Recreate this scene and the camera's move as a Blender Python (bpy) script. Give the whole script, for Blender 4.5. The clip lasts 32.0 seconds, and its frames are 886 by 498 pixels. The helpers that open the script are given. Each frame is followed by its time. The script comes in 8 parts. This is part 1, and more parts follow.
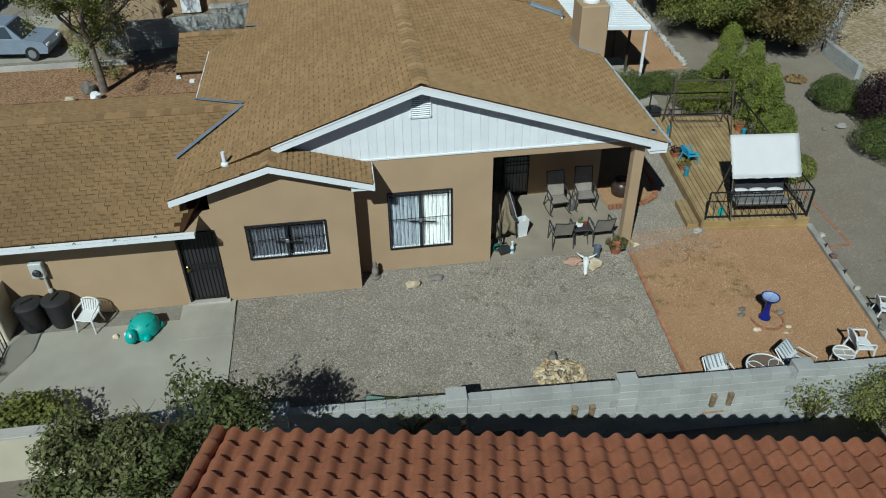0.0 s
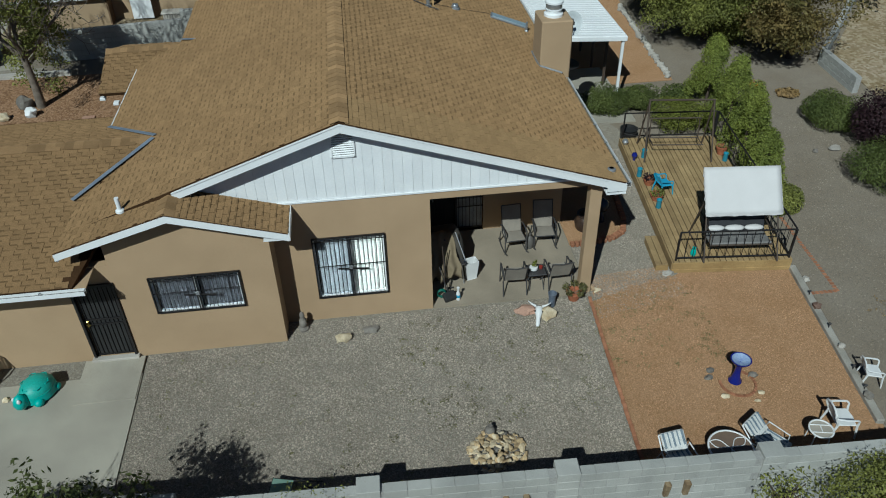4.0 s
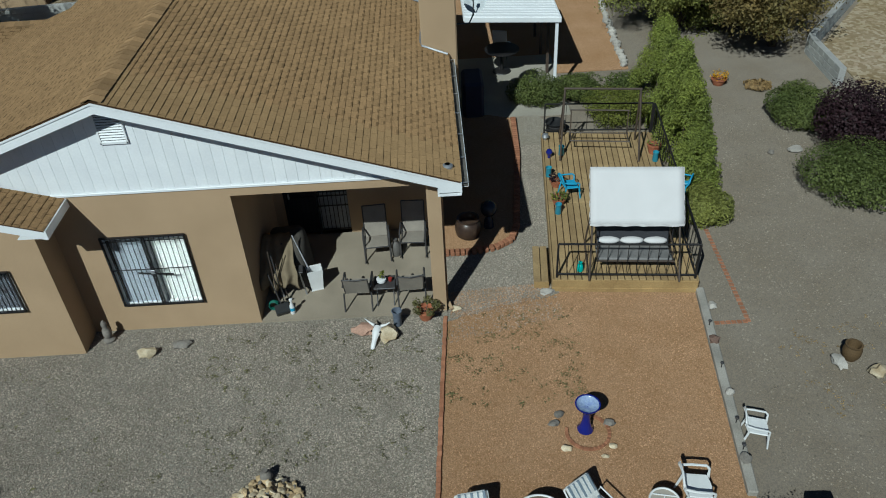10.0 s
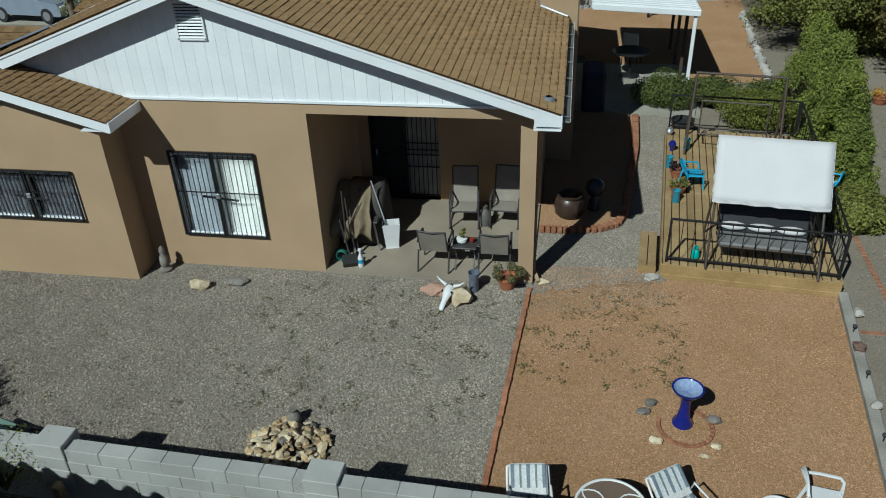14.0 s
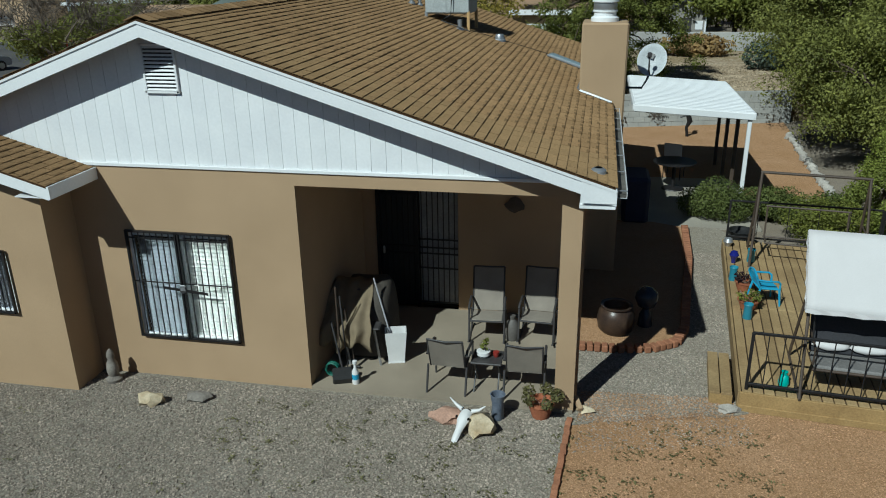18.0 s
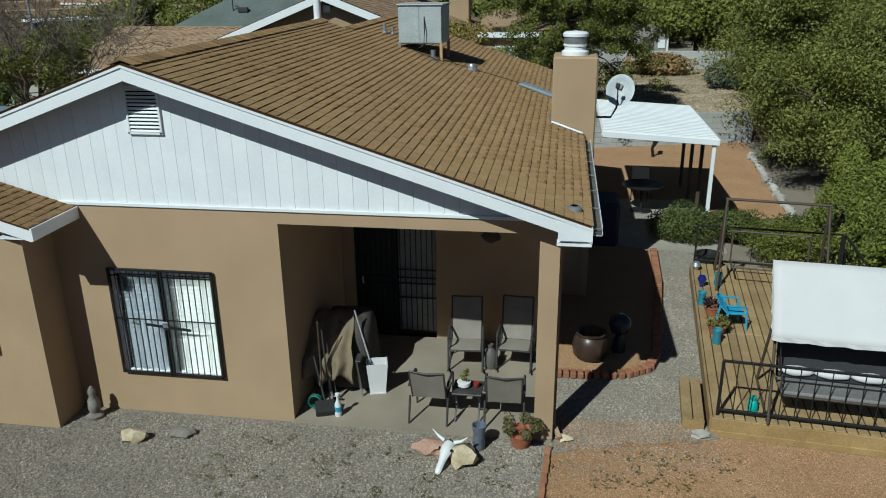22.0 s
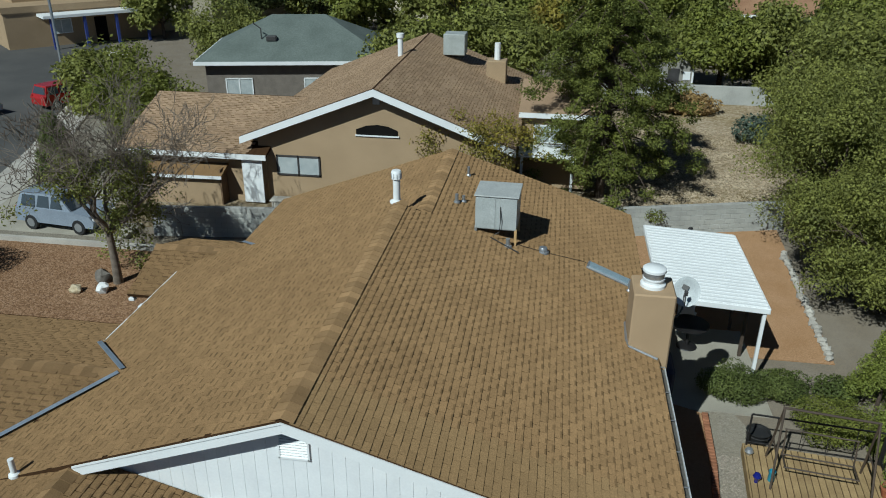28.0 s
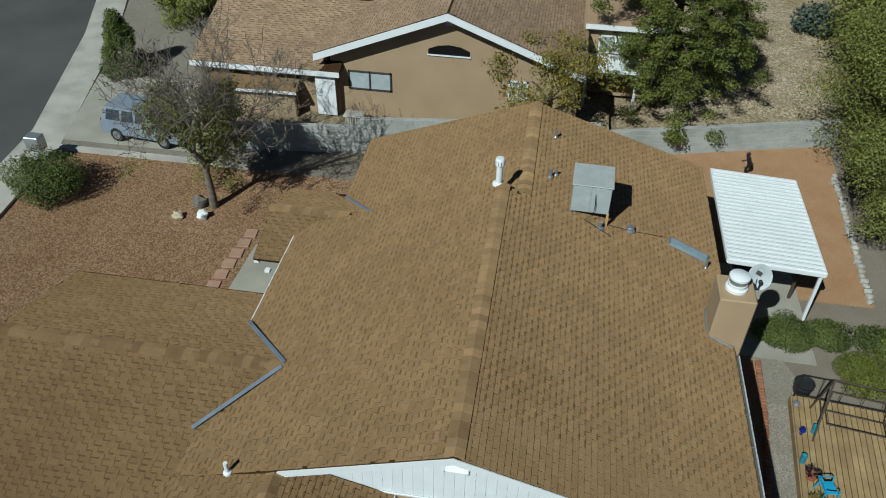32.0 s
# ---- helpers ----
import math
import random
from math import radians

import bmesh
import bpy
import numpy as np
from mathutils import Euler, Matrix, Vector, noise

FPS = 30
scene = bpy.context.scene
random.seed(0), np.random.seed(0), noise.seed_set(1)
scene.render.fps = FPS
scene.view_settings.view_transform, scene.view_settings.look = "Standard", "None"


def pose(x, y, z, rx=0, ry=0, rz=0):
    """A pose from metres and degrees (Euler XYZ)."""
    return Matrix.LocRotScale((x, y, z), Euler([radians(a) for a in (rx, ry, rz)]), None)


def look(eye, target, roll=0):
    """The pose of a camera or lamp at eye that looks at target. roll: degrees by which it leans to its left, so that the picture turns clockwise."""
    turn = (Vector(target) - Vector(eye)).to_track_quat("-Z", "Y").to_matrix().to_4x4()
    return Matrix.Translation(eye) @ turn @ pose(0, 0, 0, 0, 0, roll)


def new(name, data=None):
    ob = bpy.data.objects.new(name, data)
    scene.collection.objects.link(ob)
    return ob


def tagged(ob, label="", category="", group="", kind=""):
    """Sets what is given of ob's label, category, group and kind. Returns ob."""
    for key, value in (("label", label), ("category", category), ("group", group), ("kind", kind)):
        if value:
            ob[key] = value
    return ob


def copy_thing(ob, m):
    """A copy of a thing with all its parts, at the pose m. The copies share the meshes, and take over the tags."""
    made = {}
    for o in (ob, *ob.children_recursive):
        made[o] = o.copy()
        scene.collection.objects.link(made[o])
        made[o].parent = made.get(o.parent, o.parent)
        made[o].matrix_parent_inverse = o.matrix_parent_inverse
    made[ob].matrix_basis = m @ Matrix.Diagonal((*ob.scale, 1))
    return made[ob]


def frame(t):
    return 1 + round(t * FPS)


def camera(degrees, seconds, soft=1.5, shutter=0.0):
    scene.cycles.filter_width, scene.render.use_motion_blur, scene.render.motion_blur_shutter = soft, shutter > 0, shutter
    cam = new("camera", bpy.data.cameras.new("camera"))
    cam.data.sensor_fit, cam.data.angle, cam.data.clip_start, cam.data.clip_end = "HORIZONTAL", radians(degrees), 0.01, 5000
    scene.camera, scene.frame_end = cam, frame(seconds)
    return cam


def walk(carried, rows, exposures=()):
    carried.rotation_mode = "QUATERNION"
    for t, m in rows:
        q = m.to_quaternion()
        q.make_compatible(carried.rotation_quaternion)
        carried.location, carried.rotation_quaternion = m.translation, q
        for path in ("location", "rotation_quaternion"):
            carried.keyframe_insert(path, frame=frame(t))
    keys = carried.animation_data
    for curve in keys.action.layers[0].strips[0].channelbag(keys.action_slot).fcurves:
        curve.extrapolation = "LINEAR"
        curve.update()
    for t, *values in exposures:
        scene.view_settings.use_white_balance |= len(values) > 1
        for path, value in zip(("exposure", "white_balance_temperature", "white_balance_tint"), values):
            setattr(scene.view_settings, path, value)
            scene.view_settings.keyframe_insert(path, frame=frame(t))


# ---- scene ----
cam = camera(60.0, 32.0, soft=1.05)
PATH = [
    (0, (-3.376, -15.654, 12.194), (-2.323, -7.684, 6.247), -0.75),
    (0.5, (-2.900, -15.679, 12.369), (-1.907, -7.736, 6.376), -1.04),
    (1, (-2.424, -15.645, 12.454), (-1.236, -7.739, 6.447), -1.27),
    (1.5, (-2.207, -15.372, 12.556), (-1.207, -7.479, 6.499), -1.21),
    (2, (-2.287, -14.939, 12.571), (-1.592, -7.049, 6.467), -0.65),
    (2.5, (-1.947, -14.548, 12.557), (-0.882, -6.724, 6.420), -0.69),
    (4.5, (-1.246, -13.141, 11.939), (-0.425, -5.236, 5.870), -1.30),
    (5, (-1.008, -12.927, 11.838), (-0.327, -5.011, 5.764), -1.43),
    (5.5, (-0.483, -12.829, 11.707), (-0.044, -4.875, 5.662), -1.93),
    (6, (0.145, -12.632, 11.681), (0.719, -4.709, 5.607), -2.42),
    (6.5, (0.710, -12.525, 11.660), (1.180, -4.578, 5.608), -2.73),
    (7, (1.230, -12.338, 11.711), (1.485, -4.398, 5.637), -2.96),
    (7.5, (1.779, -12.179, 11.747), (2.122, -4.254, 5.658), -3.08),
    (8, (2.175, -12.022, 11.787), (2.444, -4.112, 5.675), -3.16),
    (8.5, (2.494, -11.894, 11.723), (2.336, -3.983, 5.608), -3.26),
    (9, (2.978, -11.881, 11.484), (2.926, -3.944, 5.401), -3.39),
    (9.5, (3.336, -11.805, 11.085), (3.438, -3.861, 5.012), -3.15),
    (10, (3.682, -11.636, 10.501), (3.686, -3.689, 4.430), -3.25),
    (10.5, (3.815, -11.547, 9.727), (2.875, -3.554, 3.791), -3.45),
    (11, (3.721, -11.482, 9.313), (1.907, -3.617, 3.409), -2.77),
    (11.5, (4.022, -11.406, 8.969), (2.410, -3.503, 3.056), -3.09),
    (12, (4.064, -11.439, 8.668), (2.671, -3.469, 2.790), -2.75),
    (12.5, (3.984, -11.444, 8.442), (2.392, -3.513, 2.562), -2.37),
    (13, (4.021, -11.406, 8.197), (2.366, -3.506, 2.294), -2.28),
    (13.5, (4.124, -11.313, 7.895), (2.761, -3.217, 2.185), -2.23),
    (14, (4.136, -11.314, 7.653), (2.641, -2.914, 2.439), -2.13),
    (14.5, (3.973, -11.229, 7.443), (2.169, -2.637, 2.654), -1.64),
    (16.5, (3.950, -10.001, 6.511), (2.177, -0.945, 2.660), -1.15),
    (17, (3.860, -9.700, 6.227), (2.125, -0.582, 2.506), -1.03),
    (17.5, (3.775, -9.379, 6.034), (1.945, -0.243, 2.403), -0.92),
    (18, (3.779, -9.189, 5.878), (1.926, -0.031, 2.316), -0.89),
    (18.5, (3.782, -9.103, 5.809), (2.144, 0.115, 2.296), -0.81),
    (19, (3.755, -9.040, 5.785), (2.180, 0.202, 2.307), -0.74),
    (19.5, (3.726, -9.020, 5.762), (2.084, 0.226, 2.323), -0.78),
    (20, (3.774, -9.078, 5.834), (2.378, 0.216, 2.418), -0.74),
    (20.5, (3.780, -9.119, 5.989), (2.417, 0.182, 2.580), -0.86),
    (21, (3.708, -9.190, 6.126), (2.161, 0.085, 2.725), -0.81),
    (21.5, (3.656, -9.311, 6.207), (2.180, -0.027, 2.799), -0.63),
    (22, (3.631, -9.346, 6.275), (2.188, -0.063, 2.845), -0.65),
    (22.5, (3.603, -9.391, 6.363), (2.167, -0.118, 2.908), -0.68),
    (23, (3.475, -9.414, 6.495), (1.840, -0.176, 3.032), -0.62),
    (23.5, (3.407, -9.415, 6.727), (1.725, -0.196, 3.236), -0.56),
    (24, (3.372, -9.379, 7.116), (1.887, -0.143, 3.579), -0.52),
    (24.5, (3.395, -9.266, 7.665), (1.992, -0.033, 4.088), -0.63),
    (25, (3.486, -9.114, 8.384), (2.045, 0.084, 4.735), -0.80),
    (25.5, (3.476, -9.001, 9.131), (2.043, 0.179, 5.432), -0.77),
    (27.5, (2.128, -8.516, 11.380), (0.677, 0.606, 7.549), 0.33),
    (28, (1.665, -8.557, 11.822), (0.349, 0.428, 7.634), 0.44),
    (28.5, (1.180, -8.504, 12.428), (-0.419, 0.155, 7.688), 0.46),
    (29, (0.734, -8.406, 13.164), (-0.619, 0.012, 7.939), 0.59),
    (29.5, (0.408, -8.295, 13.943), (-0.748, -0.087, 8.349), 0.59),
    (30, (0.079, -8.180, 14.728), (-0.979, -0.156, 8.855), 0.65),
    (30.5, (-0.179, -8.111, 15.098), (-1.169, -0.216, 9.041), 0.72),
    (31, (-0.376, -8.056, 15.308), (-1.388, -0.257, 9.131), 0.69),
    (31.5, (-0.543, -8.089, 15.729), (-1.569, -0.370, 9.456), 0.65),
    (32, (-0.810, -8.294, 16.528), (-1.981, -0.673, 10.160), 0.85),
]

walk(cam, [(t, look(eye, target, roll)) for t, eye, target, roll in PATH], exposures=[(0.0, -0.36, 5550.0, -5.0), (4.0, -0.54, 5550.0, -5.0), (7.0, -0.57, 5550.0, -5.0), (9.0, -0.5, 5550.0, -5.0), (12.0, -0.42, 5550.0, -5.0), (18.0, -0.41, 5600.0, -6.0), (25.0, -0.34, 5650.0, -4.0), (32.0, -0.36, 5650.0, -5.0)])

# ---- world and sun ----
SUN_DIR = Vector((-0.33, -0.655, 0.68)).normalized()
world = bpy.data.worlds.new("sky")
scene.world = world
world.use_nodes = True
sky = world.node_tree.nodes.new("ShaderNodeTexSky")
sky.sky_type = "NISHITA"
sky.sun_disc = False
sky.sun_elevation = math.asin(SUN_DIR.z)
sky.sun_rotation = math.atan2(SUN_DIR.x, SUN_DIR.y)
sky.altitude = 1600
sky.air_density, sky.dust_density = 0.6, 0.2
back = world.node_tree.nodes["Background"]
back.inputs["Strength"].default_value = 0.05
world.node_tree.links.new(sky.outputs[0], back.inputs["Color"])
sun_data = bpy.data.lights.new("sun", "SUN")
sun_data.energy, sun_data.angle, sun_data.color = 5.0, radians(0.55), (1.0, 0.96, 0.9)
sun = new("sun", sun_data)
sun.matrix_world = look(SUN_DIR * 60, (0, 0, 0))

# ---- materials ----
def srgb(r, g, b):
    return tuple(((c / 255 + 0.055) / 1.055) ** 2.4 if c > 10 else c / 255 / 12.92 for c in (r, g, b))


def mat(name, a, b=None, scale=3.0, fine=40.0, rough=0.8, bump=0.15, metal=0.0, vary=0.0, island=0.0, spread=0.35, spec=0.4, bump_scale=None, grit=0.2, chalk=0.0):
    """A surface with large stains between two colours, fine grain, and changes from piece to piece."""
    m = bpy.data.materials.new(name)
    m.use_nodes = True
    nt = m.node_tree
    n, l = nt.nodes, nt.links
    bs = n["Principled BSDF"]
    bs.inputs["Roughness"].default_value = rough
    bs.inputs["Metallic"].default_value = metal
    bs.inputs["Specular IOR Level"].default_value = spec
    bs.inputs["Diffuse Roughness"].default_value = chalk
    if b is None:
        b = tuple(c * 0.8 for c in a)
    geo = n.new("ShaderNodeNewGeometry")
    big = n.new("ShaderNodeTexNoise")
    big.inputs["Scale"].default_value = scale
    big.inputs["Detail"].default_value = 5
    l.new(geo.outputs["Position"], big.inputs["Vector"])
    ramp = n.new("ShaderNodeMapRange")
    ramp.inputs["From Min"].default_value, ramp.inputs["From Max"].default_value = 0.5 - spread / 2, 0.5 + spread / 2
    l.new(big.outputs["Fac"], ramp.inputs["Value"])
    mix = n.new("ShaderNodeMix")
    mix.data_type = "RGBA"
    mix.inputs["A"].default_value, mix.inputs["B"].default_value = (*a, 1), (*b, 1)
    l.new(ramp.outputs["Result"], mix.inputs["Factor"])
    grain = n.new("ShaderNodeTexNoise")
    grain.inputs["Scale"].default_value = fine
    grain.inputs["Detail"].default_value = 3
    l.new(geo.outputs["Position"], grain.inputs["Vector"])
    hsv = n.new("ShaderNodeHueSaturation")
    val = n.new("ShaderNodeMapRange")
    val.inputs["From Min"].default_value, val.inputs["From Max"].default_value = 0.25, 0.75
    val.inputs["To Min"].default_value, val.inputs["To Max"].default_value = 1 - grit, 1 + grit
    l.new(grain.outputs["Fac"], val.inputs["Value"])
    last = val.outputs["Result"]
    for amount, node, socket in ((vary, "ShaderNodeObjectInfo", "Random"), (island, "ShaderNodeNewGeometry", "Random Per Island")):
        if amount:
            info = n.new(node)
            rng = n.new("ShaderNodeMapRange")
            rng.inputs["To Min"].default_value, rng.inputs["To Max"].default_value = 1 - amount, 1 + amount
            l.new(info.outputs[socket], rng.inputs["Value"])
            mul = n.new("ShaderNodeMath")
            mul.operation = "MULTIPLY"
            l.new(last, mul.inputs[0])
            l.new(rng.outputs["Result"], mul.inputs[1])
            last = mul.outputs[0]
    l.new(last, hsv.inputs["Value"])
    l.new(mix.outputs["Result"], hsv.inputs["Color"])
    l.new(hsv.outputs["Color"], bs.inputs["Base Color"])
    if bump:
        bp = n.new("ShaderNodeBump")
        bp.inputs["Strength"].default_value = bump
        bp.inputs["Distance"].default_value = 0.01
        src = grain
        if bump_scale:
            src = n.new("ShaderNodeTexNoise")
            src.inputs["Scale"].default_value = bump_scale
            src.inputs["Detail"].default_value = 4
            l.new(geo.outputs["Position"], src.inputs["Vector"])
        l.new(src.outputs["Fac"], bp.inputs["Height"])
        l.new(bp.outputs["Normal"], bs.inputs["Normal"])
    return m


def gravel(name, colours, size=0.03, stain=None, stain_scale=0.5, bump=0.7):
    """Loose stones: cells of mixed colours with gaps, and wide stains."""
    m = bpy.data.materials.new(name)
    m.use_nodes = True
    n, l = m.node_tree.nodes, m.node_tree.links
    bs = n["Principled BSDF"]
    bs.inputs["Roughness"].default_value = 0.95
    bs.inputs["Specular IOR Level"].default_value = 0.15
    bs.inputs["Diffuse Roughness"].default_value = 0.8
    geo = n.new("ShaderNodeNewGeometry")
    cell = n.new("ShaderNodeTexVoronoi")
    cell.inputs["Scale"].default_value = 1 / size
    l.new(geo.outputs["Position"], cell.inputs["Vector"])
    sep = n.new("ShaderNodeSeparateColor")
    l.new(cell.outputs["Color"], sep.inputs["Color"])
    ramp = n.new("ShaderNodeValToRGB")
    ramp.color_ramp.interpolation = "CONSTANT"
    els = ramp.color_ramp.elements
    while len(els) < len(colours):
        els.new(0.5)
    for i, c in enumerate(colours):
        els[i].position = i / len(colours)
        els[i].color = (*c, 1)
    l.new(sep.outputs["Red"], ramp.inputs["Fac"])
    big = n.new("ShaderNodeTexNoise")
    big.inputs["Scale"].default_value = stain_scale
    big.inputs["Detail"].default_value = 7
    big.inputs["Roughness"].default_value = 0.65
    l.new(geo.outputs["Position"], big.inputs["Vector"])
    rng = n.new("ShaderNodeMapRange")
    rng.inputs["From Min"].default_value, rng.inputs["From Max"].default_value = 0.35, 0.7
    l.new(big.outputs["Fac"], rng.inputs["Value"])
    mix = n.new("ShaderNodeMix")
    mix.data_type = "RGBA"
    mix.blend_type = "MULTIPLY"
    mix.inputs["B"].default_value = (*(stain or (0.8, 0.78, 0.75)), 1)
    l.new(rng.outputs["Result"], mix.inputs["Factor"])
    l.new(ramp.outputs["Color"], mix.inputs["A"])
    l.new(mix.outputs["Result"], bs.inputs["Base Color"])
    bp = n.new("ShaderNodeBump")
    bp.invert = True
    bp.inputs["Strength"].default_value = bump
    bp.inputs["Distance"].default_value = size * 0.5
    l.new(cell.outputs["Distance"], bp.inputs["Height"])
    l.new(bp.outputs["Normal"], bs.inputs["Normal"])
    return m


def leafy(name, a, b, rough=0.6):
    """Leaves: changes from leaf to leaf, and light that comes through."""
    m = mat(name, a, b, scale=1.2, fine=18, rough=rough, bump=0, island=0.4, spec=0.25)
    n, l = m.node_tree.nodes, m.node_tree.links
    bs = n["Principled BSDF"]
    tr = n.new("ShaderNodeBsdfTranslucent")
    add = n.new("ShaderNodeMixShader")
    add.inputs["Fac"].default_value = 0.34
    col = bs.inputs["Base Color"].links[0].from_socket
    l.new(col, tr.inputs["Color"])
    l.new(bs.outputs[0], add.inputs[1])
    l.new(tr.outputs[0], add.inputs[2])
    l.new(add.outputs[0], n["Material Output"].inputs["Surface"])
    return m


def glass_mat(name, tint=(0.05, 0.06, 0.07), rough=0.05):
    m = mat(name, tint, tint, rough=rough, bump=0, spec=0.8)
    return m


STUCCO = mat("tan_stucco", srgb(179, 153, 122), srgb(169, 144, 114), scale=0.9, fine=120, rough=0.92, bump=0.3, spec=0.15, bump_scale=150, grit=0.1)
STUCCO_NB = mat("neighbour_stucco", srgb(170, 147, 118), srgb(160, 138, 110), scale=0.8, fine=90, rough=0.92, bump=0.3, spec=0.15)
WHITE = mat("white_paint", (0.82, 0.83, 0.83), (0.76, 0.77, 0.77), scale=1.5, fine=30, rough=0.5, bump=0.03, grit=0.03)
SIDING = mat("white_siding", (0.82, 0.83, 0.83), (0.76, 0.77, 0.78), scale=2.0, fine=25, rough=0.6, bump=0.08, vary=0.03, grit=0.03)
SHINGLE = mat("brown_shingle", srgb(140, 113, 80), srgb(131, 105, 74), scale=0.5, fine=55, rough=0.95, bump=0.4, island=0.09, spec=0.1, grit=0.3, chalk=1.0)
SHINGLE_PIECE = mat("brown_shingle_tab", srgb(139, 114, 81), srgb(130, 106, 75), scale=0.5, fine=55, rough=0.95, bump=0.4, vary=0.07, spec=0.1, grit=0.3, chalk=1.0)
# granule colour that imitates the shadow line along each tab
SHADOW_BAND = mat("shadow_band_granules", srgb(117, 94, 66), srgb(106, 85, 59), scale=2.0, fine=60, rough=0.95, bump=0.3, island=0.14, spec=0.1, chalk=1.0)
CAP = mat("ridge_cap_shingle", srgb(145, 118, 85), srgb(133, 107, 76), scale=2.5, fine=80, rough=0.95, bump=0.5, vary=0.22, spec=0.1, chalk=1.0)
SHINGLE_NB = mat("neighbour_shingle", srgb(166, 141, 115), srgb(150, 126, 102), scale=0.6, fine=60, rough=0.95, bump=0.5, island=0.15, spec=0.1)
GUTTER_DARK = mat("dark_gutter_strip", (0.13, 0.12, 0.105), (0.08, 0.075, 0.065), scale=20, rough=0.95, bump=0.3)
FELT = mat("roof_felt", srgb(70, 50, 32), rough=0.95, spec=0.1)
TILE = mat("clay_tile", srgb(164, 106, 77), srgb(142, 90, 64), scale=2.0, fine=50, rough=0.75, bump=0.2, vary=0.12, spec=0.3)
TILE_MANY = mat("clay_tile_rows", srgb(164, 106, 77), srgb(142, 90, 64), scale=2.0, fine=50, rough=0.75, bump=0.2, island=0.12, spec=0.3)
BLOCK = mat("grey_block", srgb(182, 181, 175), srgb(162, 161, 156), scale=1.2, fine=110, rough=0.95, bump=0.5, vary=0.07, island=0.05, spec=0.1)
MORTAR = mat("mortar", srgb(170, 168, 164), rough=0.95, bump=0.3, spec=0.1)
CREAM = mat("cream_stucco", srgb(206, 196, 172), srgb(190, 180, 158), scale=1.0, fine=90, rough=0.9, bump=0.25, spec=0.15)
CONCRETE = mat("concrete", srgb(172, 166, 152), srgb(152, 146, 134), scale=0.7, fine=70, rough=0.9, bump=0.2, spec=0.2)
SLAB = mat("porch_concrete", srgb(160, 148, 130), srgb(138, 128, 112), scale=0.9, fine=60, rough=0.85, bump=0.15, spec=0.2)
ASPHALT = mat("asphalt", srgb(92, 90, 88), srgb(78, 77, 76), scale=0.25, fine=30, rough=0.92, bump=0.2, spec=0.2)
KERB = mat("pale_concrete", srgb(186, 180, 170), srgb(160, 154, 146), scale=0.9, fine=60, rough=0.9, bump=0.2, vary=0.06, spec=0.2)
GRAVEL = gravel("grey_gravel", [srgb(135, 129, 117), srgb(121, 115, 106), srgb(130, 122, 109), srgb(149, 143, 131), srgb(110, 104, 96), srgb(131, 125, 114)], 0.02, (0.86, 0.83, 0.78), 0.6, 0.4)
GRANITE = gravel("orange_granite", [srgb(156, 124, 94), srgb(145, 114, 84), srgb(167, 135, 105), srgb(134, 104, 76), srgb(150, 121, 92)], 0.014, (0.84, 0.80, 0.72), 0.8, 0.45)
REDROCK = gravel("red_gravel", [srgb(138, 108, 81), srgb(123, 95, 70), srgb(149, 119, 92), srgb(110, 84, 63), srgb(159, 130, 104)], 0.045, (0.84, 0.8, 0.76), 0.5)
DIRT = gravel("grey_dirt", [srgb(124, 116, 104), srgb(117, 109, 99), srgb(129, 119, 105), srgb(112, 104, 95)], 0.016, (0.82, 0.79, 0.74), 0.5, 0.3)
DRYLOT = gravel("dry_lot", [srgb(147, 132, 112), srgb(134, 120, 99), srgb(156, 144, 125), srgb(127, 112, 90)], 0.12, (0.7, 0.66, 0.5), 0.35, 0.5)
DECK = mat("deck_board_wood", srgb(172, 147, 106), srgb(150, 126, 90), scale=2.2, fine=40, rough=0.8, bump=0.25, vary=0.14, spec=0.2)
DECK_RIM = mat("deck_rim_wood", srgb(172, 143, 96), srgb(152, 124, 82), scale=2.5, fine=40, rough=0.75, bump=0.2, spec=0.2)
BLACKIRON = mat("black_iron", (0.012, 0.011, 0.012), (0.02, 0.018, 0.018), rough=0.5, bump=0.05, spec=0.4)
BRONZE = mat("bronze_steel", srgb(84, 72, 62), srgb(70, 60, 52), rough=0.5, bump=0.05)
GALV = mat("galvanised_steel", (0.5, 0.51, 0.52), (0.42, 0.43, 0.45), scale=4, rough=0.4, metal=0.7, bump=0.03, grit=0.06)
FLASH = mat("valley_metal", (0.36, 0.42, 0.50), (0.3, 0.35, 0.42), scale=4, rough=0.45, metal=0.5, bump=0.05)
GLASS = glass_mat("window_glass")
BLIND = mat("blind_slat", (0.66, 0.67, 0.65), (0.6, 0.61, 0.59), rough=0.6, bump=0, grit=0.03)
# near-black paint, mostly for hollows that would be dark for lack of light
DARK = mat("painted_dark_void", (0.012, 0.011, 0.01), rough=0.9, bump=0, spec=0.05)
BARK = mat("bark", srgb(96, 82, 70), srgb(70, 60, 52), scale=6, fine=60, rough=0.95, bump=0.6, bump_scale=25)
TWIG = mat("grey_twig", srgb(128, 116, 104), srgb(100, 90, 80), scale=6, fine=60, rough=0.95, bump=0.3)
LEAF = leafy("green_leaf", (0.27, 0.275, 0.066), (0.175, 0.185, 0.05))
LEAF_DARK = leafy("dark_leaf", (0.125, 0.14, 0.045), (0.075, 0.09, 0.03))
LEAF_BRIGHT = leafy("bright_leaf", (0.24, 0.25, 0.05), (0.15, 0.17, 0.036))
LEAF_LIME = leafy("conifer_leaf", (0.27, 0.3, 0.06), (0.17, 0.2, 0.045))
LEAF_YELLOW = leafy("yellow_leaf", (0.34, 0.26, 0.045), (0.2, 0.19, 0.04))
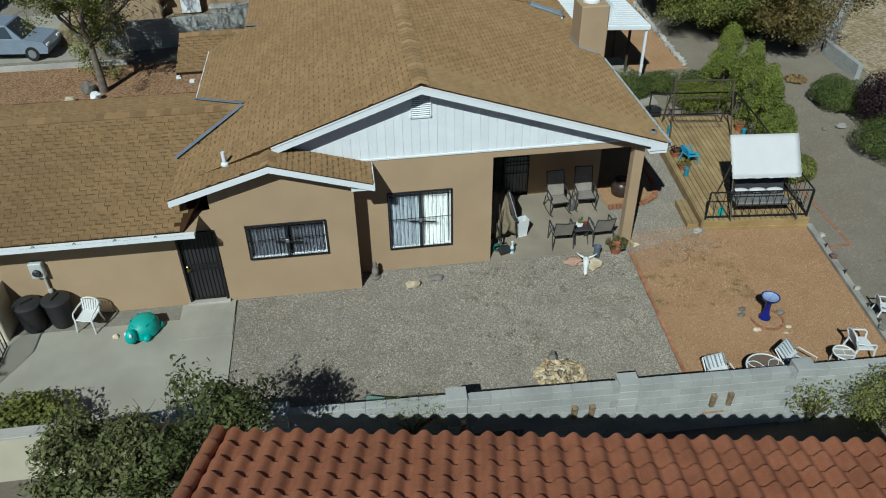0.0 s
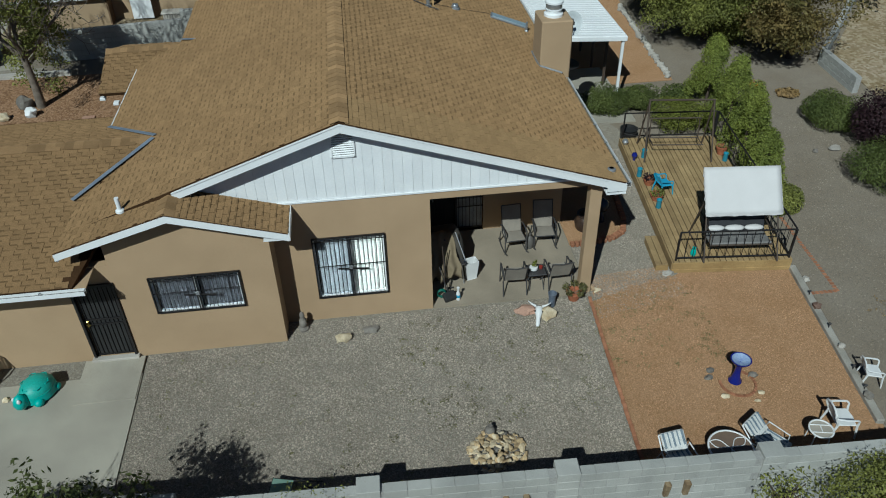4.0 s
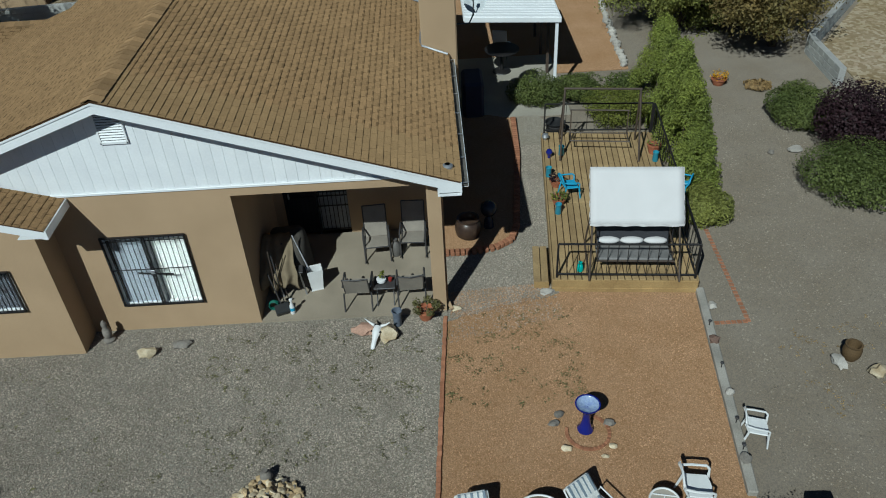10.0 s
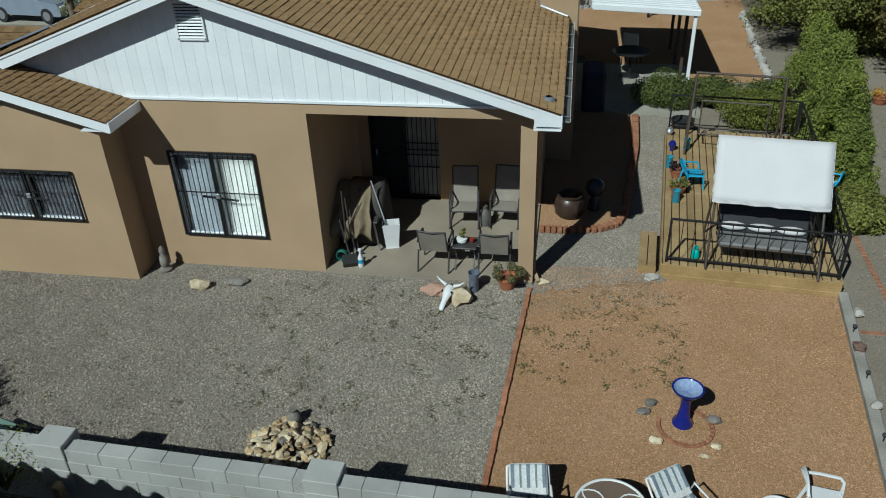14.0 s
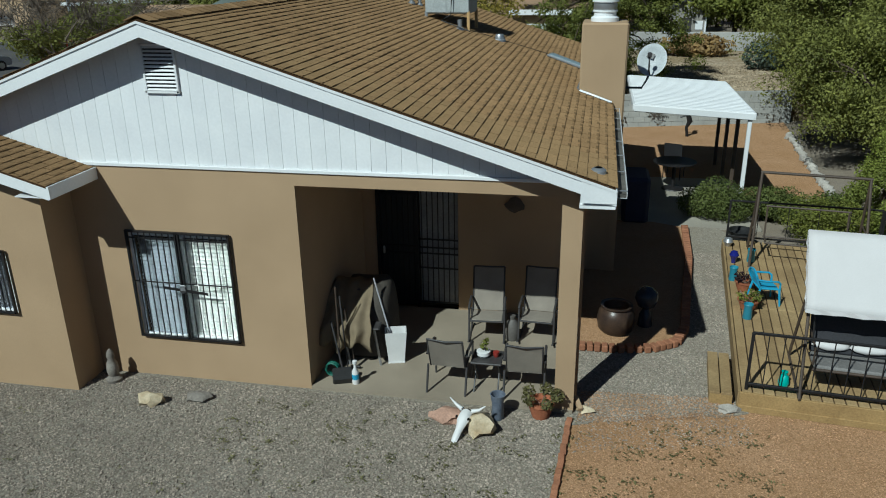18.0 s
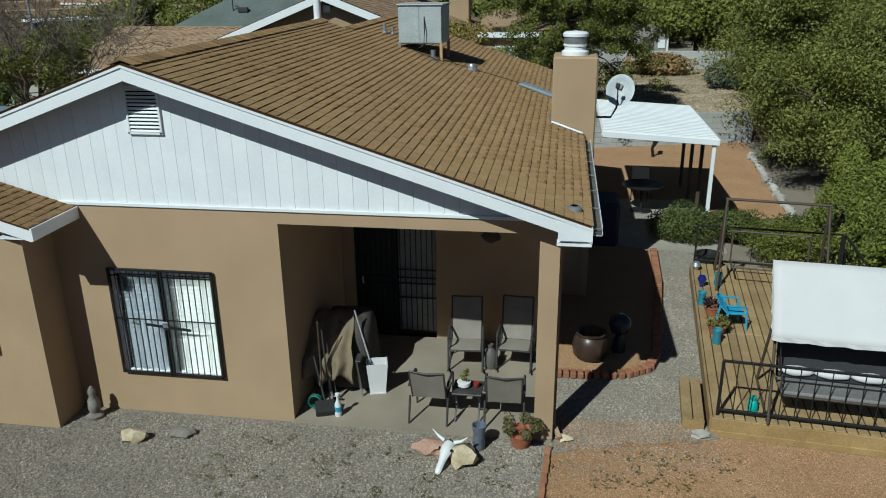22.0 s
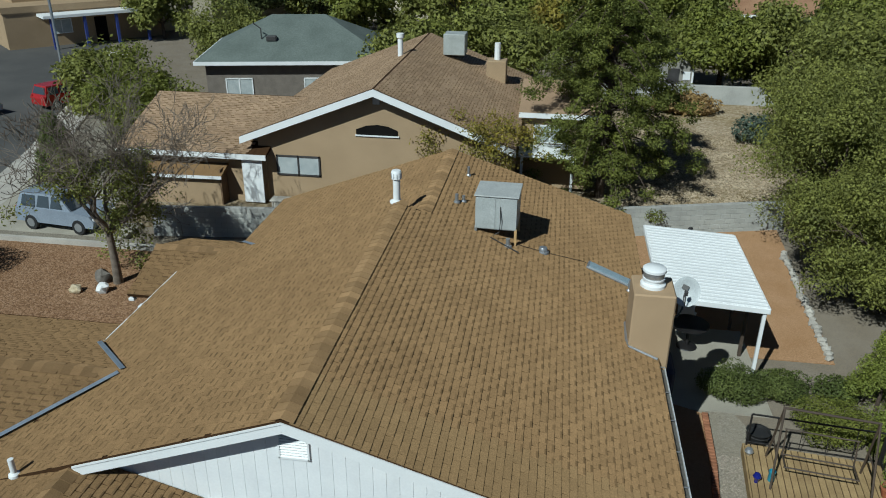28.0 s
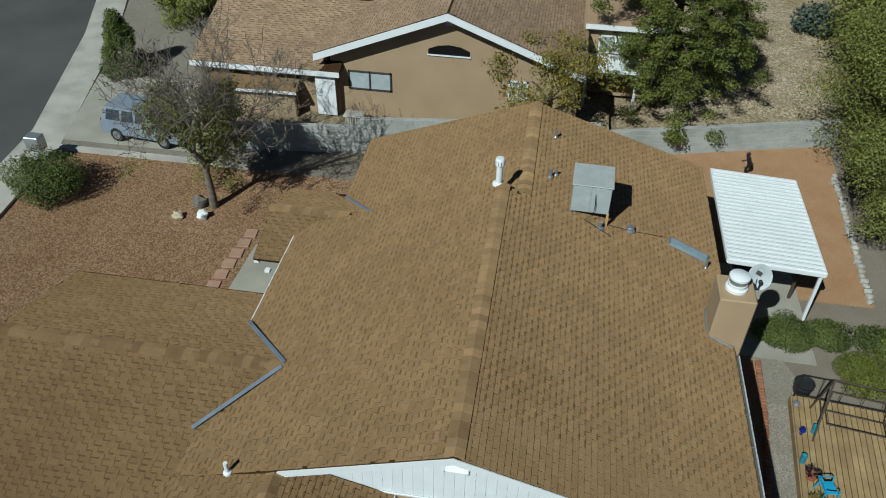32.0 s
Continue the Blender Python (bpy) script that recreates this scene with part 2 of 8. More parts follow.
LEAF_PURPLE = leafy("purple_leaf", (0.045, 0.022, 0.026), (0.028, 0.016, 0.02))
LEAF_JUNIPER = leafy("juniper_leaf", (0.155, 0.18, 0.05), (0.1, 0.125, 0.036))
DRYGRASS = leafy("dry_grass", (0.42, 0.29, 0.12), (0.3, 0.2, 0.09))
BRICK = mat("red_brick", srgb(164, 116, 88), srgb(140, 96, 72), scale=5, fine=60, rough=0.9, bump=0.3, vary=0.15, spec=0.15)
ROCK = mat("pale_rock", srgb(214, 200, 172), srgb(172, 152, 120), scale=5, fine=40, rough=0.9, bump=0.5, vary=0.2, spec=0.15, bump_scale=14)
ROCK_GREY = mat("grey_rock", srgb(132, 126, 118), srgb(104, 98, 92), scale=6, fine=40, rough=0.9, bump=0.5, vary=0.15, spec=0.15, bump_scale=14)
PLASTIC_W = mat("white_plastic", (0.74, 0.74, 0.73), (0.68, 0.68, 0.67), scale=5, rough=0.4, bump=0.02, grit=0.03)
TERRA = mat("terracotta", srgb(166, 104, 74), srgb(140, 84, 58), scale=8, rough=0.85, bump=0.15)
COBALT = mat("cobalt_glaze", (0.012, 0.018, 0.2), (0.014, 0.018, 0.16), scale=8, rough=0.12, bump=0.0, spec=0.7, grit=0.05)
TEAL = mat("teal_plastic", (0.035, 0.42, 0.37), (0.03, 0.36, 0.31), scale=4, rough=0.45, bump=0.03, grit=0.05)
BLUE = mat("sky_blue_plastic", (0.06, 0.38, 0.6), (0.05, 0.32, 0.52), scale=4, rough=0.4, bump=0.02, grit=0.05)
CANVAS = mat("white_canvas", (0.64, 0.62, 0.61), (0.61, 0.59, 0.58), scale=2.5, fine=90, rough=0.8, bump=0.05, grit=0.04)
SLING = mat("taupe_sling", srgb(150, 142, 130), srgb(132, 124, 114), scale=3, fine=200, rough=0.8, bump=0.1)
GREYMETAL = mat("grey_chair_frame", srgb(74, 72, 72), srgb(60, 58, 58), rough=0.45, bump=0.03)
CHARCOAL = mat("charcoal_plastic", (0.022, 0.022, 0.023), (0.03, 0.03, 0.03), rough=0.55, bump=0.05)
TARP = mat("taupe_cover", srgb(134, 120, 96), srgb(116, 103, 82), scale=4, fine=80, rough=0.85, bump=0.3)


# ---- shape helpers ----
class Geo:
    """Collects vertices and faces of one mesh."""

    def __init__(self):
        self.v, self.f = [], []

    def add(self, verts, faces):
        k = len(self.v)
        self.v += [tuple(p) for p in verts]
        self.f += [tuple(i + k for i in q) for q in faces]
        return self

    def box(self, c, s, m=None, bev=0.0):
        x, y, z = s[0] / 2, s[1] / 2, s[2] / 2
        if bev <= 0:
            pts = [(i, j, k) for i in (-x, x) for j in (-y, y) for k in (-z, z)]
            fs = [(0, 1, 3, 2), (4, 6, 7, 5), (0, 4, 5, 1), (2, 3, 7, 6), (0, 2, 6, 4), (1, 5, 7, 3)]
        else:
            b = min(bev, x * 0.9, y * 0.9, z * 0.9)
            pts, ix = [], {}
            for i in (-1, 1):
                for j in (-1, 1):
                    for k in (-1, 1):
                        for a in range(3):
                            p = [i * (x - b), j * (y - b), k * (z - b)]
                            p[a] += (i, j, k)[a] * b
                            ix[i, j, k, a] = len(pts)
                            pts.append(tuple(p))
            fs = []
            for a in range(3):
                u, w = (a + 1) % 3, (a + 2) % 3
                for s_ in (-1, 1):
                    q = []
                    for du, dw in ((-1, -1), (1, -1), (1, 1), (-1, 1)):
                        k = [0, 0, 0]
                        k[a], k[u], k[w] = s_, du, dw
                        q.append(ix[(*k, a)])
                    fs.append(tuple(q if s_ > 0 else q[::-1]))
                for du in (-1, 1):
                    for dw in (-1, 1):
                        k0, k1 = [0, 0, 0], [0, 0, 0]
                        k0[a], k1[a] = -1, 1
                        k0[u] = k1[u] = du
                        k0[w] = k1[w] = dw
                        q = (ix[(*k0, u)], ix[(*k1, u)], ix[(*k1, w)], ix[(*k0, w)])
                        fs.append(q if du * dw < 0 else q[::-1])
            for i in (-1, 1):
                for j in (-1, 1):
                    for k in (-1, 1):
                        q = (ix[i, j, k, 0], ix[i, j, k, 1], ix[i, j, k, 2])
                        fs.append(q if i * j * k > 0 else q[::-1])
        t = Matrix.Translation(c)
        if m is not None:
            t = t @ m
        return self.add([t @ Vector(p) for p in pts], fs)

    def beam(self, p, q, w, h=None, bev=0.0, up=(0, 0, 1)):
        """A bar from p to q, w wide and h high."""
        p, q = Vector(p), Vector(q)
        d = q - p
        z = Vector(up)
        if abs(d.normalized().dot(z)) > 0.98:
            z = Vector((0, 1, 0))
        x = d.normalized()
        y = z.cross(x).normalized()
        z = x.cross(y)
        return self.box((p + q) / 2, (d.length, w, h or w), Matrix((x, y, z)).transposed().to_4x4(), bev)

    def tube(self, pts, r, n=8, caps=True):
        pts = [Vector(p) for p in pts]
        rs = r if isinstance(r, (list, tuple)) else [r] * len(pts)
        verts, faces = [], []
        for i, p in enumerate(pts):
            d = (pts[min(i + 1, len(pts) - 1)] - pts[max(i - 1, 0)]).normalized()
            a = Vector((0, 0, 1)) if abs(d.z) < 0.9 else Vector((1, 0, 0))
            x = a.cross(d).normalized()
            y = d.cross(x)
            for j in range(n):
                t = 2 * math.pi * j / n
                verts.append(p + (x * math.cos(t) + y * math.sin(t)) * rs[i])
        for i in range(len(pts) - 1):
            for j in range(n):
                k = (j + 1) % n
                faces.append((i * n + j, i * n + k, (i + 1) * n + k, (i + 1) * n + j))
        if caps:
            faces += [tuple(range(n))[::-1], tuple((len(pts) - 1) * n + j for j in range(n))]
        return self.add(verts, faces)

    def lathe(self, c, prof, n=24, sx=1.0, sy=1.0, caps=True):
        """Turns a profile of (radius, height) about the upright axis."""
        verts, faces = [], []
        for r, z in prof:
            for j in range(n):
                t = 2 * math.pi * j / n
                verts.append((c[0] + r * sx * math.cos(t), c[1] + r * sy * math.sin(t), c[2] + z))
        for i in range(len(prof) - 1):
            for j in range(n):
                k = (j + 1) % n
                faces.append((i * n + j, i * n + k, (i + 1) * n + k, (i + 1) * n + j))
        if caps:
            faces += [tuple(range(n))[::-1], tuple((len(prof) - 1) * n + j for j in range(n))]
        return self.add(verts, faces)

    def prism(self, poly, a, b, axis="z"):
        """A polygon drawn out along an axis from a to b; poly holds the two other coordinates in order."""
        def put(u, w, h):
            return {"z": (u, w, h), "y": (u, h, w), "x": (h, u, w)}[axis]
        n = len(poly)
        verts = [put(*p, a) for p in poly] + [put(*p, b) for p in poly]
        faces = [tuple(range(n))[::-1], tuple(range(n, 2 * n))]
        faces += [(i, (i + 1) % n, n + (i + 1) % n, n + i) for i in range(n)]
        return self.add(verts, faces)

    def slab(self, quad, thick):
        """A flat panel through given corners, with thickness below it."""
        q = [Vector(p) for p in quad]
        nrm = (q[1] - q[0]).cross(q[2] - q[0]).normalized()
        if nrm.z < 0:
            q = q[::-1]
            nrm = -nrm
        n = len(q)
        return self.add(q + [p - nrm * thick for p in q], [tuple(range(n)), tuple(range(n, 2 * n))[::-1]] + [((i + 1) % n, i, n + i, n + (i + 1) % n) for i in range(n)])

    def blob(self, c, s, seed=0, rough=0.25, freq=1.5, sub=2):
        """An uneven stone."""
        bm = bmesh.new()
        bmesh.ops.create_icosphere(bm, subdivisions=sub, radius=1)
        off = Vector((seed * 3.7, seed * 1.3, seed * 7.1))
        pts = []
        for v in bm.verts:
            d = 1 + rough * noise.noise(v.co * freq + off) + rough * 0.4 * noise.noise(v.co * freq * 3 + off)
            pts.append((c[0] + v.co.x * s[0] * d, c[1] + v.co.y * s[1] * d, c[2] + v.co.z * s[2] * d))
        fs = [tuple(v.index for v in f.verts) for f in bm.faces]
        bm.free()
        return self.add(pts, fs)

    def mesh(self, name, material, smooth=False, turn=False):
        me = bpy.data.meshes.new(name)
        me.from_pydata(self.v, [], self.f)
        if turn:
            bm = bmesh.new()
            bm.from_mesh(me)
            bmesh.ops.recalc_face_normals(bm, faces=bm.faces)
            bm.to_mesh(me)
            bm.free()
        me.materials.append(material)
        if smooth:
            me.polygons.foreach_set("use_smooth", [True] * len(me.polygons))
            me.set_sharp_from_angle(angle=radians(smooth if smooth is not True else 40))
        me.update()
        return me


def thing(name, geo, material, label, category, group="", kind="", smooth=False):
    return tagged(new(name, geo.mesh(name, material, smooth, True)), label, category, group, kind)


def base(name, x, y, z, label, category, group="", rz=0, kind=""):
    ob = new(name)
    ob.matrix_basis = pose(x, y, z, 0, 0, rz)
    return tagged(ob, label, category, group, kind)


def part(name, geo, material, parent, label="", smooth=False):
    me = geo if isinstance(geo, bpy.types.Mesh) else geo.mesh(name, material, smooth, True)
    ob = new(name, me)
    ob.parent = parent
    if label:
        ob["label"] = label
    return ob


def piece(name, me, parent, x, y, z, rz=0, rx=0, ry=0, s=None):
    ob = new(name, me)
    ob.parent = parent
    ob.matrix_basis = pose(x, y, z, rx, ry, rz) @ (Matrix.Diagonal((*s, 1)) if s else Matrix())
    return ob


def structure(name, geo, material, label="", smooth=False):
    return tagged(new(name, geo.mesh(name, material, smooth, True)), label, "", "", "structure")


def flat(poly, z, thick=0.05):
    return Geo().prism(poly, z - thick, z)


# ---- plants ----
def leaf_cloud(centres, count, size, rng, flat_bias=0.0, shell=0.55):
    """Many small leaves in clumps; centres hold (x, y, z, rx, ry, rz)."""
    n = count
    w = np.array([max(c[3] * c[4] * c[5], 1e-4) ** 0.67 for c in centres])
    pick = rng.choice(len(centres), n, p=w / w.sum())
    cs = np.array(centres)[pick]
    d = rng.normal(size=(n, 3))
    d /= np.linalg.norm(d, axis=1, keepdims=True)
    r = shell + (1 - shell) * rng.random(n) ** 0.6
    p = cs[:, :3] + d * cs[:, 3:] * (r * (1 + 0.05 * rng.normal(size=n)))[:, None]
    nrm = d + rng.normal(size=(n, 3)) * 0.55 + np.array([0, 0, flat_bias + 0.3])
    nrm /= np.linalg.norm(nrm, axis=1, keepdims=True)
    a = rng.normal(size=(n, 3))
    u = np.cross(nrm, a)
    u /= np.linalg.norm(u, axis=1, keepdims=True)
    w2 = np.cross(nrm, u)
    s = size * (0.6 + 0.8 * rng.random(n))[:, None]
    verts = np.stack([p - u * s, p - w2 * s * 0.5, p + u * s, p + w2 * s * 0.5], 1).reshape(-1, 3)
    g = Geo()
    g.v = [tuple(q) for q in verts.tolist()]
    g.f = [(4 * i, 4 * i + 1, 4 * i + 2, 4 * i + 3) for i in range(n)]
    return g


def plain_mesh(name, geo, material):
    return geo.mesh(name, material)


def branch(g, p, d, length, r, depth, rng, tips, spread=0.6, n=6, lift=0.12, least=0.004):
    pts, rs = [Vector(p)], [r]
    v = Vector(d).normalized()
    steps = 4
    for i in range(steps):
        v = (v + Vector(rng.normal(size=3) * 0.16) + Vector((0, 0, lift * 0.4))).normalized()
        pts.append(pts[-1] + v * length / steps)
        rs.append(max(r * (1 - 0.45 * (i + 1) / steps), least))
    g.tube(pts, rs, n, False)
    if depth == 0:
        tips.append(pts[-1])
        tips.append(pts[2])
        return
    for k in range(2 + (rng.random() < 0.65)):
        a = rng.normal(size=3)
        q = (v + Vector(a) * spread + Vector((0, 0, lift))).normalized()
        branch(g, pts[-1], q, length * rng.uniform(0.6, 0.85), rs[-1] * 0.75, depth - 1, rng, tips, spread, max(4, n - 1), lift, least)
    if depth > 1:
        q = (v + Vector(rng.normal(size=3)) * spread * 1.3).normalized()
        branch(g, pts[2], q, length * 0.6, rs[2] * 0.6, depth - 1, rng, tips, spread, max(4, n - 1), lift, least)


def tree(x, y, z, h, label, seed, leaf=LEAF, count=9000, size=0.09, crown=0.45, clump=0.6, depth=4, bark=BARK, lean=(0, 0), wide=1.0, trunk=0.28, leaf_top=1.0, shell=0.3, category="tree", least=0.004, fill=0, keep=None, girth=1.0, fill_r=0.36):
    rng = np.random.default_rng(seed)
    ob = base("tree", x, y, z, label, category)
    g, tips = Geo(), []
    th = h * trunk
    g.tube([(0, 0, -0.2), (0.02, 0, th * 0.4), (lean[0] * th * 0.6, lean[1] * th * 0.6, th * 0.8), (lean[0] * th, lean[1] * th, th)], [h * 0.032 * girth, h * 0.024 * girth, h * 0.021 * girth, h * 0.02 * girth], 9)
    for k in range(4):
        t = 2 * math.pi * (k + rng.random() * 0.6) / 4
        branch(g, (lean[0] * th, lean[1] * th, th), (wide * math.cos(t), wide * math.sin(t), 0.9), h * 0.24, h * 0.015 * girth, depth - 1, rng, tips, least=least)
    part("trunk", g, bark, ob, smooth=True)
    if count:
        cs = [(t.x, t.y, min(t.z, h * 0.95), clump * rng.uniform(0.6, 1.3), clump * rng.uniform(0.6, 1.3), clump * rng.uniform(0.45, 0.9)) for t in tips if t.z < h * leaf_top and (keep is None or keep(t))]
        for k in range(fill):
            d = Vector(rng.normal(size=3)).normalized()
            q = rng.uniform(0.75, 1.0)
            s = clump * rng.uniform(0.7, 1.2)
            cs.append((d.x * h * fill_r * q * (1.15 - 0.35 * d.z), d.y * h * fill_r * q * (1.15 - 0.35 * d.z), h * (0.5 + 0.38 * d.z * q), s, s, s * 0.8))
        part("crown", plain_mesh("crown", leaf_cloud(cs, count, size, rng, 0.2, shell), leaf), leaf, ob)
    return ob


def bush(name, x, y, z, rx, ry, h, label, seed, leaf=LEAF, count=2500, size=0.05, lumps=13, category="bush", shell=0.82):
    """A dense shrub: twigs inside, clumps of leaves outside."""
    rng = np.random.default_rng(seed)
    ob = base(name, x, y, z, label, category)
    g, cs = Geo(), []
    for k in range(lumps):
        t = 2 * math.pi * k / lumps + rng.random()
        q = (0.5 + 0.1 * rng.random()) if k else 0
        c = (rx * q * math.cos(t), ry * q * math.sin(t), h * rng.uniform(0.38, 0.62))
        cs.append((*c, rx * rng.uniform(0.42, 0.6), ry * rng.uniform(0.42, 0.6), h * rng.uniform(0.34, 0.42)))
        g.tube([(0, 0, -0.05), (c[0] * 0.5, c[1] * 0.5, c[2] * 0.6), c], [0.03, 0.02, 0.008], 5)
    cs.append((0, 0, h * 0.5, rx * 0.75, ry * 0.75, h * 0.5))
    part("stems", g, BARK, ob)
    part("crown", plain_mesh("crown", leaf_cloud(cs, count, size, rng, 0.2, shell), leaf), leaf, ob)
    return ob


# ---- ground ----
WALL_Y = -5.6
g = Geo()
for quad in ([(-400, WALL_Y, -0.04), (400, WALL_Y, -0.04), (400, 700, -0.04), (-400, 700, -0.04)], [(-400, -300, -0.55), (400, -300, -0.55), (400, WALL_Y, -0.55), (-400, WALL_Y, -0.55)], [(-400, WALL_Y, -0.55), (400, WALL_Y, -0.55), (400, WALL_Y, -0.04), (-400, WALL_Y, -0.04)]):
    g.add(quad, [(0, 1, 2, 3)])
structure("ground", g, DIRT, "grey packed dirt ground with fine gravel")
structure("gravel_yard", flat([(-6.5, -5.5), (3.29, -5.6), (3.63, -0.3), (3.9, -0.22), (4.15, 0.05), (4.4, -0.05), (4.7, 0.18), (5.0, 0.1), (5.3, 0.3), (5.6, 0.22), (6.05, 0.4), (6.9, 7.6), (6.0, 9.8), (3.4, 9.8), (3.4, 0.2), (-6.5, 0.2)], 0.0), GRAVEL, "grey crushed gravel yard with leaf litter")
structure("granite_yard", flat([(3.3, -5.75), (8.2, -5.75), (8.95, 0.45), (3.75, 0.45), (3.66, -0.1)], -0.012), GRANITE, "orange decomposed granite yard")
structure("back_yard", flat([(4.6, 11.0), (9.9, 11.0), (10.6, 20.8), (1.0, 18.3), (1.0, 13.2), (4.6, 13.2)], -0.012), GRANITE, "orange decomposed granite in the back yard")
structure("back_patio", flat([(3.6, 8.2), (7.6, 8.2), (7.6, 12.4), (3.6, 12.4)], 0.012), CONCRETE, "pale concrete patio slab")
structure("front_yard", flat([(-19.0, 3.2), (-7.3, 3.2), (-7.3, 14.9), (-19.78, 14.9), (-19.0, 4)], 0.0), REDROCK, "red crushed rock front yard")
structure("side_patio", flat([(-13.5, -5.2), (-6.51, -5.2), (-6.51, -1.2), (-13.5, -1.2)], 0.03), CONCRETE, "weathered grey concrete patio slab")
structure("door_slab", flat([(-7.8, -1.93), (-6.53, -1.93), (-6.53, -0.68), (-7.8, -0.68)], 0.05, 0.05), CONCRETE, "concrete landing at the side door")
structure("gravel_strip", flat([(-13.5, -1.19), (-7.81, -1.19), (-7.81, -0.6), (-13.5, -0.6)], 0.0), GRAVEL, "grey gravel strip along the wall")
structure("porch_floor", flat([(-0.06, -0.02), (3.69, -0.02), (3.69, 3.0), (-0.06, 3.0)], 0.05), SLAB, "tan concrete porch floor")
structure("entry_walk", flat([(-10.25, 7.3), (-7.0, 7.3), (-7.0, 10.6), (-10.12, 10.6)], 0.03), CONCRETE, "grey concrete entry walk")
g = Geo()
edge_r = [(-20.2, -40), (-20.6, 4), (-21.6, 16), (-24.3, 25), (-28.6, 36), (-34.6, 50), (-41, 63), (-44, 74), (-52, 100)]
for (ax, ay), (bx, by) in zip(edge_r, edge_r[1:]):
    g.add([(ax, ay, 0), (ax - 11, ay + 2, 0), (bx - 11, by + 2, 0), (bx, by, 0)], [(0, 1, 2, 3)])
structure("road", g, ASPHALT, "worn grey asphalt street")
structure("cross_road", Geo().add([(-140, 60, 0.004), (-38, 64, 0.004), (-40, 75, 0.004), (-140, 74, 0.004)], [(0, 1, 2, 3)]), ASPHALT, "grey asphalt cross street")
structure("far_pavement", flat([(-140, 56.5), (-46, 60.0), (-46, 62.6), (-140, 59.2)], 0.1, 0.15), KERB, "pale kerb of the cross street")
structure("pavement", flat([(-20.6, 4), (-19.0, 4), (-19.8, 14.9), (-20.9, 19.0), (-22.4, 24.5), (-26.6, 35.5), (-32.6, 50), (-34.6, 50), (-28.6, 36), (-24.3, 25), (-21.6, 16)], 0.12, 0.2), KERB, "pale concrete pavement with kerb")
structure("driveway", flat([(-20.0, 15.55), (-13.9, 15.55), (-13.9, 21.0), (-21.35, 21.0)], 0.13, 0.15), CONCRETE, "pale concrete driveway")
structure("neighbour_gravel", flat([(-19.85, 15.1), (-13.12, 15.1), (-13.12, 15.54), (-20.0, 15.54)], 0.11, 0.12), GRAVEL, "grey gravel strip beside the driveway")
structure("yard_kerb", flat([(-19.8, 14.91), (-12.0, 14.91), (-12.0, 15.09), (-19.83, 15.09)], 0.17, 0.25), KERB, "low pale concrete kerb along the front yard")
structure("neighbour_bed", flat([(-21.35, 21.02), (-15.05, 21.02), (-17.5, 38), (-26.9, 37), (-22.4, 24.5)], 0.115, 0.15), GRAVEL, "grey gravel bed beside the pavement")
structure("dry_lot", flat([(1.5, 21.6), (12.4, 21.8), (19, 34), (19, 44), (1.5, 44)], 0.0), DRYLOT, "dry stony vacant lot")
structure("dry_field", flat([(16.2, 6.0), (40, 2.0), (40, 30), (23.0, 20), (16.5, 12.0)], 0.0), DRYLOT, "dry stony field with yellow grass")

# ---- house ----
RX, RZ, SL, SLL = -1.78, 5.24, 0.325, 0.36
Y0, Y1, XR, XL = -0.36, 12.95, 4.06, -7.4
# the rear part of the house is narrower: its ridge and street eave stand back
YB, BX, BXL = 8.0, -1.22, -6.5
FY = -0.62
house = base("house", 0, 0, 0, "single-storey tan stucco house with brown shingle roof", "house")


def roof_z(x):
    return RZ - (SL if x > RX else SLL) * abs(x - RX)


def wall_part(geo, name="wall", label=""):
    return part(name, geo, STUCCO, house, label)


def panel_y(x0, x1, z0, z1, y, thick, holes=()):
    """An upright wall along x with rectangular openings (x0, x1, z0, z1), in one piece."""
    xs = sorted({x0, x1, *[h[0] for h in holes], *[h[1] for h in holes]})
    zs = sorted({z0, z1, *[h[2] for h in holes], *[h[3] for h in holes]})
    g, ix = Geo(), {}

    def vert(i, j, k):
        if (i, j, k) not in ix:
            ix[i, j, k] = len(g.v)
            g.v.append((xs[i], y + k * thick, zs[j]))
        return ix[i, j, k]

    full = {(i, j) for i in range(len(xs) - 1) for j in range(len(zs) - 1) if not any(h[0] <= xs[i] and xs[i + 1] <= h[1] and h[2] <= zs[j] and zs[j + 1] <= h[3] for h in holes)}
    for i, j in full:
        for k in (0, 1):
            g.f.append((vert(i, j, k), vert(i + 1, j, k), vert(i + 1, j + 1, k), vert(i, j + 1, k)))
        for di, dj, a, b in ((-1, 0, (i, j), (i, j + 1)), (1, 0, (i + 1, j), (i + 1, j + 1)), (0, -1, (i, j), (i + 1, j)), (0, 1, (i, j + 1), (i + 1, j + 1))):
            if (i + di, j + dj) not in full:
                g.f.append((vert(*a, 0), vert(*b, 0), vert(*b, 1), vert(*a, 1)))
    return g


WIN1, WIN2 = (-2.64, -1.09, 0.66, 2.29), (-5.985, -4.165, 1.19, 2.115)
wall_part(panel_y(-3.44, 3.7, -0.1, 3.25, 0.0, 0.22, [WIN1, (-0.07, 3.44, -0.1, 3.08)]), label="tan stucco front wall with the porch opening")
wall_part(panel_y(-6.68, -3.44, -0.1, 3.04, FY, 0.22, [WIN2]), label="tan stucco front wall of the projecting room")
wall_part(Geo().prism([(-6.68, 3.04), (-3.44, 3.04), (-3.44, 3.18), (-5.21, 3.7), (-6.68, 3.24)], FY, FY + 0.2, "y"))
wall_part(Geo().box((-3.55, -0.2, 1.52), (0.22, 0.4, 3.24)))
DOOR = (-7.56, -6.74, 0.07, 2.07)
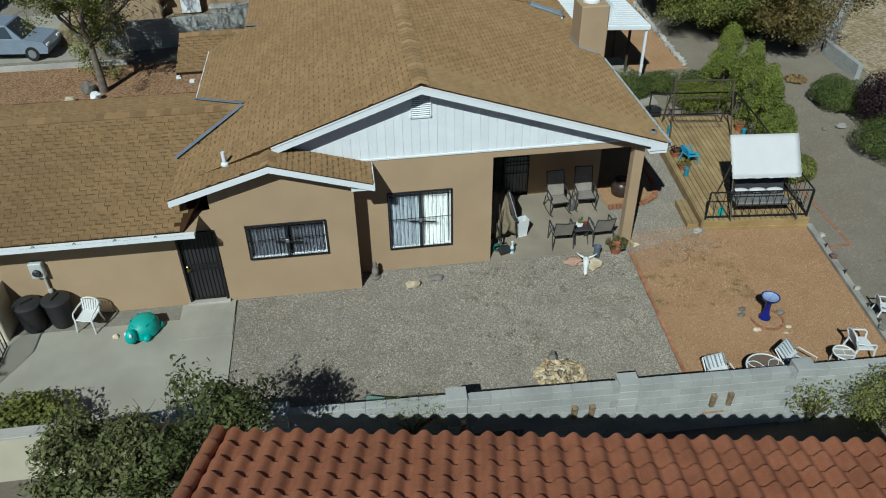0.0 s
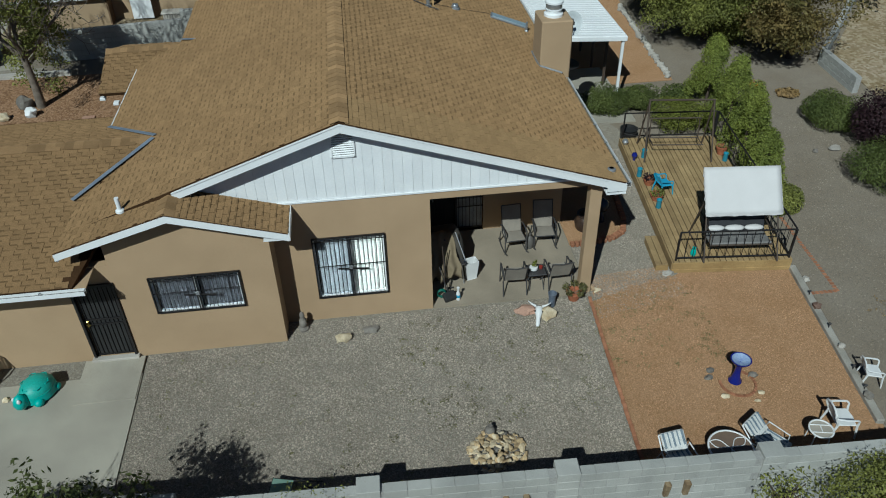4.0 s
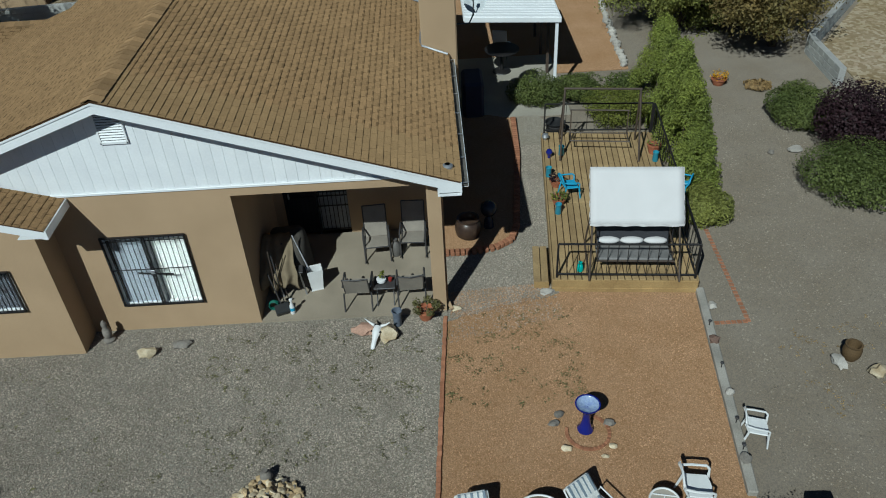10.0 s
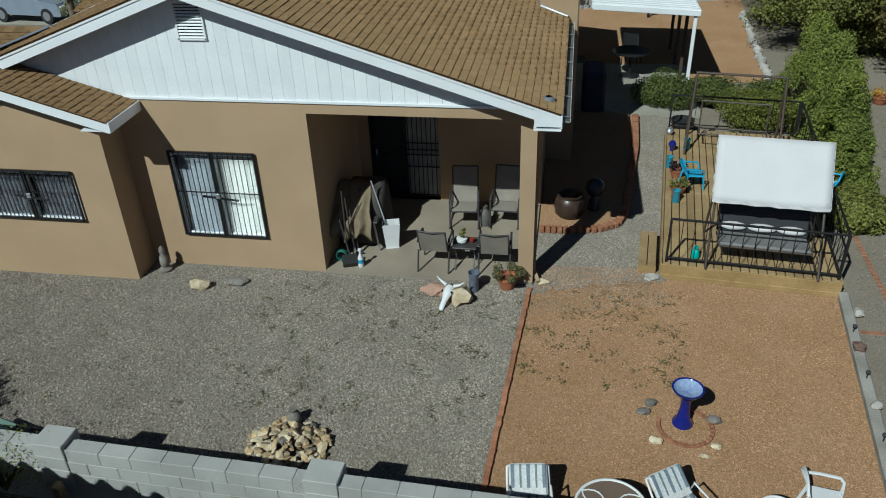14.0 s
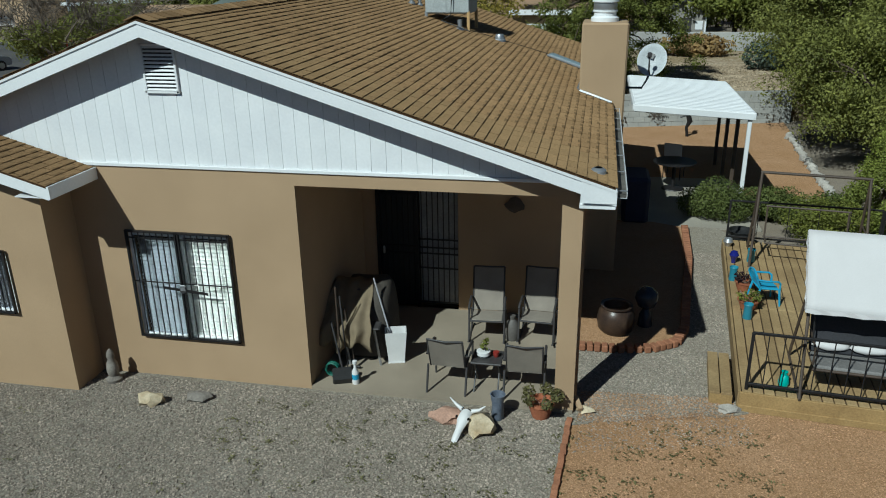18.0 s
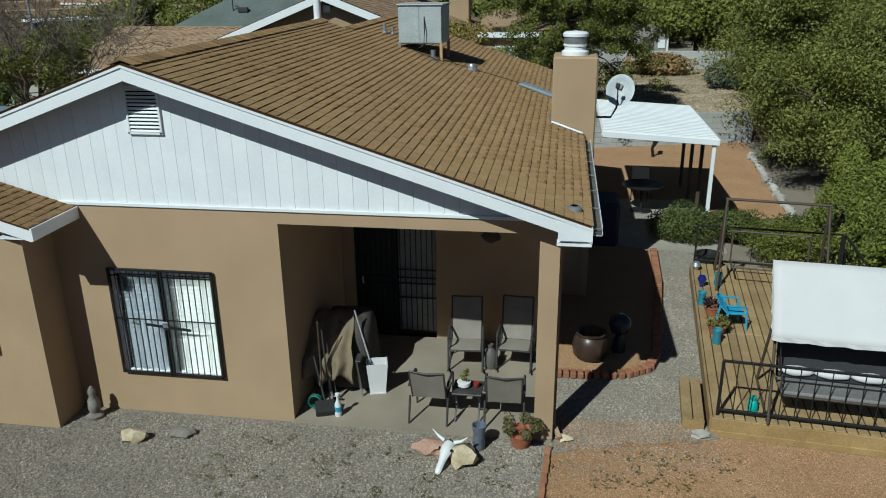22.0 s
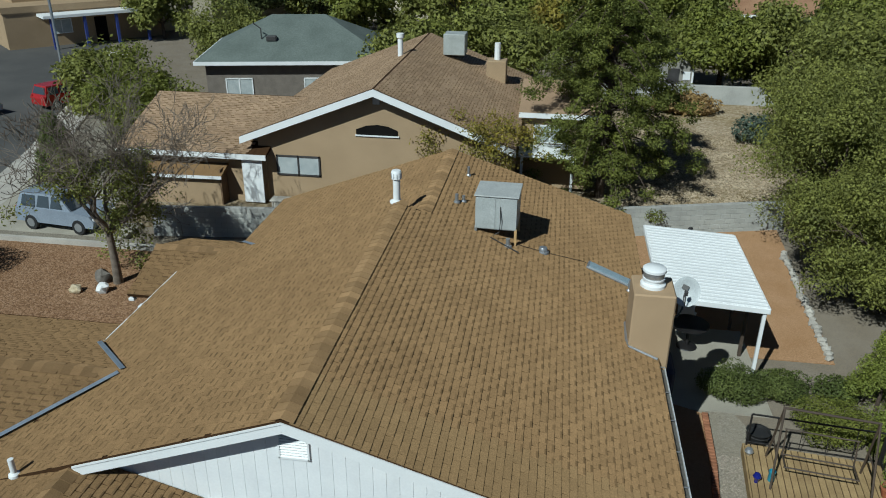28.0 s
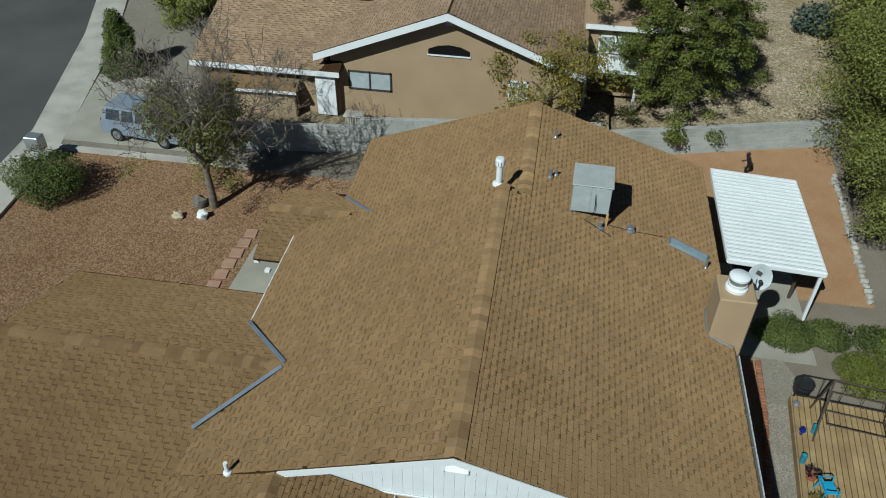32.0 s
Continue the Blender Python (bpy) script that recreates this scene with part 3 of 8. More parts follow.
wall_part(panel_y(-12.7, -6.68, -0.1, 2.56, FY + 0.005, 0.2, [DOOR]), label="tan stucco side wall with a steel door")
wall_part(Geo().box((-12.6, 2.3, 1.3), (0.2, 5.5, 2.4)).prism([(-0.5, 2.5), (5.0, 2.5), (2.42, 3.5)], -12.7, -12.5, "x"))
wall_part(Geo().box((-10.0, 4.95, 1.3), (5.2, 0.2, 2.6)))
wall_part(Geo().box((-6.95, 6.5, 1.5), (0.2, 3.1, 3.2)).box((-6.45, 8.0, 1.5), (0.8, 0.2, 3.2)).box((-6.05, 10.5, 1.5), (0.2, 4.8, 3.2)))
wall_part(Geo().box((-0.18, 1.56, 1.5), (0.216, 2.68, 3.2)), label="tan stucco porch side wall")
wall_part(panel_y(-0.28, 3.7, -0.1, 3.15, 2.9, 0.2, [(0.18, 1.6, 0.05, 2.26)]), label="tan stucco back wall of the porch")
wall_part(Geo().box((3.58, 7.95, 1.5), (0.22, 9.7, 3.2)))
wall_part(Geo().box((-1.22, 12.75, 1.5), (9.7, 0.2, 3.2)))
wall_part(Geo().prism([(-6.1, 3.1), (3.6, 3.1), (BX, 4.85)], 12.66, 12.8, "y"))
part("beam", Geo().box((3.58, 1.56, 3.16), (0.22, 2.66, 0.2), bev=0.01), STUCCO, house, "tan stucco porch beam")
part("post", Geo().box((3.57, 0.13, 1.52), (0.264, 0.232, 3.2), bev=0.015), STUCCO, house, "tan stucco porch post")
part("downspout", Geo().box((3.722, 0.17, 1.58), (0.035, 0.06, 2.86)).beam((3.722, 0.17, 0.16), (3.8, -0.02, 0.08), 0.06, 0.05), STUCCO, house, "tan painted downspout")
part("porch_ceiling", Geo().box((1.7, 1.56, 3.18), (3.5, 2.66, 0.03)), STUCCO, house, "tan porch ceiling")
part("foundation", Geo().box((-1.4, 6.4, 0.0), (10.2, 12.5, 0.06)).box((-9.8, 2.2, 0.0), (5.4, 5.3, 0.06)), CONCRETE, house)

# gable siding: one board at a time, with a louvre
gable = part("gable_wall", Geo().prism([(-6.2, 3.27), (3.72, 3.27), (3.72, 3.34), (RX, 5.08), (-6.2, 3.5)], 0.03, 0.16, "y"), SIDING, house, "white vertical board gable")
x = -5.0
while x < 3.6:
    w = 0.2
    zt = min(roof_z(x + 0.01), roof_z(x + w - 0.01)) - 0.12
    if zt > 3.33:
        za, zb = roof_z(x + 0.004) - 0.1, roof_z(x + w - 0.004) - 0.1
        part("siding_board", Geo().prism([(x + 0.002, 3.3), (x + w - 0.002, 3.3), (x + w - 0.002, zb), (x + 0.002, za)], 0.006, 0.03, "y"), SIDING, gable)
    x += w
part("gable_trim", Geo().box((0.13, -0.012, 3.28), (7.14, 0.03, 0.05), bev=0.006), WHITE, gable)
LX, LZ, LW, LH = -1.77, 4.58, 0.45, 0.6
# the vent's inner shade is a black sheet behind the slats
louvre = part("louvre_vent", Geo().box((LX, 0.0, LZ), (LW, 0.02, LH)), DARK, house, "white slatted gable vent")
for k in range(12):
    part("slat", Geo().box((LX, -0.014, LZ - LH / 2 + 0.035 + k * 0.049), (LW - 0.03, 0.046, 0.009), pose(0, 0, 0, 42)), WHITE, louvre)
for dx in (-LW / 2, LW / 2):
    part("vent_frame", Geo().box((LX + dx, -0.012, LZ), (0.028, 0.04, LH + 0.02)), WHITE, louvre)
for dz in (-LH / 2, LH / 2):
    part("vent_frame", Geo().box((LX, -0.012, LZ + dz), (LW + 0.03, 0.04, 0.028)), WHITE, louvre)

# windows with grilles
BAR = {}


def bar_mesh(length, r=0.006):
    key = round(length, 2)
    if key not in BAR:
        BAR[key] = Geo().box((0, 0, 0), (r * 2, r * 2, length)).mesh("bar", BLACKIRON, turn=True)
    return BAR[key]


def clear_pane(name, tint):
    m = bpy.data.materials.new(name)
    m.use_nodes = True
    bs = m.node_tree.nodes["Principled BSDF"]
    bs.inputs["Base Color"].default_value = (*tint, 1)
    bs.inputs["Transmission Weight"].default_value = 1.0
    bs.inputs["Roughness"].default_value = 0.02
    bs.inputs["IOR"].default_value = 1.5
    return m


PANE_CLEAR = clear_pane("clear_window_glass", (0.95, 0.97, 0.96))
# tint darkens the pane for an insect screen and dark reflections on it
PANE_DARK = clear_pane("dark_tinted_window_glass", (0.46, 0.5, 0.56))


def grilled_window(x0, x1, z0, z1, y, bars, label, slat_paint, right_pane):
    xm, zm, w_, h_ = (x0 + x1) / 2, (z0 + z1) / 2, x1 - x0, z1 - z0
    # black panel behind the blinds stands in for the unlit room
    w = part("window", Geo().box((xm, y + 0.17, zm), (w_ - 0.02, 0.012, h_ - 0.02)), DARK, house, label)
    fr = Geo()
    for x, d in ((x0 + 0.02, 0.04), (x1 - 0.02, 0.04), (xm, 0.05)):
        fr.box((x, y + 0.045, zm), (d, 0.07, h_))
    for z in (z0 + 0.02, z1 - 0.02):
        fr.box((xm, y + 0.045, z), (w_, 0.068, 0.04))
    part("window_frame", fr, WHITE, w, "white aluminium window frame")
    for x, m, dy in ((xm - w_ / 4, PANE_DARK, 0.035), (xm + w_ / 4, right_pane, 0.05)):
        p = part("pane", Geo().box((x, y + dy, zm), (w_ / 2 - 0.07, 0.006, h_ - 0.09)), m, w)
        p.visible_shadow = False
    slat = Geo().box((0, 0, 0), (w_ - 0.12, 0.058, 0.004), pose(0, 0, 0, 47)).mesh("blind_slat", slat_paint, turn=True)
    for k in range(int((h_ - 0.08) / 0.06)):
        piece("blind_slat", slat, w, xm, y + 0.11, z0 + 0.06 + k * 0.06)
    for x in (xm - w_ * 0.36, xm - w_ * 0.12, xm + w_ * 0.12, xm + w_ * 0.36):
        part("blind_cord", Geo().box((x, y + 0.08, zm), (0.012, 0.003, h_ - 0.1)), slat_paint, w)
    gy = y - 0.045
    gf = Geo()
    for x, d in ((x0, 0.028), (x1, 0.028), (xm - 0.022, 0.022), (xm + 0.022, 0.022)):
        gf.box((x, gy, zm + 0.035), (d, 0.04, h_ + 0.03))
    for z in (z0 + 0.03, z1 + 0.04):
        gf.box((xm, gy, z), (w_ + 0.03, 0.04, 0.028))
    gr = part("grille", gf, BLACKIRON, house, "black iron window grille")
    me = bar_mesh(h_)
    for sg in (-1, 1):
        for k in range(bars):
            piece("bar", me, gr, xm + sg * (0.03 + (k + 1) * (w_ / 2 - 0.03) / (bars + 1)), gy, zm + 0.035)
    for zz in (zm + 0.085, z1 - 0.06):
        part("cross_bar", Geo().box((xm, gy + 0.01, zz), (w_, 0.012, 0.018)), BLACKIRON, gr)
    part("scroll", Geo().beam((xm - 0.28, gy - 0.02, zm + 0.02), (xm + 0.38, gy - 0.02, zm - 0.04), 0.012, 0.04).tube([(xm + 0.05 * math.cos(a * 0.785), gy - 0.02, zm + 0.05 * math.sin(a * 0.785)) for a in range(9)], 0.012, 6), BLACKIRON, gr)
    part("lock_plate", Geo().box((xm, gy - 0.024, zm + 0.03), (0.08, 0.012, 0.09), bev=0.004), GALV, gr)


grilled_window(*WIN1, 0.0, 7, "double sliding window with white blinds behind glass", BLIND, PANE_CLEAR)
grilled_window(*WIN2, FY, 10, "wide sliding window with grey blinds behind glass", mat("grey_blind", (0.17, 0.165, 0.17), rough=0.6, bump=0, grit=0.03), PANE_DARK)

# side door and porch door, black steel with bars
sd = part("door", Geo().box((-7.15, -0.54, 1.07), (0.8, 0.04, 1.98)), CHARCOAL, house, "closed black steel security door")
part("door_frame", Geo().box((-7.58, -0.62, 1.08), (0.05, 0.09, 2.06)).box((-6.72, -0.62, 1.08), (0.05, 0.09, 2.06)).box((-7.15, -0.62, 2.09), (0.9, 0.09, 0.05)), BLACKIRON, sd)
for k in range(9):
    piece("bar", bar_mesh(1.9, 0.008), sd, -7.5 + k * 0.088, -0.575, 1.07)
for zz in (0.12, 1.0, 1.14, 2.02):
    part("cross_bar", Geo().box((-7.15, -0.58, zz), (0.8, 0.02, 0.035)), BLACKIRON, sd)
part("handle", Geo().box((-7.49, -0.61, 1.05), (0.05, 0.03, 0.16), bev=0.01).tube([(-7.49, -0.62, 1.08), (-7.49, -0.68, 1.08), (-7.41, -0.68, 1.08)], 0.012), mat("brass", (0.5, 0.36, 0.1), rough=0.3, metal=1.0, bump=0), sd, "brass door handle")
part("threshold", Geo().box((-7.15, -0.68, 0.07), (1.0, 0.14, 0.06), bev=0.01), KERB, sd)
pd = part("door", Geo().box((0.53, 2.98, 1.155), (0.68, 0.04, 2.2)), CHARCOAL, house, "dark front security door under the porch")
part("door_frame", Geo().box((0.19, 2.94, 1.155), (0.05, 0.1, 2.21)).box((0.88, 2.94, 1.155), (0.05, 0.1, 2.21)), BLACKIRON, pd)
for k in range(7):
    piece("bar", bar_mesh(2.05, 0.008), pd, 0.24 + k * 0.095, 2.945, 1.15)
for zz in (1.05, 1.18, 2.12):
    part("cross_bar", Geo().box((0.53, 2.94, zz), (0.66, 0.02, 0.03)), BLACKIRON, pd)
part("handle", Geo().box((0.28, 2.92, 1.1), (0.04, 0.03, 0.14), bev=0.01), GALV, pd)
sl = part("window", Geo().box((1.25, 2.99, 1.18), (0.66, 0.012, 2.1)), mat("side_light_glass", (0.4, 0.4, 0.39), (0.3, 0.3, 0.3), rough=0.25, bump=0), house, "tall barred side window with a pale curtain")
for k in range(7):
    piece("bar", bar_mesh(2.1, 0.008), sl, 0.96 + k * 0.095, 2.93, 1.18)
for zz in (0.15, 0.8, 1.07, 1.18, 1.33, 2.2):
    part("cross_bar", Geo().box((1.25, 2.93, zz), (0.68, 0.02, 0.025)), BLACKIRON, sl)

# ---- roofs ----
EXPO, TAB = 0.128, 0.27


def tab_geo(g, o, u, v, n, uu, vv, w, h):
    p = o + u * uu + v * vv
    a, b = p + n * 0.002, p + u * w + n * 0.002
    c, d = p + n * h, p + u * w + n * h
    e, f = p + v * (EXPO + 0.02) + n * 0.003, p + u * w + v * (EXPO + 0.02) + n * 0.003
    g.add([a, b, c, d, e, f], [(a_ for a_ in (0, 1, 3, 2)), (2, 3, 5, 4), (0, 2, 4), (1, 5, 3)])


def shingles(o, u, v, lu, lv, inside, seed, roof, near=None, many=SHINGLE, tab=TAB, heights=(0.006, 0.009, 0.014), bands=True, gap=0.009, even=False):
    """Rows of separate shingle tabs on one roof plane: those in the near stretch are objects, the rest one mesh."""
    o, u, v = Vector(o), Vector(u).normalized(), Vector(v).normalized()
    n = u.cross(v)
    rng = random.Random(seed)
    g, dark = Geo(), Geo()
    tg = Geo()
    tab_geo(tg, Vector((0, 0, 0)), Vector((1, 0, 0)), Vector((0, 1, 0)), Vector((0, 0, 1)), 0, 0, tab - 0.016, 0.018)
    me = tg.mesh("shingle", SHINGLE_PIECE, turn=True)
    rot = Matrix((u, v, n)).transposed().to_4x4()
    rows = int(lv / EXPO)
    for r in range(rows):
        vv = r * EXPO
        uu = -tab * ((r % 2) * 0.5 + 0.25 + (0.012 if even else 0.06) * rng.uniform(-1, 1))
        while uu < lu:
            w = tab if even else tab * rng.uniform(0.9, 1.1)
            a, b = max(uu, 0), min(uu + w, lu)
            if b - a > 0.05 and inside((a + b) / 2, vv + EXPO / 2):
                if near and near((a + b) / 2, vv):
                    ob = new("shingle", me)
                    ob.parent = roof
                    ob.matrix_basis = Matrix.Translation(o + u * a + v * vv) @ rot @ Matrix.Diagonal(((b - a - gap * 0.8) / (tab - 0.016), 1, rng.choice(heights) / 0.018, 1))
                else:
                    hh = rng.choice(heights)
                    tab_geo(g, o, u, v, n, a, vv + rng.uniform(-0.004, 0.004), b - a - gap, hh)
                    # darker strip at the butt: a shadow line put into granule colour
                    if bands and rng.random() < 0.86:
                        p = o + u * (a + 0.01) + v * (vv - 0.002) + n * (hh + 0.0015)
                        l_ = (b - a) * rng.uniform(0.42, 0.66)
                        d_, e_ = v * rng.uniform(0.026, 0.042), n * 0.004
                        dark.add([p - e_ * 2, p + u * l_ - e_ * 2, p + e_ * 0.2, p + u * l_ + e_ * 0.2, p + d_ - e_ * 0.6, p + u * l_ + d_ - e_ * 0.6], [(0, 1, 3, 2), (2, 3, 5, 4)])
            uu += w
    ob = part("shingles", g, many, roof, "rows of brown asphalt shingle tabs")
    ob["kind"] = "stuff"
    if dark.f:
        part("dark_granule_layer", dark, SHADOW_BAND, roof, "darker granule strips imitating shadow lines on the shingles")["kind"] = "stuff"
    return ob


LV = (XR - RX) * math.hypot(1, SL)
LB = (XR - BX) * math.hypot(1, SL)
BZ = roof_z(BX)
roof_r = part("roof", Geo().slab([(RX, Y0, RZ - 0.02), (XR, Y0, roof_z(XR) - 0.02), (XR, YB, roof_z(XR) - 0.02), (RX, YB, RZ - 0.02)], 0.1).slab([(BX, YB, BZ - 0.02), (XR, YB, roof_z(XR) - 0.02), (XR, Y1, roof_z(XR) - 0.02), (BX, Y1, BZ - 0.02)], 0.1), FELT, house, "brown shingle roof slope facing the deck")
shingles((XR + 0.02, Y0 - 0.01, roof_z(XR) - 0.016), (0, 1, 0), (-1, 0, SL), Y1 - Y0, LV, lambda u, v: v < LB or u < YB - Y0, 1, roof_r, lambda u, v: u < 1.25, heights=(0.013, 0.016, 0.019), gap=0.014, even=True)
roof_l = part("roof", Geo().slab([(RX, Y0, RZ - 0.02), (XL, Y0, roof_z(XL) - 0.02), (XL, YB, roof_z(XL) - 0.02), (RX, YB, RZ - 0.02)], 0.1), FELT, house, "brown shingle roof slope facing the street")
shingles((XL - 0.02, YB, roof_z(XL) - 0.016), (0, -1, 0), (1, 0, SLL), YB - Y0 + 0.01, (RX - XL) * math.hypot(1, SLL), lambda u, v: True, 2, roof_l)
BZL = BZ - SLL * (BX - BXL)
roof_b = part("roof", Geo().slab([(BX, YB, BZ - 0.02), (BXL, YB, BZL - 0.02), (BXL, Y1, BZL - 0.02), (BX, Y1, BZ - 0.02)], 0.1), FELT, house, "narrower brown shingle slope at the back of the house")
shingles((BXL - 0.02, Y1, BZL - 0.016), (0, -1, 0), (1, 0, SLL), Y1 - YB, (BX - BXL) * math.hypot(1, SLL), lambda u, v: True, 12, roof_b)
part("roof_step", Geo().prism([(BX, BZ - 0.03), (RX, RZ - 0.03), (XL + 0.3, roof_z(XL + 0.3) - 0.03), (BXL, BZL - 0.1), (BXL + 0.3, BZL)], YB - 0.02, YB + 0.004, "y"), STUCCO, house)
cap = Geo()
cap.slab([(-0.16, 0, -0.054), (0, 0, 0.012), (0, 0.32, -0.006), (-0.16, 0.32, -0.072)], 0.012)
cap.slab([(0.16, 0, -0.054), (0, 0, 0.012), (0, 0.32, -0.006), (0.16, 0.32, -0.072)], 0.012)
cap_me = cap.mesh("ridge_cap", CAP, turn=True)
y = Y0
k = 0
while y < Y1 - 0.2:
    piece("ridge_cap", cap_me, roof_l, RX if y < YB - 0.1 else BX, y, (RZ if y < YB - 0.1 else BZ) + 0.02, s=(1.15, 1, 0.9 if k % 3 else 1.0))
    y += 0.2
    k += 1

# garage roof, ridge along x
GY, GZ, GX0, GX1 = 2.42, 3.74, -12.9, -5.2
GE0, GE1, SLG = -1.28, 5.5, 0.305
roof_g = part("roof", Geo().slab([(GX0, GY, GZ - 0.02), (GX1 - 0.75, GY, GZ - 0.02), (GX1 - 2.0, GE0, GZ - SLG * (GY - GE0) - 0.02), (GX0, GE0, GZ - SLG * (GY - GE0) - 0.02)], 0.1).slab([(GX0, GY, GZ - 0.02), (GX1 - 0.75, GY, GZ - 0.02), (GX1 - 2.3, GE1, GZ - SLG * (GE1 - GY) - 0.02), (GX0, GE1, GZ - SLG * (GE1 - GY) - 0.02)], 0.1), FELT, house, "brown shingle garage roof")
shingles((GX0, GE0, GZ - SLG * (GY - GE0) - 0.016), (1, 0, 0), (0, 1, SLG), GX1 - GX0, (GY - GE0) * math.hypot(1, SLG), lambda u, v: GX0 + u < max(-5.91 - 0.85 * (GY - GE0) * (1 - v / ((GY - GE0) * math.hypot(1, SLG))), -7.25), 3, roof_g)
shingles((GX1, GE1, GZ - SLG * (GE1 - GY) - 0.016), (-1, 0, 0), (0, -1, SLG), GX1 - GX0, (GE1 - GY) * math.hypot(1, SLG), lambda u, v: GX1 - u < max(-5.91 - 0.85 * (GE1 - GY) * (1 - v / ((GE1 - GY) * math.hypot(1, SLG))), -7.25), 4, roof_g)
x = GX0
k = 0
while x < GX1 - 0.85:
    piece("ridge_cap", cap_me, roof_g, x, GY, GZ + 0.02, rz=-90, s=(1.15, 1, 1.0 if k % 4 else 1.5))
    x += 0.2
    k += 1
# projecting room roof
WX, WZ, WE, SLW, WF = -5.21, 3.915, 2.23, 0.3, -1.0
roof_w = part("roof", Geo().slab([(WX, WF, WZ - 0.02), (WX - WE, WF, WZ - SLW * WE - 0.02), (WX - WE, Y0 + 0.02, WZ - SLW * WE - 0.02), (WX, Y0 + 0.02, WZ - 0.02)], 0.1).slab([(WX, WF, WZ - 0.02), (WX + WE, WF, WZ - SLW * WE - 0.02), (WX + WE, -0.02, WZ - SLW * WE - 0.02), (WX, -0.02, WZ - 0.02)], 0.1), FELT, house, "small brown shingle roof over the projecting room")
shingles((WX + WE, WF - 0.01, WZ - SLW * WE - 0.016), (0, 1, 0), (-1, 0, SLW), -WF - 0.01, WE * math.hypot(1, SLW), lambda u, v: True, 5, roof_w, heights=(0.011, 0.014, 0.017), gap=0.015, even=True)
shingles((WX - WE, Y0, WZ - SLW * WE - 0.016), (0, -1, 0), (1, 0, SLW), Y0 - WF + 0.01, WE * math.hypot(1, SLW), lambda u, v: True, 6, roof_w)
for k in range(6):
    piece("ridge_cap", cap_me, roof_w, WX, WF + k * 0.2, WZ + 0.02, s=(1.1, 1, 1.3))
# entry roof
EY, EZ, EW = 8.35, 3.5, 1.68
roof_e = part("roof", Geo().slab([(-8.35, EY, EZ - 0.02), (-5.6, EY, EZ - 0.02), (-5.6, EY - EW, EZ - SL * EW - 0.02), (-8.35, EY - EW, EZ - SL * EW - 0.02)], 0.09).slab([(-8.35, EY, EZ - 0.02), (-5.6, EY, EZ - 0.02), (-5.6, EY + EW, EZ - SL * EW - 0.02), (-8.35, EY + EW, EZ - SL * EW - 0.02)], 0.09), FELT, house, "small brown shingle roof over the entry")
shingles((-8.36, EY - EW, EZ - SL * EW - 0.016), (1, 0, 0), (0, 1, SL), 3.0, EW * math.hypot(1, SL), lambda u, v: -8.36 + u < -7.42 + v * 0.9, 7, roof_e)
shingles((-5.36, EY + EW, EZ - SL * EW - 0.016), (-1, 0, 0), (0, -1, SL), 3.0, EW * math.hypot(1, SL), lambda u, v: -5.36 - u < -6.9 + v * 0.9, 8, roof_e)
for k in range(11):
    piece("ridge_cap", cap_me, roof_e, -8.36 + k * 0.2, EY, EZ + 0.02, rz=-90, s=(1.1, 1, 1.0 if k % 4 else 1.4))
for bx_, by_ in ((-8.33, 6.85), (-7.9, 6.5)):
    part("beam_end", Geo().box((bx_, by_, 2.72), (0.15, 0.16, 0.08), bev=0.01), WHITE, house, "white painted beam end under the entry eave")
# valley flashings, drip edges, fascias, gutters
def strip(p, q, w, t, material, label, name):
    return part(name, Geo().beam(p, q, w, t, bev=0.004), material, house, label)


def on_left(x, y, up=0.04):
    return (x, y, max(roof_z(x), GZ - SLG * abs(y - GY)) + up)


strip(on_left(-7.5, 0.8), on_left(-6.0, 2.38), 0.1, 0.015, FLASH, "bare metal valley flashing", "valley_flashing")
strip(on_left(-5.98, 2.5), on_left(-7.42, 4.0), 0.1, 0.015, FLASH, "bare metal valley flashing", "valley_flashing")
strip((-6.5, 9.55, BZL + 0.05), (-5.1, 8.1, BZL + 0.56), 0.1, 0.015, FLASH, "bare metal valley flashing", "valley_flashing")
strip((XL - 0.03, 4.15, roof_z(XL) - 0.035), (XL - 0.03, 7.75, roof_z(XL) - 0.035), 0.03, 0.06, WHITE, "white metal drip edge", "drip_edge")
strip((GX0, GE1 + 0.02, GZ - SLG * (GE1 - GY) - 0.02), (-7.6, GE1 + 0.02, GZ - SLG * (GE1 - GY) - 0.02), 0.02, 0.03, FELT, "brown painted eave edge", "fascia")


def rake(x0, z0, x1, z1, y, h, name="fascia", depth=0.04):
    part(name, Geo().prism([(x0, z0 - h), (x1, z1 - h), (x1, z1), (x0, z0)], y - depth, y, "y"), WHITE, house, "white painted fascia board")


rake(RX, RZ - 0.045, XR + 0.02, roof_z(XR) - 0.05, Y0 + 0.03, 0.19)
rake(RX - 0.0005, RZ - 0.045, -5.15, roof_z(-5.15) - 0.045, Y0 + 0.03, 0.19)
part("fascia", Geo().prism([(XR - 0.4, roof_z(XR) - 0.21), (XR + 0.02, roof_z(XR) - 0.21), (XR + 0.02, roof_z(XR) - 0.05), (XR - 0.4, roof_z(XR - 0.4) - 0.05)], Y0 - 0.02, Y0 - 0.011, "y").box((XR - 0.2, Y0 + 0.2, roof_z(XR) - 0.26), (0.42, 0.48, 0.02)), WHITE, house, "white boxed eave end")
rake(RX, RZ - 0.04, XR + 0.02, roof_z(XR) - 0.045, Y0 - 0.011, 0.032, "fascia_trim", 0.015)
rake(RX - 0.0005, RZ - 0.04, -5.15, roof_z(-5.15) - 0.04, Y0 - 0.011, 0.032, "fascia_trim", 0.015)
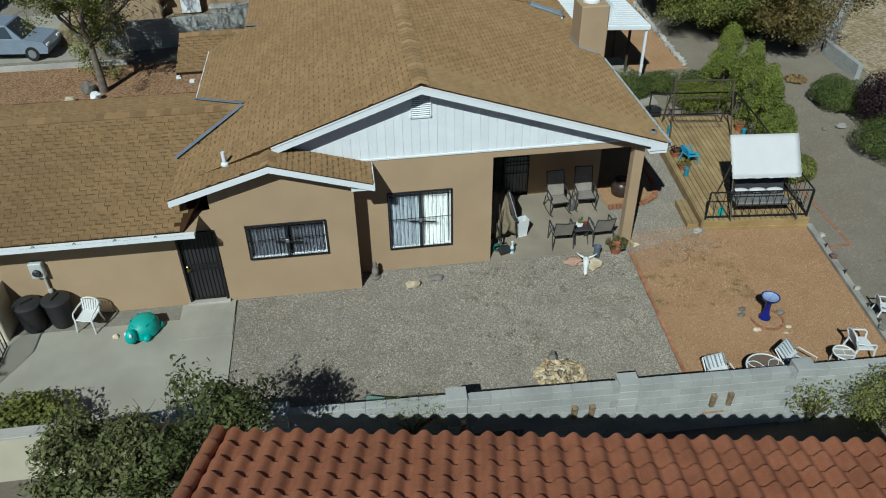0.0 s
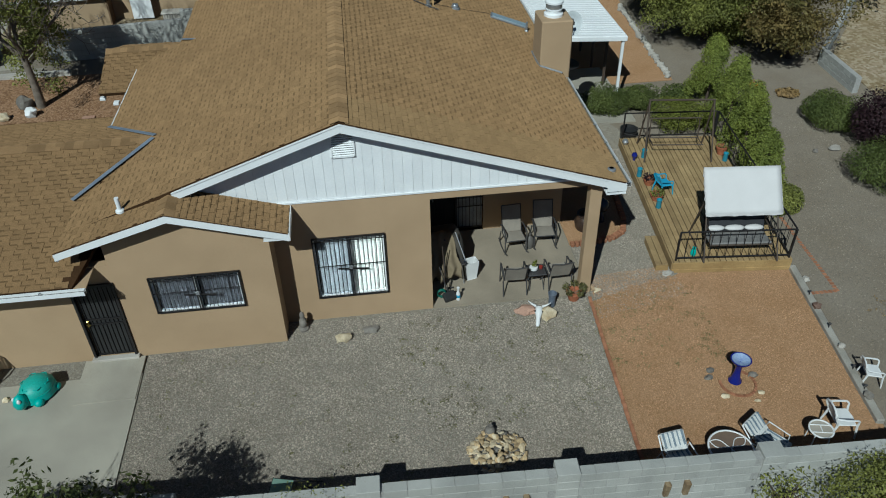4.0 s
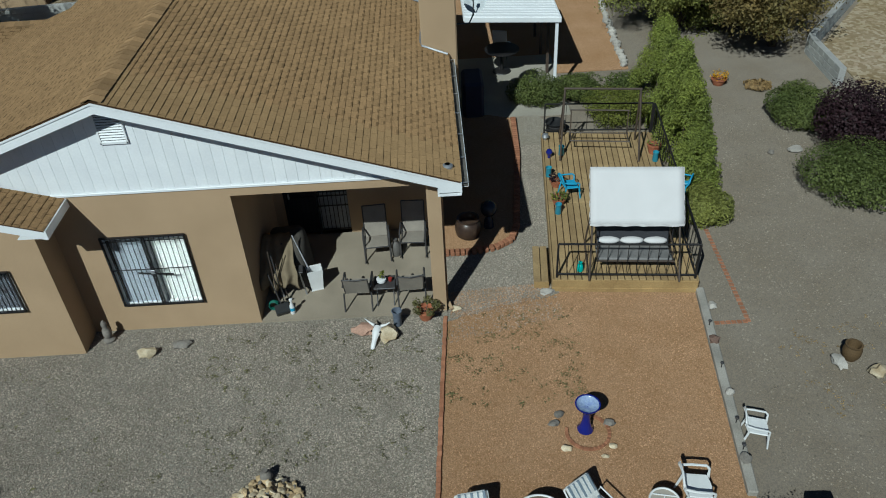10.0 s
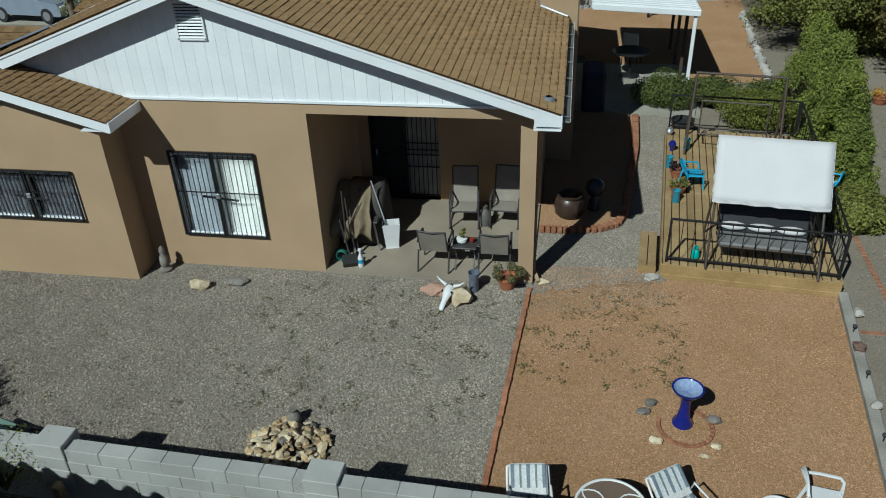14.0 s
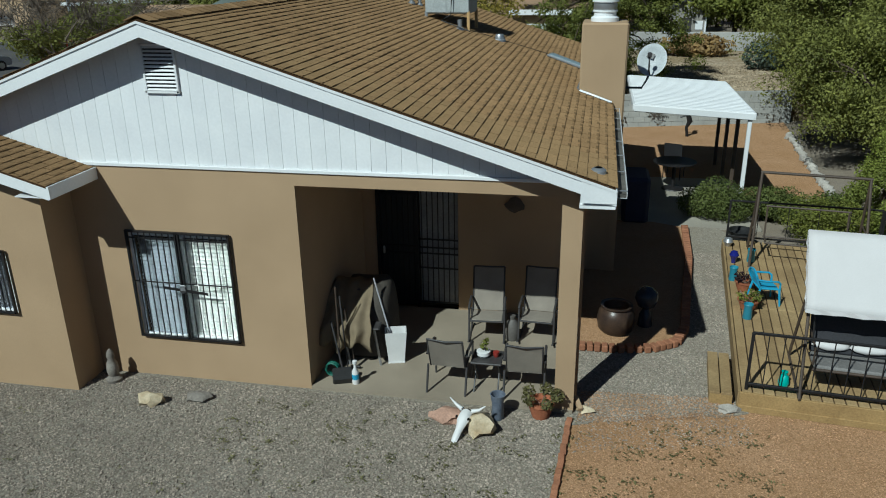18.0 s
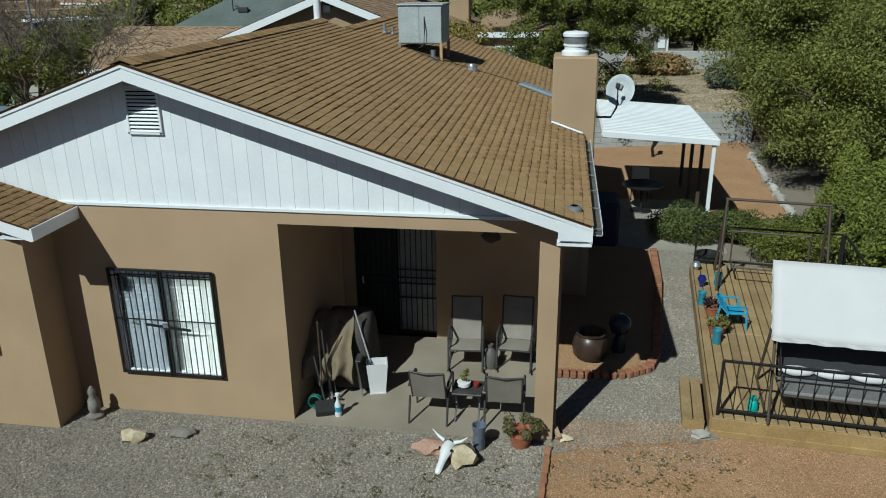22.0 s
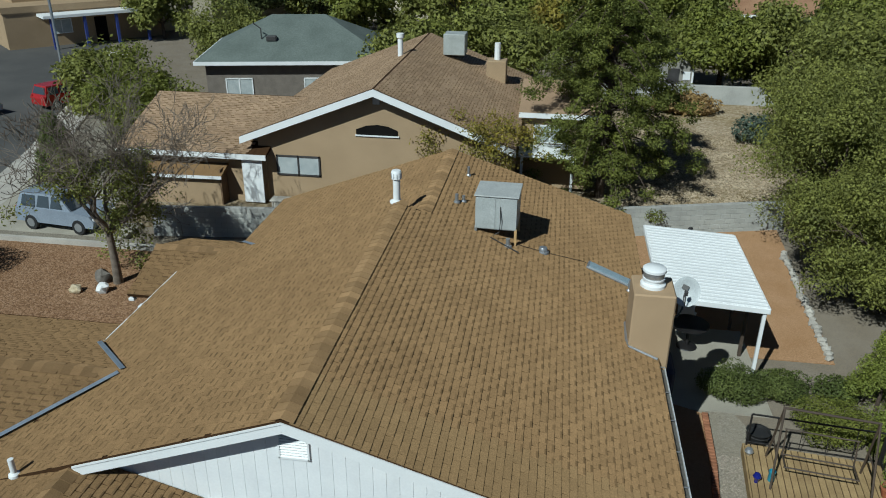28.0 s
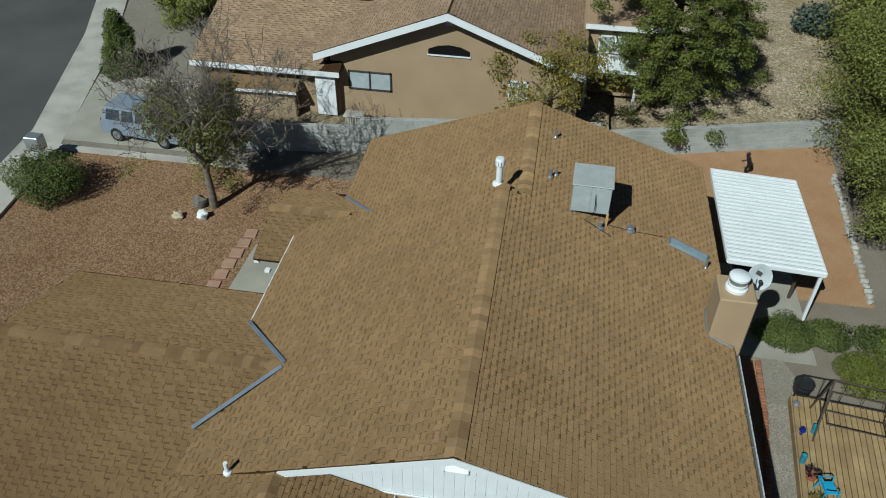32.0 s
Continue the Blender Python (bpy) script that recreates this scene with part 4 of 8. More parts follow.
rake(WX, WZ - 0.045, WX + WE, WZ - SLW * WE - 0.045, WF + 0.03, 0.15)
rake(WX - 0.0005, WZ - 0.045, WX - WE, WZ - SLW * WE - 0.045, WF + 0.03, 0.15)
part("fascia", Geo().box((WX + WE + 0.015, WF / 2 - 0.01, WZ - SLW * WE - 0.1), (0.03, -WF, 0.17)), WHITE, house, "white painted fascia board")
part("fascia", Geo().box((WX - WE + 0.03, WF / 2 - 0.01, WZ - SLW * WE - 0.17), (0.03, -WF - 0.06, 0.12)), WHITE, house, "white painted fascia board")
part("fascia", Geo().box((XR + 0.0, 6.3, roof_z(XR) - 0.13), (0.03, 13.3, 0.2)), WHITE, house, "white painted fascia board")
part("soffit", Geo().box((WX + WE - 0.25, WF / 2, WZ - SLW * WE - 0.17), (0.5, -WF - 0.02, 0.015)), WHITE, house)
part("soffit", Geo().box((3.86, 6.3, roof_z(XR) - 0.24), (0.4, 13.2, 0.015)), WHITE, house)


def gutter(p, q, label="white metal roof gutter"):
    p, q = Vector(p), Vector(q)
    d = (q - p).normalized()
    s = Vector((d.y, -d.x, 0))
    g = Geo()
    for a, w, h in ((0.0, 0.006, 0.1), (0.11, 0.006, 0.1)):
        g.beam(p + s * a, q + s * a, w, h)
    g.beam(p + s * 0.055 - Vector((0, 0, 0.05)), q + s * 0.055 - Vector((0, 0, 0.05)), 0.11, 0.006)
    ob = part("gutter", g, WHITE, house, label)
    # dark strip added in the gutter so that it looks darker from above
    part("gutter_silt", Geo().beam(p + s * 0.055 - Vector((0, 0, 0.03)), q + s * 0.055 - Vector((0, 0, 0.03)), 0.1, 0.03), GUTTER_DARK, ob, "dark strip laid along the bottom of the gutter")
    n = max(2, int((q - p).length / 0.8))
    for k in range(n + 1):
        c = p + (q - p) * k / n
        part("gutter_strap", Geo().beam(c + Vector((0, 0, 0.04)), c + s * 0.11 + Vector((0, 0, 0.04)), 0.025, 0.008), GALV, ob)


gutter((XR + 0.025, Y0 + 0.05, roof_z(XR) - 0.1), (XR + 0.025, 4.9, roof_z(XR) - 0.1))
gutter((GX0, GE0 - 0.02, GZ - SLG * (GY - GE0) - 0.09), (-6.95, GE0 - 0.02, GZ - SLG * (GY - GE0) - 0.09))
part("soffit", Geo().box((-9.8, -0.95, 2.54), (5.7, 0.62, 0.02)), STUCCO, house)

# ---- front block wall ----
STUB = mat("weathered_stub", srgb(150, 132, 104), srgb(112, 92, 68), scale=9, fine=50, rough=0.9, bump=0.3)
fw = structure("block_wall", Geo().box((2.25, WALL_Y, 0.16), (15.3, 0.184, 1.58)), MORTAR, "grey concrete block garden wall with pilasters")
blk = Geo().box((0, 0, 0), (0.397, 0.196, 0.192), bev=0.006).mesh("block", BLOCK, turn=True)
PIL = [-8.7, -5.25, -1.8, 1.64, 5.3, 8.8]
for row in range(7):
    zz = 0.865 - row * 0.203
    x = -5.4 + (0.203 if row % 2 else 0)
    while x < 9.9:
        if not any(abs(x - p) < 0.2 for p in PIL):
            piece("block", blk, fw, x, WALL_Y + random.uniform(-0.003, 0.003), zz)
        x += 0.4065
capb = Geo().box((0, 0, 0), (0.4, 0.34, 0.2), bev=0.008).mesh("pilaster_block", BLOCK, turn=True)
for p in PIL[1:]:
    for row in range(8):
        piece("pilaster_block", capb, fw, p, WALL_Y + 0.05, 0.92 - row * 0.203, s=(1 if row else 1.02, 1, 1))
for p, dy in ((-1.7, -0.26), (0.56, -0.12), (0.92, -0.12), (3.44, -0.12), (3.8, -0.12)):
    part("wall_stub", Geo().box((p, WALL_Y + dy, 0.36), (0.1, 0.12, 0.36), pose(0, 0, 0, 6, 0, 4), 0.012), STUB, fw, "weathered timber stub on the wall")
fw.matrix_basis = Matrix.Translation((0, -5.52, 0)) @ Matrix.Rotation(radians(-2.0), 4, "Z") @ Matrix.Translation((0, -WALL_Y, 0))
structure("cream_wall", Geo().box((-9.9, -5.3, 0.28), (9.0, 0.2, 1.7), bev=0.01), CREAM, "cream stucco garden wall")
part("coping", Geo().box((-9.9, -5.3, 1.15), (9.0, 0.26, 0.06), bev=0.01), KERB, bpy.data.objects["cream_wall"], "grey coping")

# ---- tiled neighbour roof under the flight ----
nh = base("tiled_house", -5.74, -7.36, 2.73, "stucco house with red clay tile roof", "house", rz=-9.7)
TS = 0.33
part("roof", Geo().slab([(-0.1, 0.0, -0.04), (11.2, 0.0, -0.04), (11.2, -5.6, 5.6 * TS - 0.04), (-0.1, -5.6, 5.6 * TS - 0.04)], 0.12), FELT, nh, "red clay tile roof")
part("roof", Geo().slab([(-0.1, -5.6, 5.6 * TS - 0.04), (11.2, -5.6, 5.6 * TS - 0.04), (11.2, -11, -0.04), (-0.1, -11, -0.04)], 0.12), TILE_MANY, nh)
part("wall", Geo().box((5.6, -5.4, -1.8), (10.3, 9.4, 3.0)).prism([(-10.0, -0.3), (-0.8, -0.3), (-5.5, 1.5)], 0.6, 10.6, "x"), CREAM, nh, "cream stucco wall")
tile = Geo()
prof = []
for k in range(11):
    q = k / 10
    prof.append((-0.165 + 0.33 * q, 0.088 * math.sin(math.pi * (q - 0.14) / 0.72) - 0.012 if 0.14 < q < 0.86 else -0.022))
for end, lift in ((0.0, 0.045), (-0.43, 0.0)):
    for q, z_ in prof:
        tile.v.append((q, end, z_ + lift))
    for q, z_ in prof:
        tile.v.append((q, end, z_ + lift - 0.016))
tile.f = [(k, k + 1, 22 + k + 1, 22 + k) for k in range(10)] + [(11 + k, k, k + 1, 12 + k)[::-1] for k in range(10)]
tile_me = tile.mesh("roof_tile", TILE, smooth=50, turn=False)
roof_t = nh.children[0]
rot = math.degrees(math.atan(TS))
many = Geo()
for r in range(15):
    yy = -r * 0.375
    for c in range(34):
        zz = -yy * TS + 0.035
        if r < 8:
            ob = piece("roof_tile", tile_me, roof_t, 0.13 + c * 0.33, yy + 0.08, zz - 0.02, rx=-rot)
        else:
            mm = pose(0.13 + c * 0.33, yy + 0.08, zz - 0.02, -rot)
            many.add([mm @ Vector(v) for v in tile.v], tile.f)
part("roof_tiles", many.mesh("roof_tiles", TILE_MANY, smooth=50), TILE_MANY, roof_t)["kind"] = "stuff"
barrel = Geo().tube([(0, 0.02, 0.0), (0, -0.42, 0.0)], [0.12, 0.1], 12).mesh("rake_tile", TILE, smooth=50, turn=True)
for r in range(15):
    piece("rake_tile", barrel, roof_t, -0.12, -r * 0.375 + 0.06, r * 0.375 * TS + 0.06, rx=-rot)
    piece("rake_tile", barrel, roof_t, 11.25, -r * 0.375 + 0.06, r * 0.375 * TS + 0.06, rx=-rot)


# ---- roof fittings ----
chim = part("chimney", Geo().box((3.87, 5.6, 2.35), (0.82, 0.9, 4.78), bev=0.03).prism([(4.15, 2.6), (4.29, 3.0), (4.29, 0.0), (4.15, 0.0)], 5.13, 6.07, "y"), STUCCO, house, "tan stucco chimney stack")
part("chimney_collar", Geo().lathe((3.85, 5.6, 4.735), [(0.25, 0.0), (0.25, 0.07), (0.2, 0.1), (0.2, 0.16), (0.22, 0.17), (0.22, 0.2)], 24), WHITE, chim, "white sheet metal flue collar", 35)
part("flue_cap", Geo().lathe((3.85, 5.6, 4.925), [(0.19, 0.0), (0.21, 0.03), (0.21, 0.13), (0.2, 0.14)], 24), GALV, chim, "galvanised slotted flue ring", 35)
part("flue_top", Geo().lathe((3.85, 5.6, 5.065), [(0.2, 0.0), (0.235, 0.01), (0.235, 0.06), (0.2, 0.09), (0.02, 0.11)], 24), WHITE, chim, "white flue lid", 35)
part("chimney_flashing", Geo().tube([(3.46, 6.1, roof_z(3.46) + 0.02), (3.44, 5.4, roof_z(3.44) + 0.02), (3.48, 5.15, roof_z(3.48) + 0.02), (3.75, 5.1, roof_z(3.75) + 0.02), (4.05, 5.05, roof_z(4.05) + 0.02)], 0.03, 6), GALV, chim)
dish = base("satellite_dish", 4.66, 6.9, 3.3, "pale grey satellite dish on a bent mast", "satellite dish")
dish.matrix_basis = dish.matrix_basis @ Matrix.Scale(0.9, 4)
part("mast", Geo().tube([(-0.75, 0, 0.05), (0.0, 0, 0.05), (0.12, 0.1, 0.25), (0.16, 0.35, 0.55)], 0.025, 8), GREYMETAL, dish, "dark bent steel mast", 40)
dm = look((0.2, 0.3, 0.62), (-0.5, -3.0, 2.4))
dg = Geo().lathe((0, 0, 0), [(0.01, -0.06), (0.14, -0.05), (0.26, -0.015), (0.34, 0.03), (0.345, 0.035), (0.33, 0.035), (0.25, 0.0), (0.13, -0.035), (0.01, -0.045)], 28, 0.95, 1.1)
dg.v = [tuple(dm @ Vector((v[0], v[1], -v[2]))) for v in dg.v]
part("reflector", dg, mat("dish_grey", (0.5, 0.53, 0.54), rough=0.5, bump=0.02), dish, "pale grey oval reflector with a dark mark", 40)
lg = Geo().box((0.04, 0.1, -0.03), (0.16, 0.12, 0.004), pose(0, 0, 0, 0, 0, 20))
lg.v = [tuple(dm @ Vector((v[0], v[1], v[2] + 0.012))) for v in lg.v]
part("mark", lg, GREYMETAL, dish)
part("feed_arm", Geo().tube([tuple(dm @ Vector((0, -0.36, 0.0))), tuple(dm @ Vector((0, -0.3, -0.3))), tuple(dm @ Vector((0, -0.08, -0.42)))], 0.016, 6).box(tuple(dm @ Vector((0, -0.05, -0.44))), (0.09, 0.09, 0.12), bev=0.02), GREYMETAL, dish)

cooler = base("evaporative_cooler", 0.5, 8.42, roof_z(0.5), "pale grey metal cooler box on wooden and steel legs", "cooler", rz=-2)
part("body", Geo().box((0, 0, 0.62), (0.98, 0.95, 0.82), bev=0.02), mat("cooler_paint", (0.40, 0.42, 0.41), (0.34, 0.35, 0.34), scale=3, rough=0.55, bump=0.05), cooler, "pale grey sheet metal body")
for dx in (-0.25, 0.25):
    part("panel_seam", Geo().box((dx, -0.478, 0.62), (0.46, 0.012, 0.76), bev=0.004), mat("cooler_panel", (0.44, 0.46, 0.45), (0.37, 0.39, 0.38), scale=3, rough=0.5, bump=0.05), cooler)
part("lid", Geo().box((0, 0, 1.045), (1.04, 1.02, 0.035), bev=0.01), mat("cooler_lid", (0.46, 0.47, 0.45), (0.40, 0.41, 0.4), rough=0.5, bump=0.05), cooler)
for dx, dy in ((-0.47, -0.45), (0.47, -0.45), (-0.47, 0.45), (0.47, 0.45)):
    low = -SL * dx
    part("leg", Geo().box((dx, dy, (0.25 + low) / 2), (0.06, 0.06, 0.25 - low + 0.02)), mat("leg_wood", srgb(196, 160, 110), rough=0.8) if dx > 0 else GALV, cooler)
part("drain_hose", Geo().tube([(0.1, -0.48, 0.8), (0.12, -0.56, 0.5), (0.1, -0.55, 0.2), (-0.1, -0.6, 0.08), (0.6, -0.9, -0.12)], 0.012, 6), BLACKIRON, cooler)


def vent(x, y, h, r, label, hood=False, m=WHITE, name="vent_pipe"):
    ob = base(name, x, y, roof_z(x), label, "vent")
    part("pipe", Geo().tube([(0, 0, -0.1), (0, 0, h)], r, 14), m, ob, smooth=40)
    part("flashing", Geo().lathe((0, 0, -0.02), [(r * 2.0, 0.0), (r * 1.9, 0.04), (r * 1.05, 0.07)], 16), m, ob, smooth=40)
    if hood:
        part("cap", Geo().lathe((0, 0, h - 0.02), [(r * 1.0, -0.14), (r * 1.45, -0.12), (r * 1.45, 0.05), (r * 1.2, 0.08), (0.01, 0.09)], 16), m, ob, smooth=35)
        for k in range(10):
            t = k * math.pi / 5
            part("fin", Geo().box((r * 1.46 * math.cos(t), r * 1.46 * math.sin(t), h - 0.06), (0.012, 0.012, 0.12)), GALV, ob)
    return ob


vent(-1.9, 8.15, 0.72, 0.085, "white flue pipe with a slotted cap", True)
vent(-0.6, 9.2, 0.22, 0.045, "small grey vent pipe", False, GALV)
vent(-0.45, 9.4, 0.16, 0.04, "small grey vent pipe", False, GALV)
vent(-0.55, 11.3, 0.25, 0.035, "thin vent pipe at the far ridge", False, GALV)
vent(0.8, 7.75, 0.2, 0.05, "small vent pipe under the cooler", False, GALV)
vent(1.62, 8.15, 0.07, 0.07, "low mushroom roof vent", True, GALV)
vent(3.66, 7.75, 0.28, 0.03, "thin steel vent pipe", False, GALV)
vent(-6.2, -0.33, 0.3, 0.045, "white plastic vent pipe")
vent(3.85, 0.05, 0.05, 0.05, "small square roof vent", False, GALV)
sk = base("skylight", 3.23, 8.2, roof_z(3.23) + 0.03, "long narrow roof skylight with metal frame", "skylight")
sk.matrix_basis = pose(3.23, 8.2, roof_z(3.23) + 0.04, 0, math.degrees(math.atan(SL)), -11)
part("frame", Geo().box((0, 0, 0), (1.15, 0.36, 0.05), bev=0.015), GALV, sk)
part("pane", Geo().box((0, 0, 0.028), (1.05, 0.27, 0.02), bev=0.008), mat("skylight_pane", (0.32, 0.40, 0.44), rough=0.25, bump=0), sk, "pale frosted pane")
thing("roof_cable", Geo().tube([(0.8, 7.95, roof_z(0.8) + 0.03), (1.6, 8.1, roof_z(1.6) + 0.03), (2.6, 8.4, roof_z(2.6) + 0.03), (3.75, 8.1, roof_z(3.75) + 0.05)], 0.006, 5), BLACKIRON, "thin black cable across the shingles", "cable")

# ---- brick edging and the planter ----
brick_me = Geo().box((0, 0, 0), (0.1, 0.2, 0.11), bev=0.012).mesh("brick", BRICK, turn=True)
edge = base("brick_edging", 3.67, 0, 0, "row of tilted red bricks between gravel and granite", "edging", rz=-3.8)
for k in range(50):
    piece("brick", brick_me, edge, random.uniform(-0.006, 0.006), -0.2 - k * 0.104, -0.005, rz=90 + random.uniform(-4, 4), ry=random.uniform(-18, -10), s=(1, 0.4, 0.7))
ring = base("planter", 4.3, 2.6, 0, "curved red brick planter border with orange gravel", "planter")
bed = [(3.72, 1.88), (4.3, 1.88), (4.85, 1.98), (5.25, 2.25), (5.42, 2.75), (5.6, 4.3), (5.8, 6.0), (5.9, 8.0), (5.2, 8.3), (3.7, 8.3)]
part("bed", Geo().prism([(x - 4.3, y - 2.6) for x, y in bed], 0.0, 0.05), GRANITE, ring, "orange gravel bed")
for (ax, ay), (bx, by) in zip(bed[:8], bed[1:8]):
    n = max(1, int(math.hypot(bx - ax, by - ay) / 0.115))
    for k in range(n):
        t = (k + 0.5) / n
        piece("brick", brick_me, ring, ax + (bx - ax) * t - 4.3, ay + (by - ay) * t - 2.6, 0.06, rz=math.degrees(math.atan2(by - ay, bx - ax)) + random.uniform(-5, 5), s=(0.95, 0.75, 1.0))


def turned(name, x, y, z, prof, m, label, category, n=28, group="", part_name="body"):
    ob = base(name, x, y, z, label, category, group)
    part(part_name, Geo().lathe((0, 0, 0), prof, n), m, ob, smooth=40)
    return ob


def pot_prof(r, h, w=0.02, low=0.65):
    return [(r * low, 0), (r * 0.9, h * 0.6), (r * 0.96, h * 0.86), (r * 1.06, h * 0.87), (r * 1.06, h), (r * 1.06 - w * 1.5, h), (r * 0.85, h * 0.8), (0.01, h * 0.78)]


def potted(x, y, z, r, h, m, leaf, label, seed, spread=0.9, high=0.2, count=260, size=0.03):
    ob = turned("plant_pot", x, y, z, pot_prof(r, h), m, label, "plant pot", part_name="pot")
    rng = np.random.default_rng(seed)
    cs = [(r * spread * math.cos(k * 1.3), r * spread * math.sin(k * 1.3), h + high * 0.5, r * 0.55, r * 0.55, high * 0.6) for k in range(6)]
    g = Geo()
    for c in cs:
        g.tube([(0, 0, h * 0.75), (c[0] * 0.6, c[1] * 0.6, h), (c[0] * 1.2, c[1] * 1.2, c[2] + high * 0.4)], 0.006, 4)
    part("stems", g, TWIG, ob)
    part("leaves", plain_mesh("leaves", leaf_cloud(cs, count, size, rng, 0.3, 0.3), leaf), leaf, ob)
    return ob


turned("clay_pot", 4.29, 2.5, 0.05, [(0.2, 0), (0.28, 0.08), (0.31, 0.24), (0.28, 0.38), (0.23, 0.44), (0.26, 0.47), (0.26, 0.49), (0.21, 0.48), (0.19, 0.36), (0.01, 0.34)], mat("dark_glazed_clay", srgb(74, 58, 46), srgb(54, 42, 36), rough=0.35, bump=0.1, scale=6), "large dark brown glazed pot in the planter", "pot")
turned("gazing_ball", 4.78, 2.8, 0.06, [(0.12, 0), (0.1, 0.2), (0.05, 0.3), (0.14, 0.36), (0.19, 0.48), (0.17, 0.6), (0.08, 0.68), (0.01, 0.69)], mat("slate_glaze", (0.03, 0.035, 0.05), rough=0.2, bump=0.02), "dark glass globe on a stand in the planter", "garden ornament")
potted(3.27, -0.14, 0.0, 0.18, 0.24, TERRA, leafy("olive_leaf", (0.17, 0.155, 0.06), (0.12, 0.115, 0.045)), "terracotta pot with a straggly olive green plant", 11, 1.2, 0.16, 620, 0.028)
turned("grey_vase", 2.7, -0.3, 0.0, [(0.075, 0), (0.085, 0.02), (0.08, 0.25), (0.1, 0.36), (0.105, 0.38), (0.09, 0.38), (0.07, 0.25), (0.01, 0.2)], mat("blue_grey_glaze", (0.16, 0.18, 0.22), (0.1, 0.12, 0.16), scale=12, rough=0.4), "tall blue-grey ceramic vase", "vase")


def stone(x, y, s, m, label, seed, z=0.0, name="stone", group="", rz=0):
    return thing(name, Geo().blob((x, y, z + s[2] * 0.62), s, seed, 0.55, 1.5), m, label, "stone", group, smooth=28)


stone(-2.18, -0.77, (0.17, 0.13, 0.11), ROCK, "pale tan boulder on the gravel", 1)
stone(-1.57, -0.57, (0.18, 0.11, 0.08), ROCK_GREY, "flat grey stone on the gravel", 2)
stone(2.06, -0.46, (0.24, 0.15, 0.11), mat("pink_rock", srgb(186, 150, 130), srgb(160, 128, 110), scale=6, bump=0.5, rough=0.9), "pinkish flat rock beside the porch", 3)
stone(2.53, -0.62, (0.2, 0.19, 0.15), ROCK, "pale cracked boulder beside the porch", 4)
stone(3.86, 0.06, (0.12, 0.07, 0.06), ROCK, "small tan block under the downspout", 5)
stone(-9.2, -1.6, (0.08, 0.07, 0.06), ROCK, "small round stone on the patio", 6)
sk_ = base("animal_skull", 2.29, -0.7, 0.0, "bleached white cattle skull leaning on rocks", "skull", rz=-16)
bone = Geo()
for y_, z_, w_, h_ in ((0.16, 0.24, 0.05, 0.04), (0.13, 0.25, 0.09, 0.06), (0.06, 0.24, 0.095, 0.065), (0.0, 0.215, 0.1, 0.06), (-0.05, 0.18, 0.075, 0.055), (-0.13, 0.13, 0.055, 0.05), (-0.21, 0.085, 0.055, 0.04), (-0.27, 0.05, 0.045, 0.03), (-0.285, 0.04, 0.02, 0.012)):
    bone.v += [(w_ * math.cos(k * 0.6283), y_, z_ + h_ * math.sin(k * 0.6283)) for k in range(10)]
bone.f = [(i * 10 + k, i * 10 + (k + 1) % 10, i * 10 + 10 + (k + 1) % 10, i * 10 + 10 + k) for i in range(8) for k in range(10)] + [tuple(range(10)), tuple(range(80, 90))]
bone.v = [(x * 0.85, y, z - 0.03) for x, y, z in bone.v]
part("skull", bone, PLASTIC_W, sk_, "bleached bone", 40)
for sx in (-1, 1):
    # black lump paints the shade of a hollow socket
    part("eye_socket", Geo().blob((sx * 0.085, -0.005, 0.225), (0.016, 0.026, 0.016), 3, 0.1), DARK, sk_, smooth=60)
    part("horn", Geo().tube([(sx * 0.07, 0.13, 0.26), (sx * 0.17, 0.16, 0.29), (sx * 0.26, 0.15, 0.38)], [0.032, 0.022, 0.006], 8), PLASTIC_W, sk_, smooth=50)
pg = base("stone_lantern", -3.08, -0.28, 0.0, "weathered grey stone garden figure", "statue")
part("figure", Geo().lathe((0, 0, 0), [(0.11, 0), (0.12, 0.05), (0.07, 0.1), (0.09, 0.18), (0.08, 0.3), (0.045, 0.36), (0.06, 0.42), (0.05, 0.48), (0.015, 0.53)], 16), ROCK_GREY, pg, smooth=50)

pile = base("rock_pile", 0.66, -4.3, 0.0, "heap of pale tan flagstone chunks on the gravel", "rock pile")
rr = random.Random(5)
ROCK_TAN = mat("tan_flagstone", srgb(192, 168, 130), srgb(156, 134, 102), scale=7, fine=40, rough=0.9, bump=0.5, vary=0.25, spec=0.15, bump_scale=14)
chunks = [Geo().blob((0, 0, 0), (0.09, 0.068, 0.03), s, 0.9, 2.2, 1).mesh("rock", (ROCK, ROCK_TAN, ROCK, ROCK_GREY, ROCK_TAN)[s], turn=True) for s in range(5)]
for k in range(170):
    a, q = rr.random() * 6.283, math.sqrt(rr.random())
    piece("rock", chunks[k % 5], pile, 0.56 * q * math.cos(a), 0.5 * q * math.sin(a), 0.03 + (1 - q) * 0.22 * rr.random() + 0.02, rz=rr.uniform(0, 360), rx=rr.uniform(-50, 50), ry=rr.uniform(-40, 40), s=(rr.uniform(0.5, 1.1),) * 3)
turned("clay_jug", 0.6, -3.84, 0.0, [(0.07, 0), (0.11, 0.08), (0.09, 0.18), (0.04, 0.22), (0.05, 0.26), (0.01, 0.26)], ROCK_GREY, "small grey jug beside the rock pile", "jug", 16)

# bird bath
bb = base("bird_bath", 5.94, -3.16, -0.01, "cobalt blue glazed bird bath on a pedestal", "bird bath")
bb.matrix_basis = bb.matrix_basis @ Matrix.Scale(0.93, 4)
